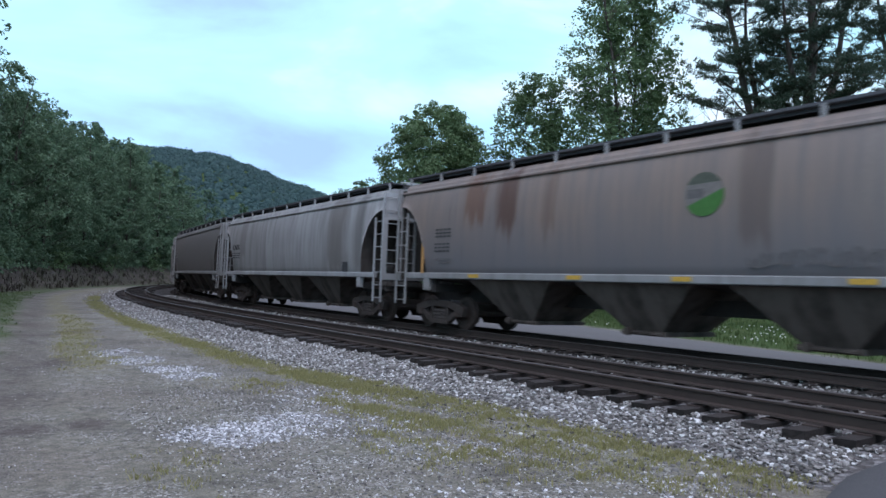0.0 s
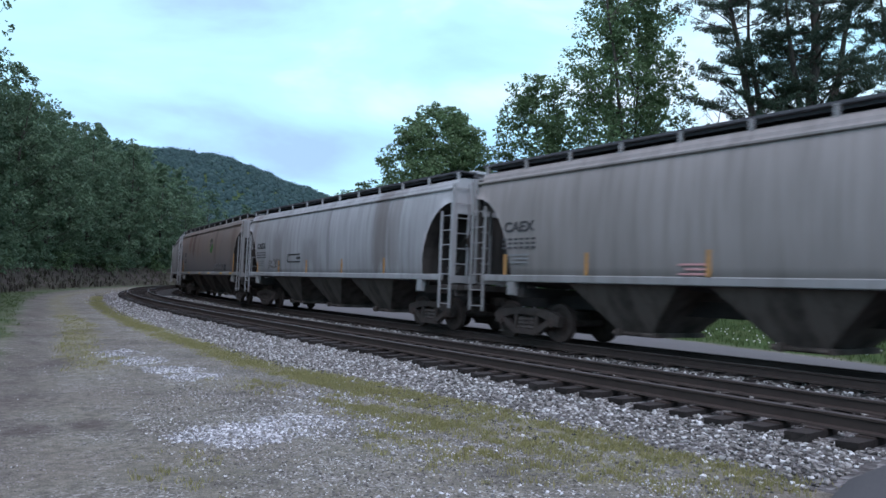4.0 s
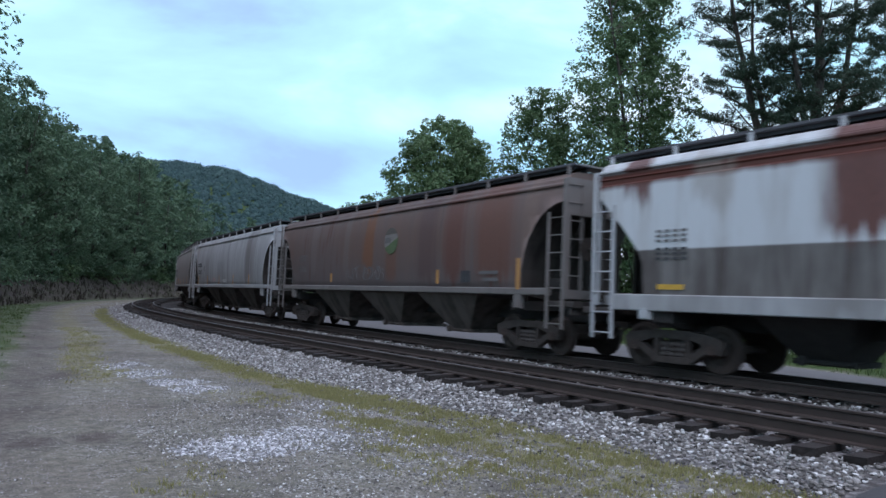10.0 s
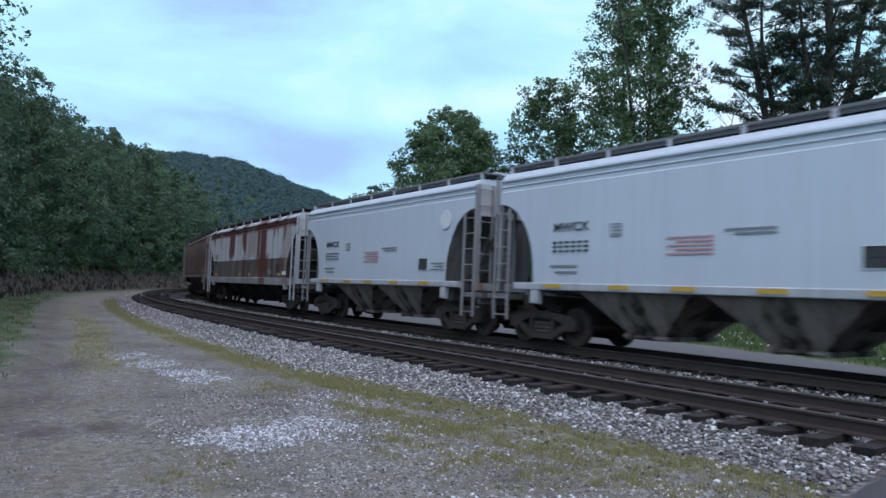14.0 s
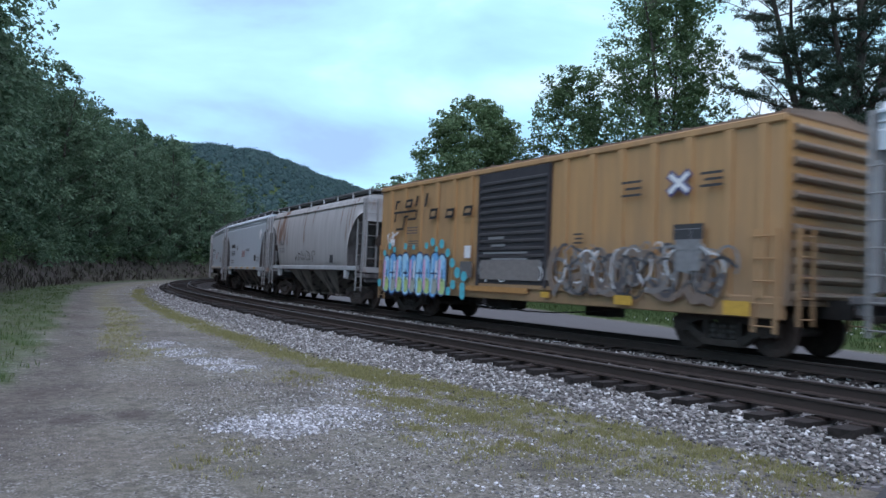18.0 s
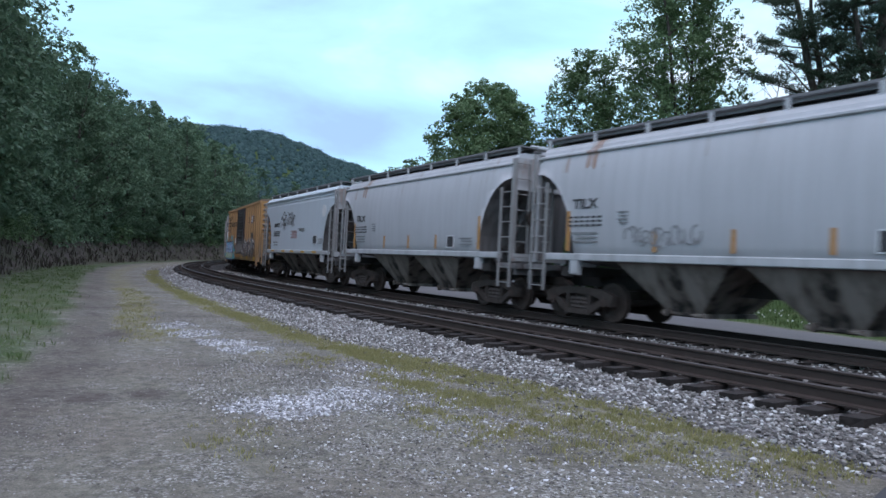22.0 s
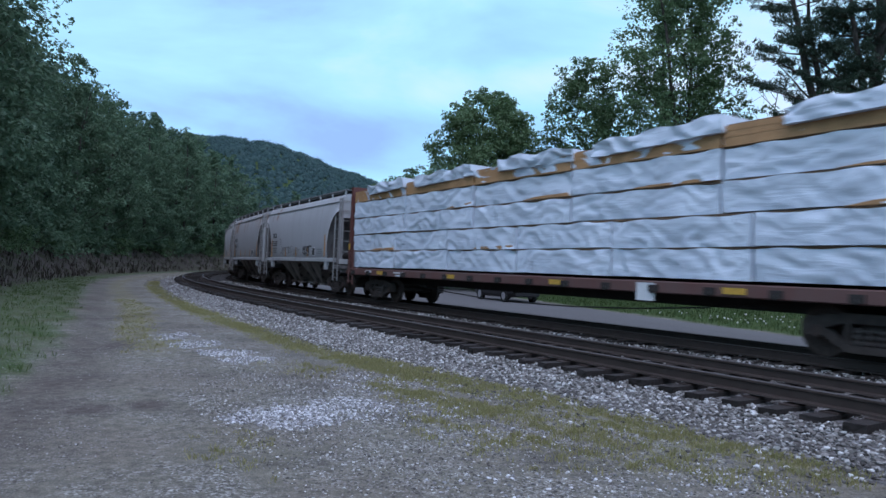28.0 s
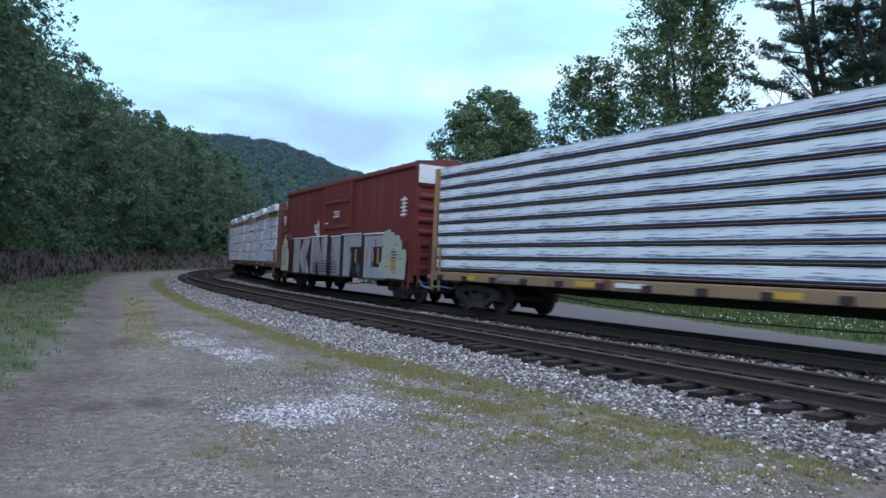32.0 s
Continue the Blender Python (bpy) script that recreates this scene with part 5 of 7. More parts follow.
def scrawl_mesh(seed, w, h, thick):
    """Sprayed strokes and loops without readable letters."""
    rnd = random.Random(seed)
    g = Geo()
    n = max(4, int(w / h * 2.2))
    k = 0
    for i in range(n):
        x = -w / 2 + w * (i + 0.5) / n
        cx, cz = x + rnd.uniform(-0.1, 0.1) * h, rnd.uniform(-0.12, 0.12) * h
        a0, sweep = rnd.uniform(0, 6.28), rnd.choice((-1, 1)) * rnd.uniform(2.4, 5.2)
        rx, rz = rnd.uniform(0.18, 0.42) * h, rnd.uniform(0.3, 0.5) * h
        pts = [(cx + rx * math.cos(a0 + sweep * j / 9), cz + rz * math.sin(a0 + sweep * j / 9)) for j in range(10)]
        if rnd.random() < 0.6:
            pts.append((pts[-1][0] + rnd.uniform(-0.4, 0.4) * h, max(-h / 2, min(h / 2, pts[-1][1] + rnd.uniform(-0.6, 0.6) * h))))
        tk = thick * rnd.uniform(0.7, 1.25)
        for (px, pz), (qx, qz) in zip(pts, pts[1:]):
            a = math.atan2(qz - pz, qx - px)
            ln = math.hypot(qx - px, qz - pz)
            k += 1
            g.box((px + qx) / 2, 0.0002 * (k % 17), (pz + qz) / 2, ln + tk * 0.5, 0.006, tk, 0, Matrix.Rotation(-a, 3, "Y"))
    return g.mesh("graffiti")

# ---- paints of the train ----
plain("truck_steel", (0.062, 0.049, 0.042), 0.85, 0.1, 0.4, 7)
plain("wheel_steel", (0.066, 0.047, 0.039), 0.8, 0.15, 0.45, 6)
plain("dark_steel", (0.040, 0.035, 0.032), 0.85, 0.1, 0.35, 5)
plain("roof_black", (0.045, 0.045, 0.048), 0.8, 0.1, 0.3, 4)
plain("spring_steel", (0.075, 0.062, 0.055), 0.8, 0.1, 0.3, 7)
plain("hose_blue", (0.10, 0.30, 0.45), 0.5, 0, 0.25, 9)
plain("walk_pale", (0.20, 0.20, 0.205), 0.8, 0.1, 0.3, 5)
plain("walk_grey", (0.10, 0.10, 0.108), 0.8, 0.2, 0.3, 5)
plain("mark_black", (0.05, 0.05, 0.052), 0.7, 0, 0.3, 9)
plain("mark_grey", (0.22, 0.22, 0.22), 0.7, 0, 0.3, 9)
plain("mark_faint", (0.13, 0.12, 0.115), 0.8, 0, 0.3, 9)
plain("mark_yellow", (0.55, 0.33, 0.05), 0.7, 0, 0.25, 9)
plain("mark_orange", (0.42, 0.22, 0.075), 0.7, 0, 0.25, 9)
plain("mark_red", (0.50, 0.27, 0.26), 0.7, 0, 0.25, 9)
plain("mark_white", (0.72, 0.72, 0.72), 0.7, 0, 0.15, 9)
plain("mark_green", (0.055, 0.165, 0.035), 0.7, 0, 0.3, 9)
plain("mark_moss", (0.085, 0.095, 0.072), 0.8, 0, 0.3, 9)
plain("mark_stone", (0.20, 0.18, 0.165), 0.8, 0, 0.3, 9)
plain("mark_lime", (0.44, 0.58, 0.22), 0.7, 0, 0.3, 9)
plain("mark_navy", (0.07, 0.08, 0.20), 0.7, 0, 0.3, 9)
plain("mark_clay", (0.19, 0.145, 0.115), 0.8, 0, 0.35, 9)
plain("mark_dim", (0.095, 0.085, 0.070), 0.8, 0, 0.3, 9)
plain("mark_leaf", (0.085, 0.120, 0.055), 0.8, 0, 0.3, 9)
plain("mark_blue", (0.16, 0.40, 0.70), 0.7, 0, 0.3, 9)
plain("mark_pink", (0.70, 0.36, 0.56), 0.7, 0, 0.3, 9)
plain("mark_sky", (0.36, 0.62, 0.84), 0.7, 0, 0.3, 9)
plain("mark_cyan", (0.10, 0.45, 0.52), 0.7, 0, 0.3, 9)
plain("mark_dark_blue", (0.03, 0.05, 0.12), 0.7, 0, 0.3, 9)
plain("mark_smoke", (0.085, 0.078, 0.08), 0.7, 0, 0.3, 9)
# black spray paint, also the painted shade between the panel stacks
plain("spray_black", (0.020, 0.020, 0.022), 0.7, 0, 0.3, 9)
plain("mark_mint", (0.36, 0.39, 0.32), 0.7, 0, 0.2, 9)
paint("grey_streaked", (0.37, 0.36, 0.355), grime=0.65, low=0.35, streak=2.6,
      stains=[(-5.2, 0.7, 1.5, 4.2, (0.15, 0.125, 0.11), 0.7), (-7.0, 0.3, 1.5, 4.2, (0.13, 0.12, 0.115), 0.6), (5.6, 0.35, 2.0, 4.2, (0.17, 0.15, 0.14), 0.6), (2.5, 0.2, 1.5, 4.2, (0.20, 0.18, 0.17), 0.5)])
paint("brown_grey", (0.245, 0.188, 0.155), grime=0.5, rust=0.12, rust_c=(0.13, 0.055, 0.035), low=0.8, dirt=(0.100, 0.100, 0.108), belt_top=1.35,
      stains=[(5.0, 0.45, 2.75, 4.0, (0.16, 0.075, 0.045), 0.75), (3.7, 0.40, 2.5, 4.05, (0.10, 0.045, 0.03), 0.85), (2.2, 0.2, 2.3, 3.9, (0.15, 0.08, 0.055), 0.5), (-2.9, 0.3, 2.0, 4.0, (0.12, 0.085, 0.07), 0.6), (-5.5, 0.9, 2.2, 4.0, (0.27, 0.235, 0.21), 0.5), (-7.2, 0.4, 1.6, 4.0, (0.15, 0.10, 0.08), 0.6)])
paint("soot_grey", (0.17, 0.155, 0.15), grime=0.6, low=0.5)
paint("dusty_white", (0.43, 0.43, 0.435), grime=0.5, low=0.4,
      stains=[(-4.7, 0.55, 1.5, 4.2, (0.17, 0.14, 0.125), 0.75), (-5.6, 0.3, 1.5, 4.2, (0.22, 0.19, 0.17), 0.5), (7.6, 0.3, 2.2, 4.2, (0.27, 0.22, 0.19), 0.6), (-0.6, 0.12, 1.5, 4.0, (0.20, 0.19, 0.185), 0.6), (1.0, 0.8, 1.5, 2.6, (0.25, 0.24, 0.23), 0.6), (4.6, 0.5, 1.5, 2.9, (0.24, 0.225, 0.215), 0.6)])
paint("tan_grey", (0.31, 0.28, 0.262), grime=0.5, low=0.35)
paint("rust_brown", (0.150, 0.098, 0.080), grime=0.5, rust=0.3, rust_c=(0.135, 0.056, 0.036), low=0.6, dirt=(0.085, 0.078, 0.080), belt_top=1.25,
      stains=[(5.2, 0.30, 1.9, 4.0, (0.21, 0.18, 0.17), 0.6), (2.3, 0.22, 1.6, 4.0, (0.20, 0.17, 0.16), 0.55), (0.65, 0.36, 1.9, 3.9, (0.22, 0.095, 0.045), 0.85), (-0.9, 0.35, 1.6, 2.7, (0.20, 0.085, 0.05), 0.6), (-3.0, 0.5, 1.6, 4.1, (0.11, 0.066, 0.062), 0.7), (-4.4, 0.45, 1.6, 4.1, (0.145, 0.058, 0.042), 0.8), (-6.2, 0.8, 1.7, 4.1, (0.17, 0.075, 0.052), 0.8), (-7.6, 0.25, 1.6, 4.1, (0.22, 0.15, 0.12), 0.6)])
paint("pale_blue_white", (0.60, 0.655, 0.70), grime=0.08, low=0.12, rough=0.45)
paint("pale_sill", (0.54, 0.55, 0.56), grime=0.42, rust=0.3, rust_c=(0.30, 0.17, 0.10), low=0.12)
paint("light_sill", (0.43, 0.435, 0.44), grime=0.45, low=0.25)
paint("grey_sill", (0.32, 0.315, 0.31), grime=0.5, low=0.2)
paint("mottled_sill", (0.46, 0.46, 0.46), grime=0.6, rust=0.3, rust_c=(0.15, 0.055, 0.035), low=0.3, streak=2.0,
      stains=[(-3.4, 0.5, 0.9, 1.9, (0.14, 0.05, 0.032), 0.9), (2.6, 0.9, 0.9, 1.9, (0.22, 0.20, 0.185), 0.7), (-0.6, 1.0, 0.9, 1.9, (0.25, 0.20, 0.17), 0.7), (-7.0, 0.4, 0.9, 1.9, (0.20, 0.10, 0.07), 0.6)])
paint("brown_sill", (0.20, 0.18, 0.168), grime=0.5, low=0.2)
paint("warm_white", (0.495, 0.50, 0.515), grime=0.16, rust=0.32, rust_c=(0.36, 0.18, 0.09), low=0.15, rust_top=3.75)
paint("stained_grey", (0.50, 0.48, 0.465), grime=0.35, rust=0.55, rust_c=(0.26, 0.115, 0.05), low=0.3, rust_top=2.6)
paint("warm_white_rusty", (0.45, 0.45, 0.46), grime=0.2, rust=0.62, rust_c=(0.40, 0.22, 0.12), low=0.2, rust_top=3.3)
# ends: brown dirt, on a yellow toned down for facing away from the light
paint("end_brown", (0.46, 0.25, 0.085), grime=0.6, rust=0.3, low=0.75)
paint("boxcar_yellow", (0.51, 0.295, 0.125), grime=0.34, rust=0.1, rust_c=(0.18, 0.08, 0.03), low=0.35)
paint("roof_rust", (0.27, 0.17, 0.11), grime=0.6, rust=0.4, low=0.2)
paint("door_black", (0.035, 0.033, 0.04), grime=0.3, low=0.2)
paint("boxcar_red", (0.178, 0.036, 0.030), dirt=(0.085, 0.03, 0.026), grime=0.6, low=0.2,
      stains=[(x0, 0.10 + 0.05 * (i % 3), 2.9, 4.4, (0.30, 0.13, 0.11), 0.35) for i, x0 in enumerate((6.6, 5.4, 4.1, -2.6, -3.9, -4.6, -5.9))])
paint("beam_red", (0.14, 0.042, 0.034), grime=0.4, low=0.3)
paint("beam_yellow", (0.40, 0.245, 0.105), grime=0.6, rust=0.5, low=0.4, streak=2.5)
plain("dark_batten", (0.20, 0.125, 0.075), 0.85, 0, 0.35, 4)
plain("lumber", (0.42, 0.24, 0.11), 0.8, 0, 0.3, 3)
plain("wrap_blue", (0.022, 0.035, 0.13), 0.5, 0, 0.25, 4)
m = Mat("wrap_white", 0.38, 0, 0.5)
n1 = m.n.new("ShaderNodeTexNoise")
n1.inputs["Scale"].default_value, n1.inputs["Detail"].default_value, n1.inputs["Distortion"].default_value = 1.0, 6.0, 1.6
m.l.new(m.stretch((0.55, 1.0, 2.6)), n1.inputs["Vector"])
creases = n1.outputs["Fac"]
folds = m.noise(1.0, 4, m.stretch((0.6, 1.0, 1.2)))
# the colour darkens in the hollows of the folds, as shade in the creases
m.color(m.ramp(folds, (0.3, (0.52, 0.58, 0.66)), (0.65, (0.72, 0.78, 0.86)))).bump(m.mix(0.6, creases, folds), 0.75, 0.10)
m = Mat("board_wrap", 0.45, 0, 0.4)
print_n = m.noise(1.0, 2, m.stretch((1.5, 1.0, 26.0)))
m.color(m.mix(m.ramp(print_n, (0.59, 0.0), (0.62, 0.85)), m.mix(m.noise(1.0, 3, m.stretch((0.8, 1, 5))), (0.68, 0.75, 0.80), (0.84, 0.90, 0.93)), (0.17, 0.19, 0.25))).bump(m.noise(1.0, 4, m.stretch((2, 2, 6))), 0.5, 0.05)


def end_rib_mesh(width, h):
    g = Geo()
    prof = [(0.0, -h / 2), (0.07, -h * 0.3), (0.095, 0), (0.07, h * 0.3), (0.0, h / 2)]
    verts = [(x, y, dz) for y in (-width / 2 + 0.12, width / 2 - 0.12) for x, dz in prof]
    g.add(verts, [(j, j + 1, j + 6, j + 5) for j in range(4)] + [(0, 1, 2, 3, 4), (9, 8, 7, 6, 5)])
    return g.mesh("end_rib")


def under_rod(car, half, y):
    """A thin sagging brake rod under the car."""
    v, f, idx = [], [], []
    tube(v, f, idx, [(half * u, y, 0.44 + 0.26 * u * u) for u in (-1, -0.66, -0.33, 0, 0.33, 0.66, 1)], [0.017] * 7, 6)
    part("brake_rod", mesh_of("brake_rod", v, f, [], None, False), "dark_steel", car)


def boxcar(label, length, colour, door_colour, eave, sill, posts, door_at, door_w, ribs, walk_white=False):
    car = tagged(new("boxcar"), label, "railway wagon", "wagons of the train")
    bl = 15.2 if length > 17 else 14.9
    half = bl / 2
    g = Geo()
    g.box(0, 0, (eave + sill + 0.3) / 2, bl, 2.94, eave - sill - 0.3)
    part("body", g.mesh("body"), colour, car)
    for s in (1, -1):
        part("side_sill", shape(("bsill", bl), lambda: Geo().box(0, 0, sill + 0.2, bl, 0.12, 0.40, 0.02).mesh("side_sill")), colour, car, at=pose(0, s * 1.44, 0))
        part("top_chord", shape(("chord", bl, eave), lambda: Geo().box(0, 0, eave - 0.06, bl + 0.06, 0.14, 0.14, 0.02).mesh("top_chord")), colour, car, at=pose(0, s * 1.46, 0))
        post = shape(("post", eave, sill), lambda: Geo().prism([(-0.09, sill + 0.36), (0.09, sill + 0.36), (0.09, eave - 0.12), (-0.09, eave - 0.12)], 0, 0.055).mesh("side_post"))
        for x in posts:
            part("side_post", post, colour, car, at=pose(x, s * 1.47, 0) if s == 1 else pose(x, s * 1.47, 0, 0, 0, 180))
        door = part("door", shape(("door", door_w, eave), lambda: Geo().box(0, 0, (eave + sill) / 2 + 0.1, door_w, 0.07, eave - sill - 0.5).mesh("door")), door_colour, car, "sliding side door", pose(door_at, s * 1.52, 0, 0, 0, 0 if s == 1 else 180))
        n = ribs
        for i in range(n):
            z = sill + 0.45 + (eave - sill - 0.8) * (i + 0.5) / n
            part("door_rib", shape(("drib", door_w, n), lambda: Geo().box(0, 0.05, 0, door_w - 0.2, 0.05, min(0.12, (eave - sill - 0.8) / n * 0.45), 0.015).mesh("door_rib")), door_colour, door, at=pose(0, 0, z))
        for x in (-door_w / 2 + 0.05, door_w / 2 - 0.05):
            part("door_edge", shape(("dedge", eave), lambda: Geo().box(0, 0.04, (eave + sill) / 2 + 0.1, 0.1, 0.08, eave - sill - 0.5).mesh("door_edge")), door_colour, door, at=pose(x, 0, 0))
        part("door_track", shape(("dtrack", door_w), lambda: Geo().box(0, 0, 0, door_w * 2.0, 0.06, 0.10).mesh("door_track")), colour, car, at=pose(door_at - door_w * 0.4, s * 1.53, sill + 0.36))
    for e in (1, -1):
        z0, z1, n = sill + 0.25, eave - 0.05, 11 if ribs > 5 else 9
        back = part("car_end", shape(("bend", eave), lambda: Geo().box(0, 0, (z0 + z1) / 2, 0.06, 2.9, z1 - z0).mesh("car_end")), "end_brown" if colour == "boxcar_yellow" else colour, car, "corrugated steel end", pose(e * (half + 0.03), 0, 0, 0, 0, 0 if e == 1 else 180))
        for i in range(n):
            part("end_rib", shape(("erib", eave), lambda: end_rib_mesh(2.9, (z1 - z0) / n * 0.56)), "end_brown" if colour == "boxcar_yellow" else colour, back, at=pose(0.03, 0, z0 + (z1 - z0) * (i + 0.6) / (n + 0.2)))
        part("coupler", shape("coupler", coupler_mesh), "truck_steel", car, at=pose(e * (length / 2 - 0.2), 0, 0.87, 0, 0, 0 if e == 1 else 180))
        for s in (1, -1):
            part("ladder", shape(("blad", sill), lambda: ladder_mesh(sill - 0.25, 2.3, 5, 0.42)), colour, car, at=pose(e * (half - 0.3), s * 1.53, 0))
            part("ladder", shape(("belad", sill), lambda: ladder_mesh(sill - 0.1, 2.3, 5, 0.42)), colour, car, at=pose(e * (half + 0.2), s * 1.1, 0, 0, 0, 90))
        add_truck(car, e * (length / 2 - (2.45 if length > 17 else 2.25)))
    n = 14
    g = Geo()
    verts = [(x, y, z) for x in (-half - 0.04, half + 0.04) for y, z in ((-1.5, eave), (-1.5, eave + 0.05), (0, eave + 0.2), (1.5, eave + 0.05), (1.5, eave))]
    g.add(verts, [(0, 1, 6, 5), (1, 2, 7, 6), (2, 3, 8, 7), (3, 4, 9, 8), (4, 0, 5, 9), (0, 4, 3, 2, 1), (5, 6, 7, 8, 9)])
    for i in range(n + 1):
        x = -half + bl * i / n
        g.add([(x + dx, y, z) for dx in (-0.05, 0.05) for y, z in ((-1.48, eave + 0.05), (-1.48, eave + 0.085), (0, eave + 0.24), (1.48, eave + 0.085), (1.48, eave + 0.05), (0, eave + 0.2))],
              [(0, 1, 7, 6), (1, 2, 8, 7), (2, 3, 9, 8), (3, 4, 10, 9), (0, 5, 4, 3, 2, 1), (6, 7, 8, 9, 10, 11)])
    part("roof", g.mesh("roof"), colour if walk_white else "roof_rust", car, "ribbed steel roof")
    under_rod(car, 3.4, 0.95)
    part("under_frame", Geo().box(0, 0, 0.92, length - 1.0, 0.36, 0.34).box(1.5, 0.5, 0.62, 1.2, 0.5, 0.3).box(-1.6, -0.3, 0.6, 0.8, 0.6, 0.36).mesh("under_frame"), "dark_steel", car)
    if walk_white:
        for e in (1, -1):
            part("end_stripe", Geo().box(0, 0, 0, 0.02, 2.86, 0.62).mesh("end_stripe"), "mark_white", car, "white painted panel at the top of the end", pose(e * (half + 0.17), 0, eave - 0.36))
    return car, bl


def wrinkled_box(seed, lx, ly, lz, amount=0.03, nx=44, nz=6):
    """A wrapped bundle: a closed box with a crumpled skin."""
    rnd = np.random.default_rng(seed)
    g = Geo()
    ph = rnd.uniform(0, 6, 6)

    def skin(u, v, w):
        n = Vector((u * lx, v * ly, w * lz))
        q = noise.noise(Vector((u * lx * 1.1 + ph[0] * 9, ph[1] * 7, w * lz * 2.4)))
        a = noise.noise(Vector((u * lx * 0.7 + w * lz * 1.1 + ph[2] * 5 + q * 1.2, ph[3] * 3, w * lz * 1.6 + q * 1.5)))
        b = noise.noise(Vector((u * lx * 1.7 - w * lz * 2.2, ph[4] * 5, w * lz * 3.0 + q * 2)))
        k = amount * (2.6 * (0.35 - abs(a)) + 1.7 * (0.3 - abs(b)))   # ridged folds
        n.y += k * (1 if v > 0 else -1)
        n.z += 0.5 * amount * math.sin(u * lx * 4.7 + ph[3]) * (1 if w > 0 else 0)
        return tuple(n)

    us, ws = np.linspace(-0.5, 0.5, nx + 1), np.linspace(-0.5, 0.5, nz + 1)
    for v in (-0.5, 0.5):
        k = [[skin(u, v, w) for w in ws] for u in us]
        g.add([p for row in k for p in row], grid_faces(nx + 1, nz + 1))
    for w in (-0.5, 0.5):
        g.add([skin(u, v, w) for u in us for v in (-0.5, 0.5)], grid_faces(nx + 1, 2))
    for u in (-0.5, 0.5):
        g.add([skin(u, v, w) for w in ws for v in (-0.5, 0.5)], grid_faces(nz + 1, 2))
    bm = bmesh.new()
    vs = [bm.verts.new(p) for p in g.v]
    for q in g.f:
        bm.faces.new([vs[i] for i in q])
    bmesh.ops.recalc_face_normals(bm, faces=bm.faces)
    for f in bm.faces:
        f.smooth = True
    me = bpy.data.meshes.new("bundle")
    bm.to_mesh(me)
    bm.free()
    return me


def centerbeam(label, length, colour, sill, deck):
    car = tagged(new("centerbeam_flatcar"), label, "railway wagon", "wagons of the train")
    half = length / 2 - 0.62
    for s in (1, -1):
        part("side_sill", Geo().box(0, 0, (sill + deck) / 2, 2 * half, 0.14, deck - sill, 0.02).mesh("side_sill"), colour, car, at=pose(0, s * 1.42, 0))
        for i in range(16):
            x = -half + 0.6 + (2 * half - 1.2) * i / 15
            part("winch", shape("winch", lambda: Geo().box(0, 0, 0, 0.22, 0.10, 0.14).disc(0.0, 0.05, -0.05, 0.05, 0.08, 8).mesh("winch")), "dark_steel", car, at=pose(x, s * 1.52, sill + 0.1))
    part("deck", Geo().box(0, 0, deck - 0.05, 2 * half, 2.8, 0.08).mesh("deck"), colour, car)
    part("centre_beam", Geo().box(0, 0, 4.3, 2 * half - 0.3, 0.24, 0.2).box(0, 0, (deck + 4.3) / 2, 2 * half - 0.3, 0.06, 4.3 - deck).mesh("centre_beam"), colour, car)
    under_rod(car, 6.0, 1.1)
    part("under_frame", Geo().box(0, 0, 0.86, length - 1.0, 0.4, 0.36).prism([(-half * 0.72, sill), (half * 0.72, sill), (half * 0.5, sill - 0.22), (-half * 0.5, sill - 0.22)], -0.3, 0.3).mesh("under_frame"), "dark_steel", car)
    for e in (1, -1):
        board = part("bulkhead", Geo().box(0, 0, (deck + 4.42) / 2, 0.12, 2.7, 4.42 - deck, 0.02).mesh("bulkhead"), colour, car, "tall steel end bulkhead", pose(e * (half - 0.1), 0, 0, 0, 0, 0 if e == 1 else 180))
        for y in (-1.38, -0.5, 0.5, 1.38):
            part("bulkhead_post", shape(("bpost", sill), lambda: Geo().box(0, 0, (sill + 4.42) / 2, 0.2, 0.16, 4.42 - sill).mesh("bulkhead_post")), colour, board, at=pose(0.07, y, 0))
        for z in (1.7, 2.3, 2.9, 3.5, 4.1):
            part("bulkhead_rail", shape("brail", lambda: Geo().box(0, 0, 0, 0.14, 2.66, 0.1, 0.02).mesh("bulkhead_rail")), colour, board, at=pose(0.08, 0, z))
        part("end_platform", Geo().box(half + 0.15, 0, sill + 0.1, 0.5, 2.8, 0.14).mesh("end_platform"), colour, car, at=pose(0, 0, 0, 0, 0, 0 if e == 1 else 180))
        part("coupler", shape("coupler", coupler_mesh), "truck_steel", car, at=pose(e * (length / 2 - 0.2), 0, 0.87, 0, 0, 0 if e == 1 else 180))
        add_truck(car, e * (length / 2 - 2.65))
        for s in (1, -1):
            part("ladder", shape("cblad", lambda: ladder_mesh(0.55, 1.9, 4, 0.4)), colour, car, at=pose(e * (half - 0.35), s * 1.53, 0))
    return car, half


CARS = []   # (car, place of its middle along the second track at time nought, distance between trucks)
GAPS = {-5: 103.2, -4: 85.0, -3: 66.8, -2: 48.6, -1: 30.6, 0: 12.45, 1: -6.01, 2: -24.3, 3: -42.06, 4: -60.47, 5: -78.86, 6: -96.31, 7: -109.12,
        8: -121.9, 9: -134.6, 10: -151.75, 11: -164.36, 12: -177.1, 13: -189.76, 14: -202.34, 15: -215.4, 16: -238.9, 17: -255.3, 18: -278.9}


def length_of(k):
    return GAPS[k - 1] - GAPS[k] - 0.02


def join_train(car, k, spread):
    CARS.append((car, (GAPS[k - 1] + GAPS[k]) / 2, spread))
    return car


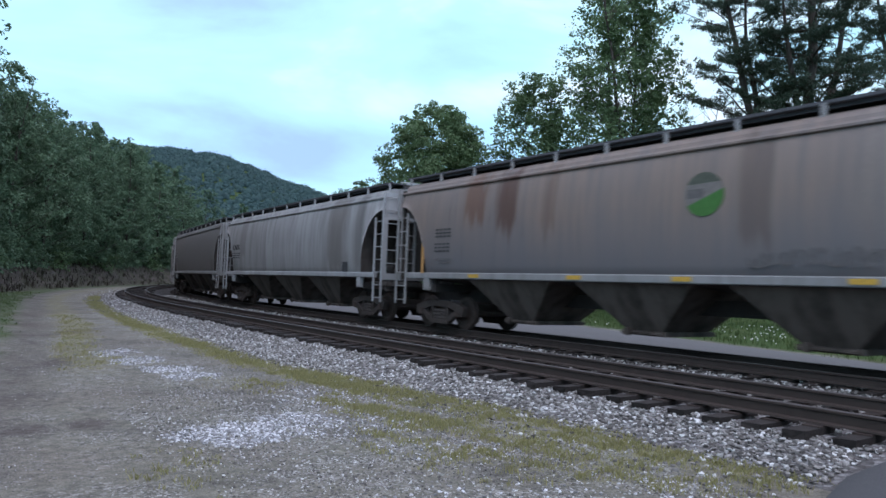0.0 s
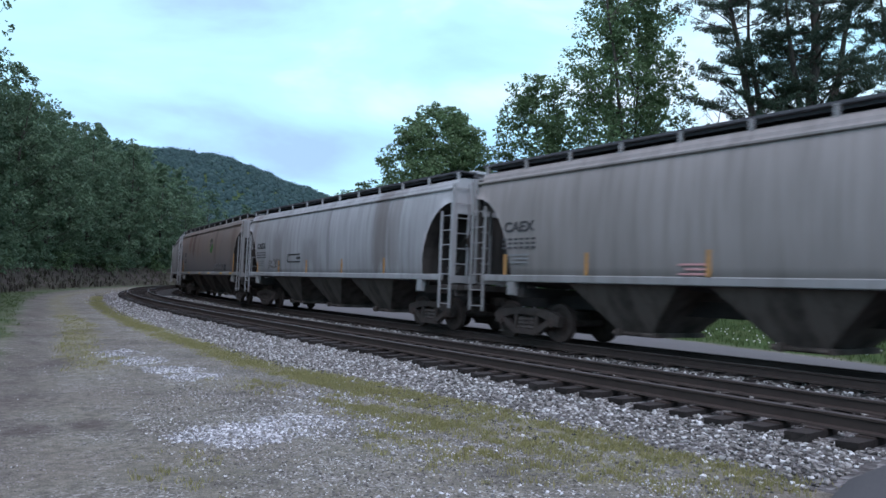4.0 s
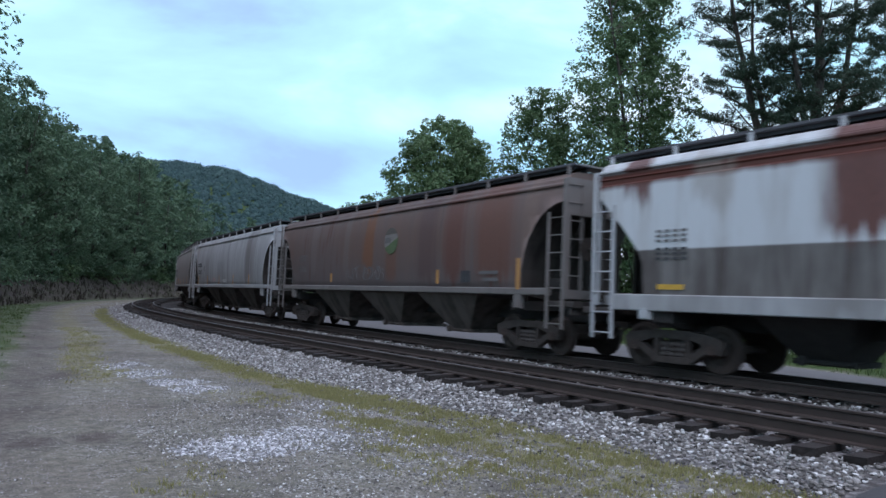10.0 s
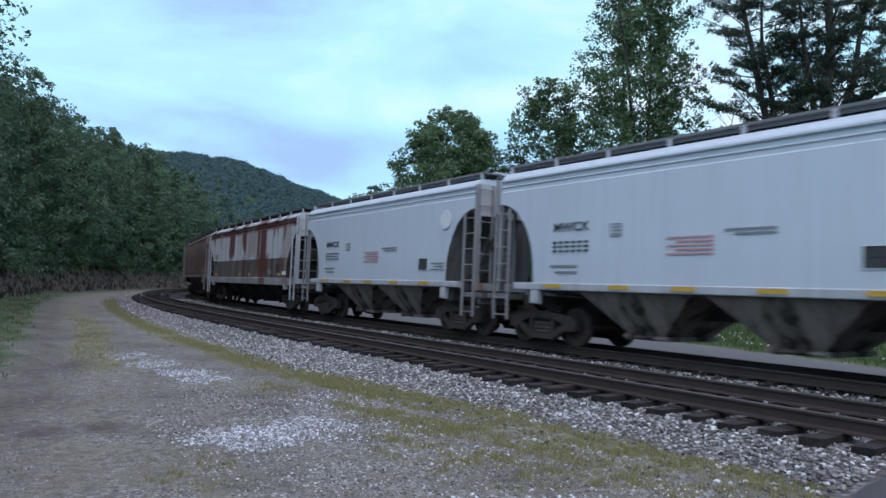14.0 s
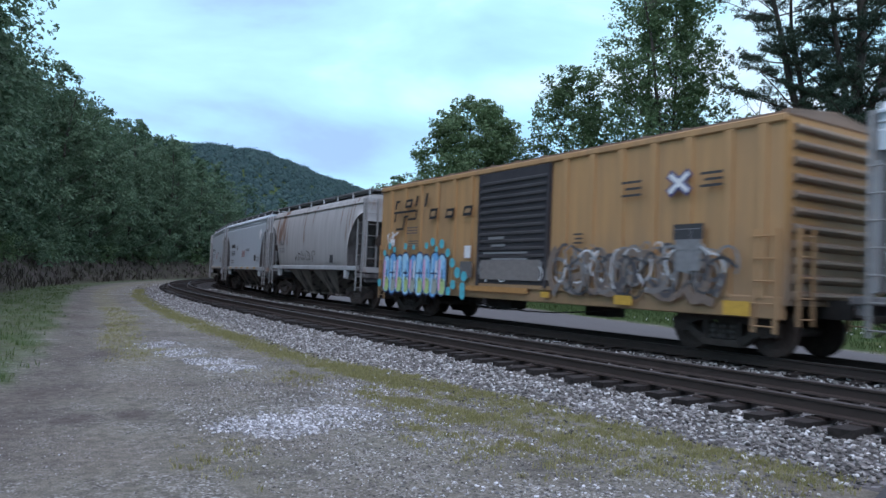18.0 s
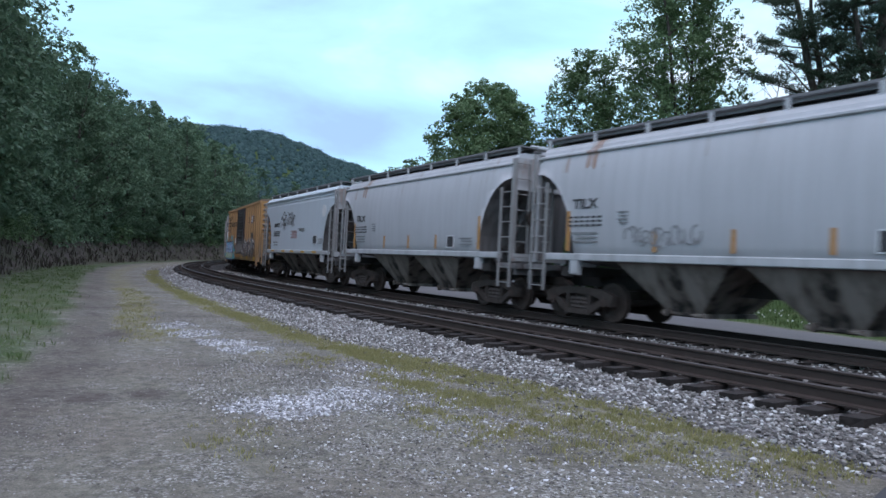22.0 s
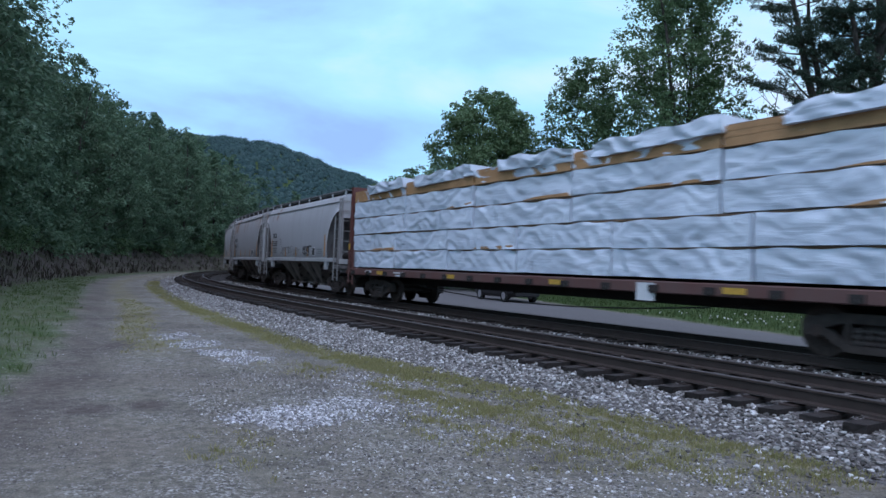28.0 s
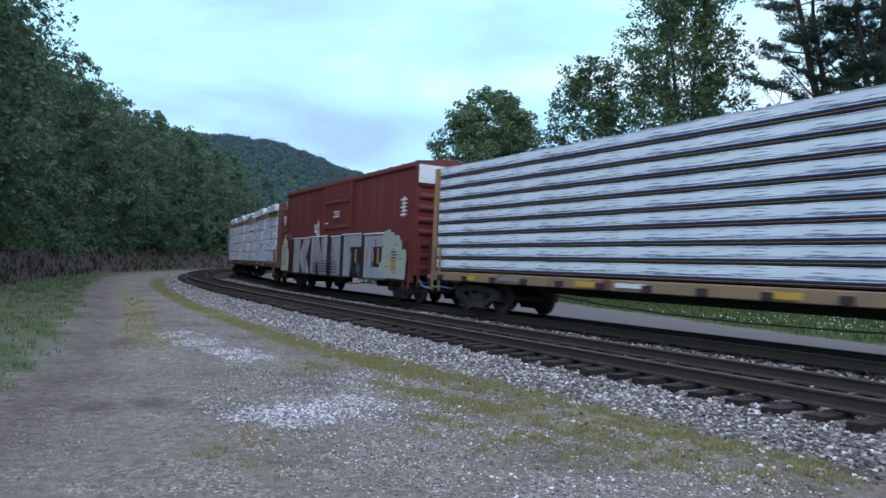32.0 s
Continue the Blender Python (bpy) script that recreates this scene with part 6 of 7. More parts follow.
R_, F_ = "round", "flat"
CAEX = [("text", 6.9, 2.62, "CAEX", 0.34, "mark_black"), ("digits", 6.9, 2.2, 6, 0.26, "mark_black"), ("lines", 6.9, 2.05, 3, 0.7, 0.04, 0.09, "mark_grey")]
YELLOWS = [("bar", x, 1.82, 0.10, 0.5, "mark_orange") for x in (7.4, 4.7, 1.7, -1.5, -4.6)]
for k in (-4, -3, -2, -1):
    join_train(hopper("sooty grey covered hopper wagon", length_of(k), ["grey_streaked", "soot_grey", "brown_grey", "soot_grey"][k], "grey_sill", [("text", 6.9, 2.62, "CAEX", 0.34, "mark_faint"), ("digits", 6.9, 2.2, 6, 0.26, "mark_faint")]), k, length_of(k) - 4.24)
join_train(hopper("streaked light grey covered hopper wagon", length_of(0), "grey_streaked", "light_sill", CAEX + [("panel", -5.6, 1.75, 0.42, 0.32, "mark_black")]), 0, length_of(0) - 4.24)
LOGO = [("emblem", -1.57, 3.06, 0.41, "mark_green", "mark_moss")]
join_train(hopper("brown grey rust-streaked covered hopper wagon with a round green emblem", length_of(1), "brown_grey", "grey_sill",
                  [("digits", 6.7, 2.55, 4, 0.24, "mark_black"), ("digits", 6.75, 2.15, 4, 0.24, "mark_black"), ("lines", 6.7, 1.95, 2, 0.7, 0.04, 0.1, "mark_faint"), ("bar", 7.7, 2.0, 0.12, 0.9, "mark_orange"), ("bar", -7.15, 2.02, 0.13, 0.95, "mark_orange")] + LOGO
                  + [("bar", x, 1.49, 0.42, 0.09, "mark_yellow") for x in (5.3, 1.7, -1.1, -4.35, -6.6)] + [("panel", -5.2, 1.8, 0.4, 0.3, "mark_black"), ("scrawl", -3.6, 1.86, 11, 2.3, 0.3, 0.05, "mark_faint")]), 1, length_of(1) - 4.24)
join_train(hopper("dusty white covered hopper wagon with a sprayed arrow", length_of(2), "dusty_white", "light_sill",
                  CAEX + YELLOWS + [("scrawl", 5.3, 1.95, 12, 1.3, 0.4, 0.04, "mark_faint"), ("bar", 3.0, 2.30, 1.3, 0.05, "mark_black"), ("bar", 3.0, 2.0, 1.3, 0.05, "mark_black"), ("bar", 3.65, 2.15, 0.05, 0.3, "mark_black"), ("bar", 2.5, 2.15, 0.4, 0.09, "mark_black")]), 2, length_of(2) - 4.24)
join_train(hopper("tan grey streaked covered hopper wagon", length_of(3), "tan_grey", "grey_sill", CAEX + YELLOWS + [("lines", 2.0, 1.8, 3, 0.7, 0.04, 0.09, "mark_red")]), 3, length_of(3) - 4.24)
join_train(hopper("dusty light grey covered hopper wagon", length_of(4), "dusty_white", "light_sill",
                  CAEX + YELLOWS + [("panel", 5.6, 2.5, 0.3, 0.3, "mark_grey"), ("lines", 4.2, 1.75, 3, 0.5, 0.03, 0.07, "mark_faint"), ("lines", 3.0, 1.9, 3, 0.7, 0.03, 0.08, "mark_red"), ("lines", 0.4, 1.8, 2, 0.8, 0.04, 0.1, "mark_white")]), 4, length_of(4) - 4.24)
join_train(hopper("rust brown covered hopper wagon with a faded green emblem", length_of(5), "rust_brown", "brown_sill",
                  [("digits", 6.7, 2.5, 4, 0.24, "mark_faint"), ("digits", 6.75, 2.1, 4, 0.24, "mark_faint"), ("emblem", -0.38, 3.0, 0.42, "mark_leaf", "mark_dim"), ("scrawl", 1.3, 2.0, 15, 2.6, 0.6, 0.05, "mark_faint"),
                   ("bar", 4.05, 1.85, 0.13, 0.32, "mark_orange"), ("bar", -3.1, 1.85, 0.13, 0.4, "mark_orange"), ("bar", -6.7, 2.0, 0.14, 0.95, "mark_orange"), ("panel", -4.48, 1.85, 0.42, 0.30, "mark_black"), ("lines", -5.5, 1.95, 2, 0.8, 0.09, 0.18, "mark_faint")], back=0.5), 5, length_of(5) - 4.24)
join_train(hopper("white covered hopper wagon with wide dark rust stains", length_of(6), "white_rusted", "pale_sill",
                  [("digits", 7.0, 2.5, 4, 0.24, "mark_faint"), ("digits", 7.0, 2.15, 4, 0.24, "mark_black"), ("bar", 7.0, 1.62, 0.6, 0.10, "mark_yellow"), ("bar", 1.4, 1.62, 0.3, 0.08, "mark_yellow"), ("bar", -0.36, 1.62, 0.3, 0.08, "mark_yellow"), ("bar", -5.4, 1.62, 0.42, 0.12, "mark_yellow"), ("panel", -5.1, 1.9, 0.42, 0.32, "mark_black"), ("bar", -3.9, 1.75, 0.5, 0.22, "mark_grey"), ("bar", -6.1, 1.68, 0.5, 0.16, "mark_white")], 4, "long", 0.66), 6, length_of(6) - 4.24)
MWCX = [("text", 4.1, 2.66, "MWCX", 0.28, "mark_black"), ("digits", 4.1, 2.18, 6, 0.25, "mark_black"), ("lines", 4.3, 1.86, 2, 0.85, 0.05, 0.14, "mark_grey"), ("frame", 2.75, 2.62, 0.3, 0.26, "mark_grey"), ("lines", 2.75, 2.68, 3, 0.2, 0.025, 0.07, "mark_grey"), ("lines", 0.9, 2.40, 5, 1.05, 0.035, 0.08, "mark_red"),
        ("lines", -0.35, 2.5, 2, 1.0, 0.04, 0.08, "mark_grey"), ("frame", -2.5, 1.96, 0.52, 0.36, "mark_white"), ("panel", -2.5, 1.96, 0.48, 0.32, "mark_black"), ("lines", -3.3, 1.98, 3, 0.7, 0.03, 0.09, "mark_grey"), ("disc", -3.68, 3.22, 0.27, "mark_white"), ("bar", -3.68, 3.22, 0.5, 0.025, "mark_grey")]
MWCX += [("bar", x, 1.40, 0.55, 0.09, "mark_yellow") for x in (4.6, 2.6, 1.0, -0.8, -2.6)]
for k in (7, 8):
    join_train(hopper("clean pale blue-white two-bay covered hopper wagon", length_of(k), "pale_blue_white", "pale_sill", MWCX, 2, F_, 0.8), k, length_of(k) - 3.5)
join_train(hopper("pale grey two-bay covered hopper wagon with orange rust runs", length_of(9), "stained_grey", "pale_sill", [("text", 4.4, 2.55, "TILX", 0.3, "mark_grey"), ("digits", 4.4, 2.2, 6, 0.2, "mark_grey"), ("panel", -2.3, 1.85, 0.34, 0.3, "mark_black"), ("scrawl", 1.0, 2.0, 19, 2.6, 0.5, 0.04, "mark_faint")], 2, R_, 0.5), 9, length_of(9) - 3.5)

yellow, bl = boxcar("yellow boxcar with a black door and graffiti", length_of(10), "boxcar_yellow", "door_black", 4.30, 0.72, [6.9, 5.9, 4.9, 3.9, 2.9, 2.0, -2.0, -2.9, -3.8, -4.7, -5.6, -6.5, -7.2], 0.0, 3.0, 14)
BLUES = []
rnd = random.Random(9)
for i in range(9):
    x, hh, lean = 6.85 - i * 0.45, round(1.2 + 0.14 * (i % 2), 2), round(rnd.uniform(-0.07, 0.07), 2)
    BLUES += [("bubble", x, 1.32, 0.50, round(hh + 0.10, 2), lean, "mark_dark_blue"), ("bubble", x, 1.32, 0.42, hh, lean, ["mark_sky", "mark_blue", "mark_sky"][i % 3]),
              ("bubble", round(x - 0.02, 2), 0.98, 0.36, 0.50, lean, ["mark_lime", "mark_mint", "mark_lime"][i % 3]),
              ("bubble", round(x + 0.13, 2), 1.32, 0.11, round(hh - 0.25, 2), lean, "mark_pink" if i % 2 == 0 else "mark_sky"),
              ("bubble", round(x - 0.12, 2), 1.48, 0.10, 0.55, lean, "mark_white" if i % 3 == 1 else "mark_blue"), ("bar", round(x - 0.03, 2), 1.3, 0.05, 0.36, "mark_dark_blue")]
    if i % 2:
        BLUES.append(("bar", round(x, 2), 1.36, 0.34, 0.05, "mark_dark_blue"))
for x, z, d in [(7.0, 2.02, 0.2), (6.65, 2.25, 0.2), (6.3, 2.12, 0.18), (5.55, 2.22, 0.2), (5.0, 2.18, 0.16), (4.2, 2.22, 0.2), (3.85, 2.32, 0.24), (3.6, 2.1, 0.16), (3.3, 2.25, 0.26), (2.95, 1.98, 0.24), (2.68, 1.68, 0.26), (2.4, 1.4, 0.3), (2.6, 1.05, 0.26), (2.05, 1.3, 0.28), (2.1, 0.98, 0.28), (2.85, 0.85, 0.24), (2.1, 0.78, 0.26), (7.3, 1.0, 0.24)]:
    BLUES.append(("bubble", x, z, d, d + 0.02, 0.0, "mark_cyan"))
for what in [("slant", 6.35, 3.62, 0.09, 0.28, 0), ("slant", 6.2, 3.72, 0.2, 0.08, 0), ("slant", 5.5, 3.62, 0.42, 0.27, 0.08), ("slant", 4.98, 3.66, 0.10, 0.34, 0), ("slant", 4.38, 3.66, 0.11, 0.42, 0),
             ("slant", 3.92, 3.2, 0.42, 0.32, 0.08), ("slant", 2.98, 3.16, 0.42, 0.28, 0.09), ("slant", 2.02, 3.18, 0.42, 0.28, 0.11), ("slant", 5.75, 3.36, 1.45, 0.07, 0), ("slant", 5.25, 3.10, 0.55, 0.07, 0), ("slant", 4.98, 3.24, 0.07, 0.28, 0),
             ("slant", 6.38, 3.2, 0.07, 0.3, 0), ("slant", 5.62, 3.2, 0.26, 0.06, 0), ("slant", 5.78, 3.02, 0.07, 0.42, 0), ("slant", 6.05, 2.80, 0.5, 0.07, 0), ("digits", 5.2, 2.62, 4, 0.22, "mark_faint"),
             ("digits", 5.1, 2.2, 4, 0.2, "mark_faint"), ("bar", 1.95, 2.0, 0.3, 0.35, "mark_white"), ("bar", 2.0, 1.5, 0.6, 0.45, "mark_faint"), ("scrawl", 6.5, 2.5, 29, 0.5, 0.4, 0.05, "mark_white"),
             ("scrawl", 0.0, 1.5, 25, 2.6, 0.5, 0.05, "mark_grey"), ("lines", 0.2, 1.95, 2, 1.9, 0.05, 0.16, "mark_grey"), ("scrawl", -0.1, 1.4, 35, 2.4, 0.4, 0.03, "mark_white"), ("bar", 0.0, 1.5, 2.5, 0.52, "mark_stone"), ("bubble", 0.7, 1.52, 0.4, 0.5, 0.2, "spray_black"), ("bubble", -0.1, 1.55, 0.3, 0.46, -0.3, "mark_smoke"), ("bubble", -0.8, 1.45, 0.42, 0.44, 0.2, "spray_black"), ("bar", 0.6, 2.35, 0.7, 0.07, "mark_grey"), ("bar", 0.5, 2.15, 0.6, 0.06, "mark_grey"),
             ("scrawl", -4.2, 1.5, 26, 4.9, 1.15, 0.16, "mark_clay"), ("scrawl", -4.2, 1.55, 27, 4.8, 1.1, 0.09, "mark_smoke"), ("scrawl", -4.1, 1.45, 37, 4.7, 1.0, 0.10, "mark_stone"), ("scrawl", -4.3, 1.75, 28, 4.8, 0.7, 0.04, "mark_grey"), ("scrawl", -4.2, 1.6, 58, 4.6, 0.9, 0.03, "mark_white"), ("panel", -5.7, 1.95, 0.6, 0.8, "mark_grey"), ("bar", -5.7, 2.3, 0.7, 0.3, "mark_black"), ("scrawl", -4.4, 1.4, 33, 4.6, 0.9, 0.05, "mark_black"),
             ("lines", -4.2, 3.4, 3, 0.55, 0.05, 0.14, "mark_black"), ("lines", -6.2, 3.4, 3, 0.5, 0.05, 0.12, "mark_black"), ("lines", -2.6, 2.35, 3, 0.3, 0.04, 0.1, "mark_black"),
             ("bar", -6.8, 0.88, 0.55, 0.26, "mark_yellow"), ("bar", -4.05, 0.90, 0.5, 0.2, "mark_yellow"), ("bar", -1.5, 0.92, 0.3, 0.14, "mark_yellow"), ("bar", 0.8, 0.98, 3.2, 0.14, "mark_orange")] + BLUES:
    put_mark(yellow, [(1.585, 0), (1.585, 5)], what)
for size, wide, out, tint in ((0.66, 0.19, 1.606, "mark_navy"), (0.58, 0.10, 1.616, "mark_white")):
    for a in (38, -38):
        part("cross_mark", shape(("cross", a, wide), lambda: Geo().box(0, 0, 0, size, 0.008, wide, 0, Matrix.Rotation(radians(a), 3, "Y")).mesh("cross_mark")), tint, yellow, at=pose(-5.45, out + 0.002 * (a > 0), 3.27))
join_train(yellow, 10, length_of(10) - 4.9)

join_train(hopper("pale blue-white covered hopper wagon with black graffiti", length_of(11), "pale_blue_white", "pale_sill", MWCX + [("scrawl", 2.1, 3.0, 31, 2.6, 0.75, 0.05, "mark_black"), ("scrawl", 2.0, 2.9, 32, 2.3, 0.5, 0.04, "mark_grey")], 2, F_, 0.8), 11, length_of(11) - 3.5)
TILX = [("text", 4.45, 2.62, "TILX", 0.32, "mark_black"), ("digits", 4.45, 2.2, 6, 0.24, "mark_black"), ("lines", 4.45, 2.05, 3, 0.8, 0.04, 0.1, "mark_grey"), ("lines", 3.25, 2.5, 4, 0.3, 0.03, 0.08, "mark_grey"), ("frame", -2.3, 1.85, 0.40, 0.36, "mark_white"), ("panel", -2.3, 1.85, 0.34, 0.30, "mark_black"), ("lines", -3.2, 1.95, 3, 0.7, 0.03, 0.09, "mark_grey")]
TILX += [("bar", x, 1.85, 0.10, 0.45, "mark_orange") for x in (2.35, 0.47, -1.4)] + [("bar", x, 2.1, 0.12, 0.95, "mark_orange") for x in (5.0, -3.9)]
GRAF15 = [("scrawl", -1.25, 1.95, 61, 1.2, 0.55, 0.06, "mark_black"), ("scrawl", -1.2, 1.9, 62, 1.0, 0.45, 0.05, "mark_faint"), ("scrawl", 0.4, 1.9, 63, 0.9, 0.35, 0.03, "mark_grey")]
for k in (12, 13, 14, 15):
    more = [("scrawl", 2.2, 1.95, 40 + k, 2.0, 0.4, 0.04, "mark_grey")] if k in (13, 15) else []
    if k == 15:
        more += GRAF15
    join_train(hopper("pale warm grey two-bay covered hopper wagon" + (" with orange rust" if k == 14 else ""), length_of(k), "warm_white_rusty" if k == 14 else "warm_white", "pale_sill", TILX + more, 2, R_, 0.5), k, length_of(k) - 3.5)

lumber_car, half = centerbeam("red-brown centerbeam flatcar loaded with white-wrapped lumber", length_of(16), "beam_red", 0.93, 1.18)
rnd = random.Random(77)
for s in (1, -1):
    z = 1.22
    for tier in range(5):
        # the two lower tiers are six shorter bundles, the others five
        many, h = (6 if tier < 2 else 5), (0.64 if tier < 4 else 0.42)
        w = (2 * half - 0.7) / many
        for i in range(many):
            x = half - 0.35 - (i + 0.5) * w
            part("wrapped_pack", wrinkled_box(rnd.randrange(9999), w - 0.08, 1.2, h - 0.05, 0.036, 64, 10), "wrap_white", lumber_car, "lumber bundle in crumpled white wrap", pose(x, s * 0.84 + rnd.uniform(-0.02, 0.03), z + h / 2 + rnd.uniform(-0.012, 0.012), 0, rnd.uniform(-0.35, 0.35)))
            part("batten", shape(("batten", many), lambda: Geo().box(0, 0, 0, w - 0.06, 1.16, 0.045).mesh("batten")), "dark_batten", lumber_car, at=pose(x, s * 0.83, z + h - 0.006))
            if tier in (1, 2, 3) and rnd.random() < 0.45:
                ln, rise = rnd.uniform(1.2, 2.6), rnd.uniform(0.06, 0.13)
                wedge = Geo().prism([(-ln / 2, 0), (ln / 2, 0), (ln / 2 - 0.5, rise * 0.7), (-ln / 2 + 0.1, rise)], -0.615, 0.615)
                part("bare_edge", wedge.mesh("bare_edge"), "lumber", lumber_car, "bare yellow lumber below the wrap", pose(x - (w - ln) / 2 + 0.06, s * 0.858, z + 0.02))
            if tier == 4:
                part("bare_lumber", Geo().box(0, 0, 0, w - 0.08, 1.25, h - 0.02).box(0, 0, 0.1, w - 0.08, 1.262, 0.012).box(0, 0, -0.02, w - 0.08, 1.262, 0.012).mesh("bare_lumber"), "lumber", lumber_car, "bare yellow lumber where the wrap is torn", pose(x, s * 0.86, z + h / 2 - 0.01))
                ln = w * rnd.uniform(0.66, 0.82)
                part("torn_wrap", wrinkled_box(rnd.randrange(9999), ln, 1.44, 0.34, 0.085, 40, 7), "wrap_white", lumber_car, "loose torn white plastic wrap", pose(x - (w - ln) * rnd.uniform(0.3, 0.6), s * 0.83, z + h - 0.02, 0, rnd.uniform(-2.5, 2.5)))
        z += h
    for e in (1, -1):
        part("reflector", shape("bulk_bar", lambda: Geo().box(0, 0, 0, 0.13, 0.012, 0.85).mesh("reflector")), "mark_yellow", lumber_car, "faded yellow stripe", pose(e * (half - 0.10), s * 1.512, 1.72))
for what in [("bar", x, 1.05, 0.5, 0.12, "mark_yellow") for x in (8.5, 3.6, -1.4, -6.5)] + [("lines", 7.0, 1.08, 2, 0.8, 0.05, 0.1, "mark_white"), ("lines", 9.5, 1.08, 1, 0.5, 0.08, 0.1, "mark_white"), ("panel", -4.33, 0.95, 0.5, 0.36, "mark_white")]:
    put_mark(lumber_car, [(1.50, 0), (1.50, 5)], (what[0], what[1] - 0.35) + what[2:])
join_train(lumber_car, 16, length_of(16) - 5.3)

red, bl = boxcar("dark red high boxcar with white and grey block graffiti", length_of(17), "boxcar_red", "boxcar_red", 4.78, 0.72, [], -0.2, 3.3, 3, True)
paint("graffiti_silver", (0.43, 0.44, 0.48), grime=0.4, low=0.25)


def block_letter(ch, w, h):
    """A fat sprayed capital, drawn on the side seen from the lane (its left is +x)."""
    t, g = 0.40 * w, Geo()
    bars = {"K": [(0, 0, t, 1)], "N": [(0, 0, 0.34 * w, 1), (0.66 * w, 0, w, 1)], "I": [(0, 0, w, 1)],
            "F": [(0, 0, t, 1), (t, 0.72, w, 1), (t, 0.34, 0.86 * w, 0.58)], "E": [(0, 0, t, 1), (t, 0.74, w, 1), (t, 0.38, 0.9 * w, 0.62), (t, 0, w, 0.26)]}[ch]
    for x0, z0, x1, z1 in bars:
        c = 0.04
        g.prism([(w / 2 - x0, z0 * h + c), (w / 2 - x0 - c, z0 * h), (w / 2 - x1 + c, z0 * h), (w / 2 - x1, z0 * h + c), (w / 2 - x1, z1 * h - c), (w / 2 - x1 + c, z1 * h), (w / 2 - x0 - c, z1 * h), (w / 2 - x0, z1 * h - c)], -0.004, 0.004)
    if ch == "K":
        g.prism([(w / 2 - t * 0.9, 0.5 * h), (w / 2 - 0.62 * w, h), (-w / 2, h), (-w / 2 + 0.2 * w, 0.5 * h)], -0.0035, 0.0045)
        g.prism([(w / 2 - t * 0.9, 0.5 * h), (-w / 2 + 0.24 * w, 0.5 * h), (-w / 2, 0), (w / 2 - 0.6 * w, 0)], -0.003, 0.005)
    if ch == "N":
        g.prism([(w / 2 - 0.1 * w, h), (w / 2 - 0.45 * w, h), (-w / 2 + 0.1 * w, 0), (-w / 2 + 0.45 * w, 0)], -0.0035, 0.0045)
    return g.mesh("graffiti_letter")


for i, (ch, x, w) in enumerate([("K", 4.25, 2.5), ("N", 1.75, 2.1), ("I", -0.42, 1.05), ("F", -2.3, 1.85), ("E", -4.62, 2.05)]):
    h = 1.58 + 0.05 * (i % 2)
    part("graffiti_shade", block_letter(ch, w, h + 0.1), "spray_black", red, "black sprayed shade of the letter", pose(x + 0.5, 1.596, 0.72))
    part("graffiti_outline", block_letter(ch, w + 0.1, h + 0.1), "mark_smoke", red, at=pose(x, 1.606, 0.73))
    part("graffiti_letter", block_letter(ch, w, h), "graffiti_silver", red, "silver block letter with a dark outline", pose(x, 1.616, 0.78))
    part("graffiti_fill", shape(("gfill", w), lambda: Geo().box(0, 0, 0, w + 0.5, 0.010, 1.1).mesh("graffiti_fill")), "spray_black", red, at=pose(x + 0.1, 1.588, 1.42))
    for j in range(5):
        rr = random.Random(i * 9 + j)
        part("paint_run", shape(("run", j), lambda: Geo().box(0, 0, 0, 0.03 + 0.02 * j, 0.008, 0.25 + 0.12 * j).mesh("paint_run")), "mark_grey" if j % 2 else "mark_faint", red, at=pose(x + rr.uniform(-0.45, 0.45) * w, 1.624, rr.uniform(1.05, 2.0)))
hose = [(0.35, 1.15, 0.86), (0.12, 1.1, 0.62), (-0.15, 1.0, 0.58), (-0.45, 0.8, 0.66), (-0.75, 0.5, 0.60), (-1.1, 0.35, 0.66)]
hv, hf, hi = [], [], []
tube(hv, hf, hi, hose, [0.03] * 6, 7)
part("air_hose", mesh_of("air_hose", hv, hf, [], None, False), "hose_blue", red, "light blue air hose at the coupling", pose(-7.75, 0, 0))
MINT = [("bar", x, 0.82 + h / 2, 0.36, h, "mark_mint") for x, h in ((-5.5, 1.35), (-5.82, 1.72), (-6.15, 1.62), (-6.48, 1.5), (-6.8, 1.32), (-7.1, 1.02), (6.45, 1.1), (6.75, 1.5), (7.05, 1.6), (7.3, 1.3))]
MINT += [("bubble", -5.72, 2.2, 0.5, 0.6, 0.5, "mark_mint"), ("bubble", -6.5, 2.0, 0.6, 0.7, -0.3, "mark_mint"), ("bubble", -7.15, 1.3, 0.36, 1.0, -0.1, "mark_mint"), ("bubble", -5.35, 1.1, 0.4, 0.6, 0.2, "mark_mint"), ("bubble", 6.95, 2.1, 0.5, 0.8, 0.0, "mark_mint"), ("lines", 7.0, 2.0, 6, 0.3, 0.07, 0.16, "mark_faint"), ("bar", 7.0, 1.2, 0.3, 0.2, "mark_orange")]
rnd = random.Random(3)
MINT += [("bar", -5.4 - 1.7 * rnd.random(), 0.95 + 1.2 * rnd.random(), 0.16, 0.04, "mark_faint") for _ in range(12)]
WHITES = [("bar", 4.3, 2.42, 2.7, 0.05, "mark_white"), ("bar", 1.8, 2.46, 2.3, 0.05, "mark_white"), ("bar", -0.4, 2.42, 1.2, 0.05, "mark_white"), ("bar", -2.2, 2.47, 2.1, 0.05, "mark_white"), ("bar", -4.6, 2.44, 2.2, 0.05, "mark_white")]
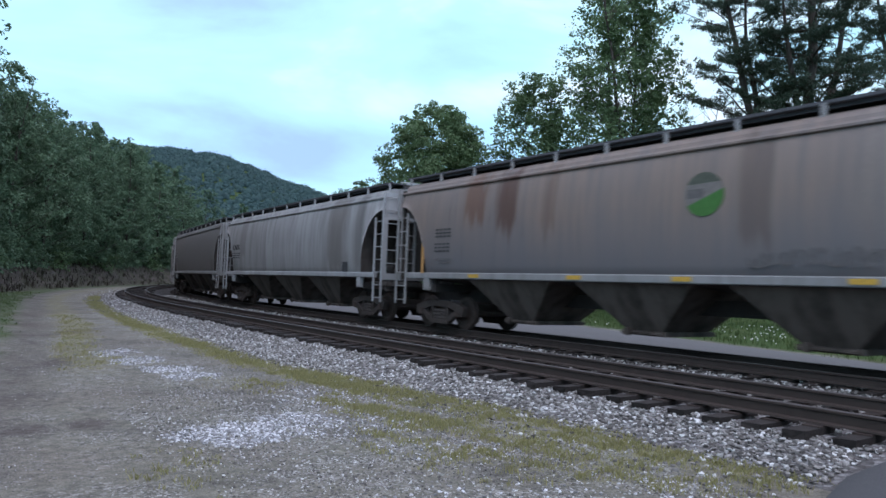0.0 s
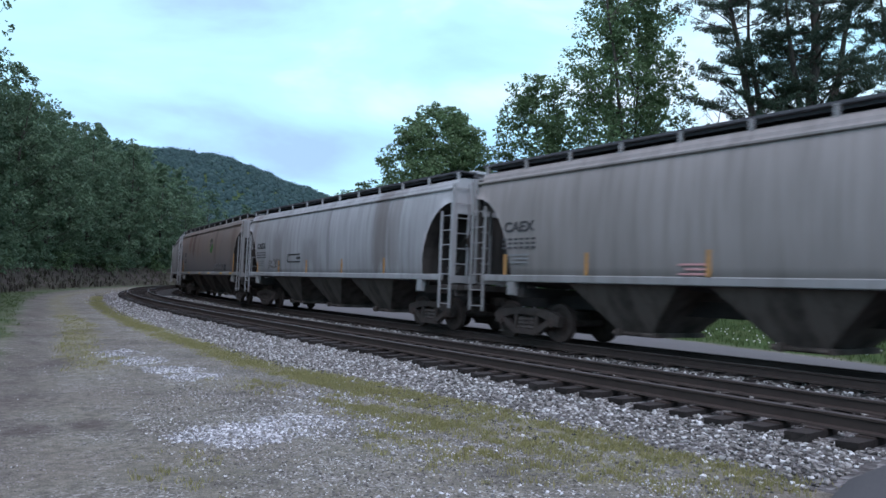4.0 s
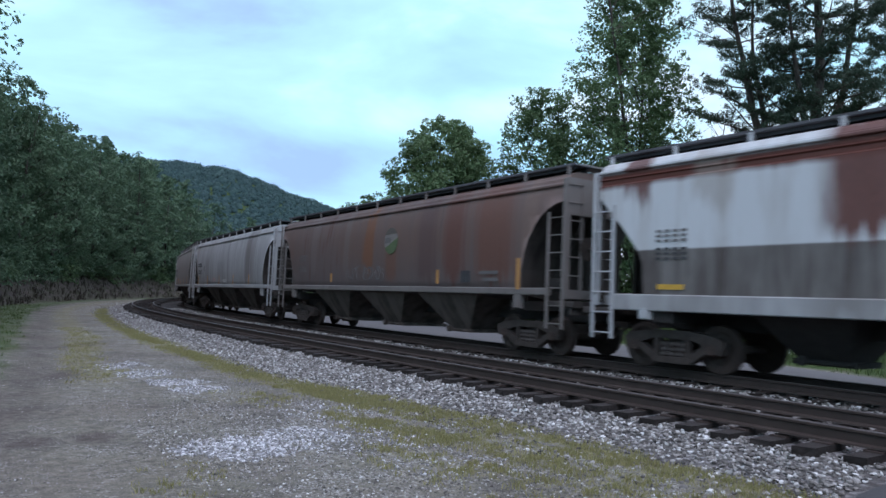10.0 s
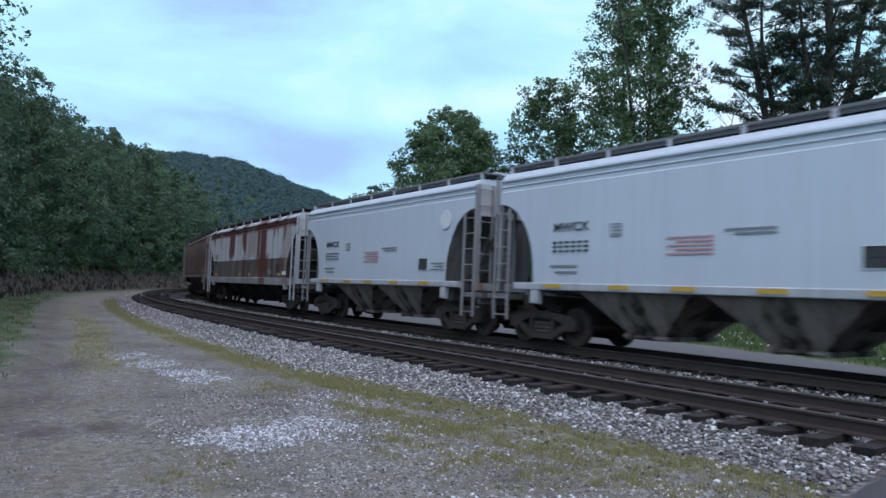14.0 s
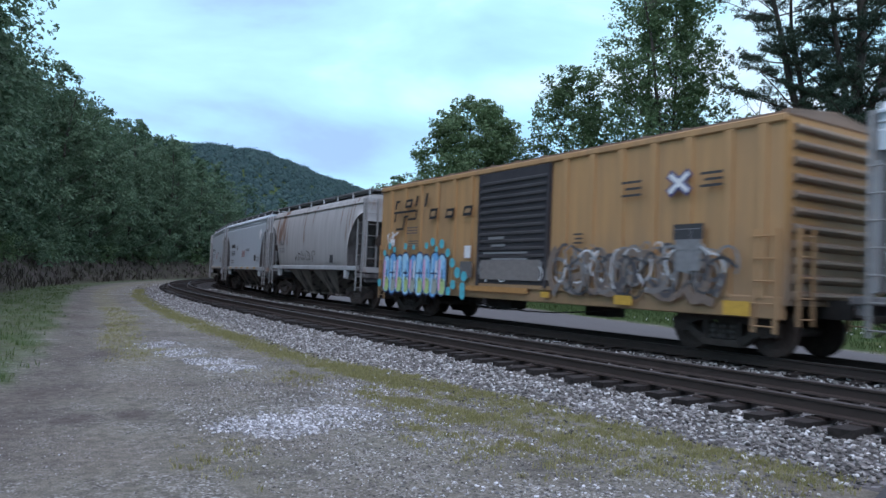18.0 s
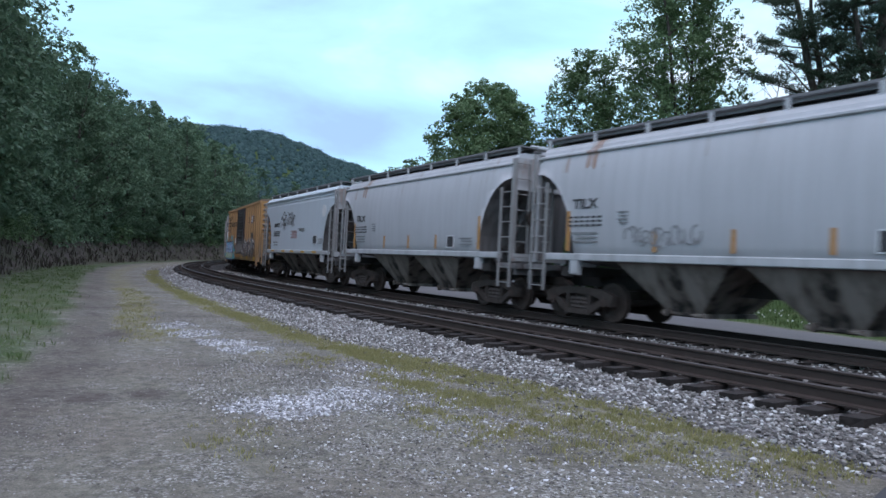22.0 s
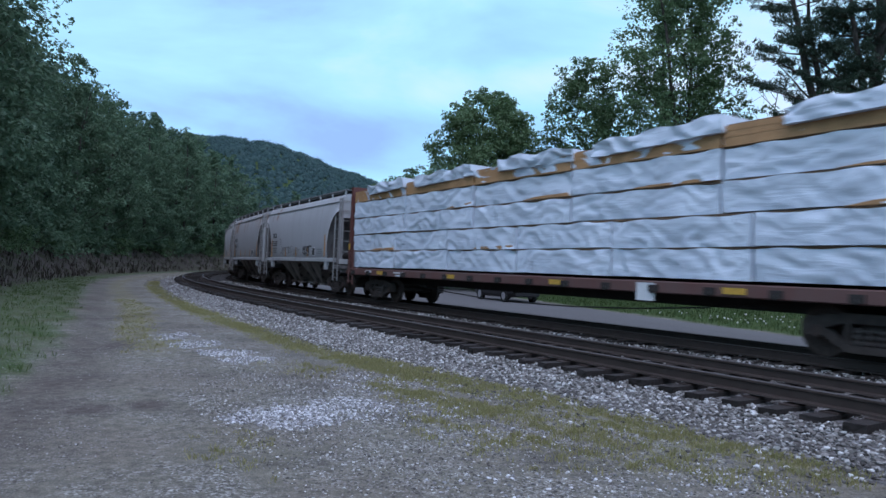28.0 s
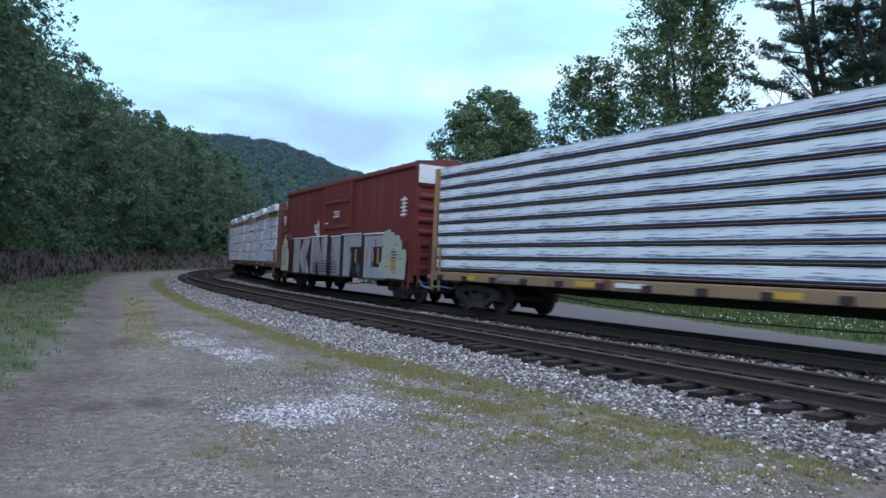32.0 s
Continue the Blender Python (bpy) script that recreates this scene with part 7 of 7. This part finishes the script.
for what in WHITES + [("bar", 0.9, z, 3.2, 0.03, "spray_black") for z in (0.90, 1.02, 1.13, 1.25)] + [("bar", 0.4, 1.36, 2.0, 0.04, "mark_faint"), ("bar", -2.75, 1.58, 0.9, 0.5, "spray_black"), ("bar", -2.78, 1.6, 0.14, 0.52, "mark_orange"), ("bar", -4.95, 1.6, 0.75, 0.5, "spray_black"), ("bar", -4.98, 1.6, 0.14, 0.56, "mark_orange"), ("bar", -3.9, 1.6, 0.14, 0.5, "mark_orange"), ("bar", -0.35, 1.6, 0.13, 0.45, "mark_orange"), ("bar", 2.35, 1.6, 0.14, 0.5, "mark_orange"), ("bar", 3.9, 1.6, 0.14, 0.5, "mark_orange"), ("bar", 5.25, 1.6, 0.14, 0.5, "mark_orange")] + MINT + [("bar", -6.35, 1.3, 0.42, 0.42, "mark_orange"), ("lines", -6.35, 1.75, 4, 0.42, 0.05, 0.1, "mark_black"),
             ("lines", -0.4, 3.45, 3, 0.7, 0.05, 0.1, "mark_white"), ("lines", 0.8, 3.0, 1, 0.4, 0.05, 0.1, "mark_white"), ("scrawl", 2.0, 2.8, 54, 0.5, 0.7, 0.05, "mark_white"), ("lines", -7.0, 3.55, 5, 0.5, 0.05, 0.13, "mark_white"), ("bar", -7.0, 3.3, 0.05, 0.7, "mark_white"), ("lines", 7.2, 3.55, 4, 0.45, 0.06, 0.12, "mark_white"), ("bar", 6.9, 2.6, 0.3, 0.16, "mark_grey"), ("bar", 6.1, 2.55, 0.4, 0.3, "mark_faint")]:
    put_mark(red, [(1.622, 0), (1.622, 5)], what)
join_train(red, 17, length_of(17) - 4.9)

board_car, half = centerbeam("yellow centerbeam flatcar loaded with white and blue wrapped panel stacks", length_of(18), "beam_yellow", 0.88, 1.14)
for s in (1, -1):
    for col in range(6):
        w = (2 * half - 0.5) / 6
        x = half - 0.25 - w * (col + 0.5)
        for tier in range(9):
            h = 0.362
            z = 1.18 + h * tier
            part("wrapped_panel", shape(("stack", round(w, 2), (col + tier) % 3), lambda: wrinkled_box(900 + (col + tier) % 3, w - 0.012, 1.22, 0.262, 0.007, 14, 2)), "board_wrap", board_car, "panel stack in white printed wrap", pose(x, s * 0.84, z + 0.207))
            part("blue_band", shape(("band", round(w, 2)), lambda: Geo().box(0, 0, 0, w - 0.012, 1.240, 0.030).box(0, 0, 0.05, w - 0.012, 1.238, 0.008).box(0, 0, 0.235, w - 0.012, 1.236, 0.006).mesh("blue_band")), "wrap_blue", board_car, at=pose(x, s * 0.84, z + 0.084))
            # recessed black strip that stands for the shade in the gap between tiers
            part("dunnage", shape(("gap_dark", round(w, 2)), lambda: Geo().box(0, 0, 0, w, 1.2, 0.066).mesh("dunnage")), "spray_black", board_car, at=pose(x, s * 0.84, z + 0.034))
            part("pale_edge", shape(("edge", round(w, 2)), lambda: Geo().box(0, 0, 0, w - 0.012, 1.215, 0.011).mesh("pale_edge")), "lumber", board_car, at=pose(x, s * 0.84, z + 0.036))
for what in [("bar", x, 1.0, 0.7, 0.13, "mark_yellow") for x in (9.6, 4.6, -0.4)] + [("lines", 7.6, 1.02, 1, 0.9, 0.12, 0.1, "mark_grey"), ("lines", 3.2, 1.02, 1, 0.9, 0.1, 0.1, "mark_white")]:
    put_mark(board_car, [(1.50, 0), (1.50, 5)], (what[0], what[1] - 0.6) + what[2:])
join_train(board_car, 18, length_of(18) - 5.3)


# ---- what moves ----
def gone(t):
    """How far the train has rolled after t seconds."""
    u = (t - 16) / 16
    return 8.49995 * t + 0.15731 * u ** 2 - 1.45787 * u ** 3


def on_far(s):
    """Place and heading on the second track."""
    return float(np.interp(s, S_FAR, FX)), float(np.interp(s, S_FAR, FY)), float(np.interp(s, S_FAR, HEAD))


def car_pose(middle, spread):
    ax, ay, _ = on_far(middle + spread / 2)
    bx, by, _ = on_far(middle - spread / 2)
    h = math.atan2(ay - by, ax - bx)
    return pose((ax + bx) / 2, (ay + by) / 2, DROP, 0, 0, math.degrees(h)) @ pose(0, 0, 0, math.degrees(BANK_FAR))


def motions():
    times = [i * 0.5 for i in range(65)]
    for car, middle, spread in CARS:
        walk(car, [(t, car_pose(middle + gone(t), spread)) for t in times])
    # the wheels roll with the train; all turn alike, so they share one action
    first = WHEELSETS[0]
    steps = [i / 15 for i in range(481)]
    walk(first, [(t, Matrix.Rotation(gone(t) / 0.455, 4, "Y")) for t in steps])
    act = first.animation_data.action
    for w in WHEELSETS[1:]:
        w.rotation_mode = "QUATERNION"
        w.animation_data_create()
        w.animation_data.action = act
        w.animation_data.action_slot = first.animation_data.action_slot




# ---- loose stone, grass and small things ----
def stone_shapes(seed, n=5, sides=20):
    nprnd = np.random.default_rng(seed)
    bm = bmesh.new()
    if sides == 20:
        bmesh.ops.create_icosphere(bm, subdivisions=1, radius=1.0)
    else:
        bmesh.ops.create_uvsphere(bm, u_segments=4, v_segments=2, radius=1.0)
    bv = np.array([v.co[:] for v in bm.verts])
    bf = np.array([[v.index for v in f.verts] for f in bm.faces])
    bm.free()
    return [bv * (1 + 0.28 * nprnd.normal(0, 1, (len(bv), 1)).clip(-1.3, 1.3)) for _ in range(n)], bf


def stones_mesh(name, seed, x, y, z, size, mat, flat=0.65, sides=20):
    """Broken stones of their own shape at the given places."""
    nprnd = np.random.default_rng(seed)
    shapes, bf = stone_shapes(seed, 5, sides)
    n = len(x)
    pick = np.array(shapes)[nprnd.integers(0, len(shapes), n)]
    q = nprnd.normal(0, 1, (n, 4))
    q /= np.linalg.norm(q, axis=1, keepdims=True)
    w, a, b, c = q.T
    rot = np.stack([1 - 2 * (b * b + c * c), 2 * (a * b - c * w), 2 * (a * c + b * w), 2 * (a * b + c * w), 1 - 2 * (a * a + c * c), 2 * (b * c - a * w), 2 * (a * c - b * w), 2 * (b * c + a * w), 1 - 2 * (a * a + b * b)], -1).reshape(n, 3, 3)
    v = pick * size[:, None, None] * nprnd.uniform(0.6, 1.25, (n, 1, 3))
    v = np.einsum("nij,nkj->nki", rot, v)
    v[:, :, 2] *= flat
    v += np.stack([x, y, z], -1)[:, None]
    f = bf[None] + (np.arange(n) * pick.shape[1])[:, None, None]
    return mesh_of(name, v.reshape(-1, 3), f.reshape(-1, 3), [mat])


def bed_height(d):
    return np.interp(d, bed_o, bed_z)


nprnd = np.random.default_rng(3)
sets = []
for s0, s1, d0, d1, per, lo, hi in [(-1.6, 14, -3.45, -1.0, 500, 0.012, 0.037), (14, 34, -3.4, -1.15, 220, 0.015, 0.038), (34, 75, -3.4, -1.15, 60, 0.022, 0.048),
                                    (-1.6, 16, -0.66, 0.66, 90, 0.018, 0.042), (-1.6, 22, 0.85, 3.1, 95, 0.018, 0.045), (22, 50, 0.85, 3.1, 36, 0.025, 0.05), (-1.6, 20, 3.35, 4.65, 45, 0.018, 0.04), (-1.6, 24, 4.9, 7.0, 60, 0.02, 0.045)]:
    n = int((s1 - s0) * (d1 - d0) * per)
    sets.append((nprnd.uniform(s0, s1, n), nprnd.uniform(d0, d1, n), nprnd.uniform(lo, hi, n)))
st, dt, zt = (np.concatenate(v) for v in zip(*sets))
toe = nprnd.uniform(0, 1, len(st)) < smooth(-0.35, 0.25, dt - toe_of(st) + 0.2 * wobble(st, dt, 0.3)) + 0.12
st, dt, zt = st[toe], dt[toe], zt[toe]
pl = along(st, dt)
tagged(new("ballast_stones", stones_mesh("ballast_stones", 4, pl[:, 0], pl[:, 1], np.where(dt < -2, np.maximum(bed_height(dt), -0.43), bed_height(dt)) + zt * 0.25, zt, "stone")), "loose grey and white crushed ballast stones", "ballast", kind="stuff")


def scatter(n, x0, x1, y0, y1, weight, seed):
    r = np.random.default_rng(seed)
    x, y = r.uniform(x0, x1, n), r.uniform(y0, y1, n)
    keep = r.uniform(0, 1, n) < weight(x, y)
    return x[keep], y[keep]


def patch_weight(x, y):
    w = np.zeros(x.shape)
    for cx, cy, rx, ry, k in [(-1.8, 8.35, 0.72, 0.62, 1.0), (-1.2, 9.1, 0.62, 0.42, 0.8), (-3.5, 12.8, 0.5, 0.55, 0.5), (-4.2, 13.7, 0.55, 0.6, 0.5), (-5.2, 15.0, 0.5, 0.8, 0.42), (-6.2, 16.3, 0.5, 0.9, 0.3), (-0.7, 8.6, 0.9, 0.5, 0.18), (0.6, 7.6, 0.9, 0.5, 0.10), (-1.1, 10.6, 0.7, 1.0, 0.13), (-0.3, 9.4, 0.6, 0.7, 0.11), (2.5, 6.2, 0.6, 0.35, 0.14), (1.0, 5.9, 1.2, 0.4, 0.06)]:
        w = np.maximum(w, k * smooth(1.15, 0.75, np.hypot((x - cx) / rx, (y - cy) / ry) + 0.35 * wobble(x, y, 0.2)))
    return w


x, y = scatter(230000, -8, 4.2, 4.5, 18.5, patch_weight, 21)
zz = np.random.default_rng(22).uniform(0.007, 0.022, len(x))
tagged(new("white_gravel", stones_mesh("white_gravel", 23, x, y, ground_height(x, y) + zz * 0.2, zz, "white_stone")), "patches of spilled white gravel on the dirt", "gravel", kind="stuff")
x, y = scatter(150000, -9, 4.5, 4.0, 20, lambda x, y: (0.12 + 0.5 * smooth(0.1, 0.7, wobble(x, y, 0.9, 3)) + 0.45 * smooth(1.8, -0.5, np.abs(on_line(x, y)[1] + 4.6))) * (on_line(x, y)[1] < -3.1) * (on_line(x, y)[1] > -9), 31)
zz = np.random.default_rng(32).uniform(0.004, 0.013, len(x))
tagged(new("loose_gravel", stones_mesh("loose_gravel", 33, x, y, ground_height(x, y) + zz * 0.15, zz, "grit", 0.65, 8)), "small grey stones strewn over the dirt", "gravel", kind="stuff")

x, y = scatter(64000, -3.5, 5, 3.8, 12, lambda x, y: (0.40 + 0.55 * smooth(-0.2, 0.6, wobble(x, y, 0.45, 5))) * (on_line(x, y)[1] < -3.0) * (on_line(x, y)[1] > -7.0), 36)
zz = np.random.default_rng(37).uniform(0.007, 0.023, len(x)) * np.random.default_rng(38).uniform(0.6, 1.0, len(x))
tagged(new("spilled_stones", stones_mesh("spilled_stones", 39, x, y, ground_height(x, y) + zz * 0.1, zz, "stone", 0.6, 8)), "broken grey stones spilled beside the ballast", "gravel", kind="stuff")


def grass_mesh(name, seed, x, y, z, lo, hi, lean=0.5, mat="grass_blade"):
    r = np.random.default_rng(seed)
    n = len(x)
    h = r.uniform(lo, hi, n)
    a = r.uniform(0, 6.28, n)
    wdt = h * 0.07 + 0.002
    b = np.stack([x, y, z], -1)
    side = np.stack([np.cos(a), np.sin(a), 0 * a], -1) * wdt[:, None]
    t = r.uniform(0, 6.28, n)
    tip = np.stack([np.cos(t), np.sin(t), 0 * t], -1) * (h * lean * r.uniform(0.2, 1, n))[:, None]
    up = np.array([0, 0, 1.0])
    m1 = b + tip * 0.35 + up * (h * 0.6)[:, None]
    v = np.stack([b - side, b + side, m1 + side * 0.7, b + tip + up * h[:, None], m1 - side * 0.7], 1)
    k = (np.arange(n) * 5)[:, None]
    f = [tuple(q) for q in (k + np.array([0, 1, 2, 3, 4])).tolist()]
    return mesh_of(name, v.reshape(-1, 3), f, [mat])


def clumped(x, y, seed, per, spread):
    r = np.random.default_rng(seed)
    x, y = np.repeat(x, per), np.repeat(y, per)
    return x + r.normal(0, spread, len(x)), y + r.normal(0, spread, len(y))


x, y = scatter(24000, -16, 4, 4.5, 30, lambda x, y: np.where(on_line(x, y)[0] < 6.5, 0.12, 0.9) * cover(x, y)[2] ** 1.5, 41)
x, y = clumped(x, y, 42, 9, 0.06)
xn, yn = scatter(30000, -2.5, 5, 5.5, 13.5, lambda x, y: 1.1 * cover(x, y)[2] ** 1.05 * smooth(-0.6, 0.5, wobble(x, y, 0.17, 3) + 0.6 * wobble(x, y, 0.5, 1)), 44)
xn, yn = clumped(xn, yn, 45, 8, 0.035)
r = np.random.default_rng(46)
sv = r.uniform(4.5, 52, 6500)
pv = along(sv, np.interp(sv, STRIP_S, STRIP_D) + r.normal(0, 0.20, len(sv)) + 0.12 * wobble(sv, sv, 0.8))
keep = wobble(pv[:, 0], pv[:, 1], 0.5, 4) + r.uniform(-0.3, 0.6, len(sv)) > 0
xv, yv = clumped(pv[keep, 0], pv[keep, 1], 47, 8, 0.05)
x, y = np.concatenate([x, xn, xv]), np.concatenate([y, yn, yv])
tagged(new("verge_grass", grass_mesh("verge_grass", 43, x, y, ground_height(x, y), 0.015, 0.065, 0.9, "verge_blade")), "thin yellow-green grass along the ballast", "grass", kind="stuff")
x, y = scatter(9000, -40, -4, 8, 60, lambda x, y: cover(x, y)[0] * (1 - cover(x, y)[1]) * (on_line(x, y)[1] < 0), 51)
x, y = clumped(x, y, 52, 8, 0.10)
tagged(new("lane_grass", grass_mesh("lane_grass", 53, x, y, ground_height(x, y), 0.04, 0.13, 0.7)), "rough green grass beside the gravel lane", "grass", kind="stuff")
x, y = scatter(9000, 2, 34, 12, 44, lambda x, y: cover(x, y)[0] * (on_line(x, y)[1] > 8), 61)
x, y = clumped(x, y, 62, 4, 0.1)
tagged(new("meadow_grass", grass_mesh("meadow_grass", 63, x, y, ground_height(x, y), 0.05, 0.2, 0.6)), "green meadow grass beyond the lane", "grass", kind="stuff")
x, y = scatter(260, 8, 16, 17, 30, lambda x, y: cover(x, y)[0] * (on_line(x, y)[1] > 10) * (0.25 + 0.75 * (wobble(x, y, 1.1, 2) > 0.05)), 71)
tagged(new("clover_blossom", stones_mesh("clover_blossom", 73, x, y, ground_height(x, y) + 0.16, np.full(len(x), 0.026), "clover", 1.0)), "white clover blossom in the meadow", "flowers", kind="stuff")
# dry stems and weeds on the bank
x, y = scatter(9000, -60, -14, 24, 120, lambda x, y: cover(x, y)[1] * 0.8, 81)
x, y = clumped(x, y, 82, 4, 0.15)
tagged(new("bank_weeds", grass_mesh("bank_weeds", 83, x, y, ground_height(x, y), 0.15, 0.7, 0.6, "dry_stem")), "dry brown stems and weeds on the bank", "weeds", kind="stuff")


def parked_car():
    """A dark saloon: lofted body, glass cabin, four wheels."""
    car = tagged(new("parked_car"), "black saloon car parked beside the asphalt lane", "car")
    car.matrix_world = pose(3.15, 38.3, -0.405, 0, 0, math.degrees(math.atan2(-0.92, 0.40)))
    st = [(-2.25, 0.42, 0.78, 0.74), (-2.15, 0.30, 0.92, 0.82), (-1.6, 0.26, 0.98, 0.88), (-0.9, 0.24, 0.96, 0.90), (0.3, 0.24, 0.95, 0.90), (1.0, 0.24, 0.93, 0.89), (1.7, 0.26, 0.84, 0.86), (2.15, 0.30, 0.72, 0.78), (2.28, 0.40, 0.62, 0.66)]
    g = Geo()
    rows = []
    for x, lo, hi, w in st:
        rows.append([(x, -w * 0.9, lo), (x, -w, lo + 0.18), (x, -w, hi - 0.2), (x, -w * 0.9, hi), (x, w * 0.9, hi), (x, w, hi - 0.2), (x, w, lo + 0.18), (x, w * 0.9, lo)])
    g.v = [p for r in rows for p in r]
    g.f = [(i * 8 + j, i * 8 + (j + 1) % 8, (i + 1) * 8 + (j + 1) % 8, (i + 1) * 8 + j) for i in range(len(rows) - 1) for j in range(8)] + [tuple(range(8)), tuple(range(64, 72))]
    part("body", g.mesh("body", False), "car_black", car)
    g = Geo()
    cab = [(-1.75, 0.95, 0.72), (-1.0, 1.38, 0.60), (0.1, 1.42, 0.60), (1.0, 0.93, 0.74)]
    g.v = [(x, s * (w if z < 1 else w), z) for x, z, w in cab for s in (-1, 1)]
    g.f = [(0, 1, 3, 2), (2, 3, 5, 4), (4, 5, 7, 6), (0, 2, 4, 6), (1, 3, 5, 7), (0, 1, 7, 6)]
    part("cabin", g.mesh("cabin"), "car_glass", car, "dark glass cabin")
    part("roof", Geo().box(-0.45, 0, 1.42, 1.15, 1.16, 0.05, 0.02).mesh("roof"), "car_black", car)
    for x in (-1.35, 1.4):
        for s in (1, -1):
            w = part("wheel", shape("car_tyre", lambda: Geo().disc(0, 0, 0, 0.32, 0.2, 20).mesh("tyre")), "car_tyre", car, "black tyre", pose(x, s * 0.80, 0.32))
            part("rim", shape("car_rim", lambda: Geo().disc(0, 0, 0, 0.2, 0.215, 14).mesh("rim")), "car_rim", w, "silver alloy rim")
    for s in (1, -1):
        part("headlight", Geo().box(2.16, s * 0.58, 0.66, 0.18, 0.30, 0.12, 0.03).mesh("headlight"), "car_rim", car, "clear headlight")
        part("tail_light", Geo().box(-2.2, s * 0.6, 0.76, 0.1, 0.28, 0.12, 0.02).mesh("tail_light"), "mark_red", car)
    part("bumper", Geo().box(2.22, 0, 0.42, 0.14, 1.4, 0.16, 0.04).mesh("bumper"), "car_tyre", car)


plain("car_black", (0.012, 0.012, 0.014), 0.4, 0.0, 0.2, 2)
plain("car_glass", (0.02, 0.022, 0.025), 0.08, 0.0, 0.1, 2)
plain("car_tyre", (0.018, 0.018, 0.018), 0.85, 0.0, 0.2, 9)
plain("car_rim", (0.55, 0.56, 0.58), 0.3, 0.7, 0.1, 9)
parked_car()

track("rusty main track on dark wooden sleepers", 0.0, 0.0, BANK_NEAR, -1.3, 125.0, 230.0)
track("oily main track that carries the train", APART, DROP, BANK_FAR, -1.3, 125.0, 230.0)
motions()
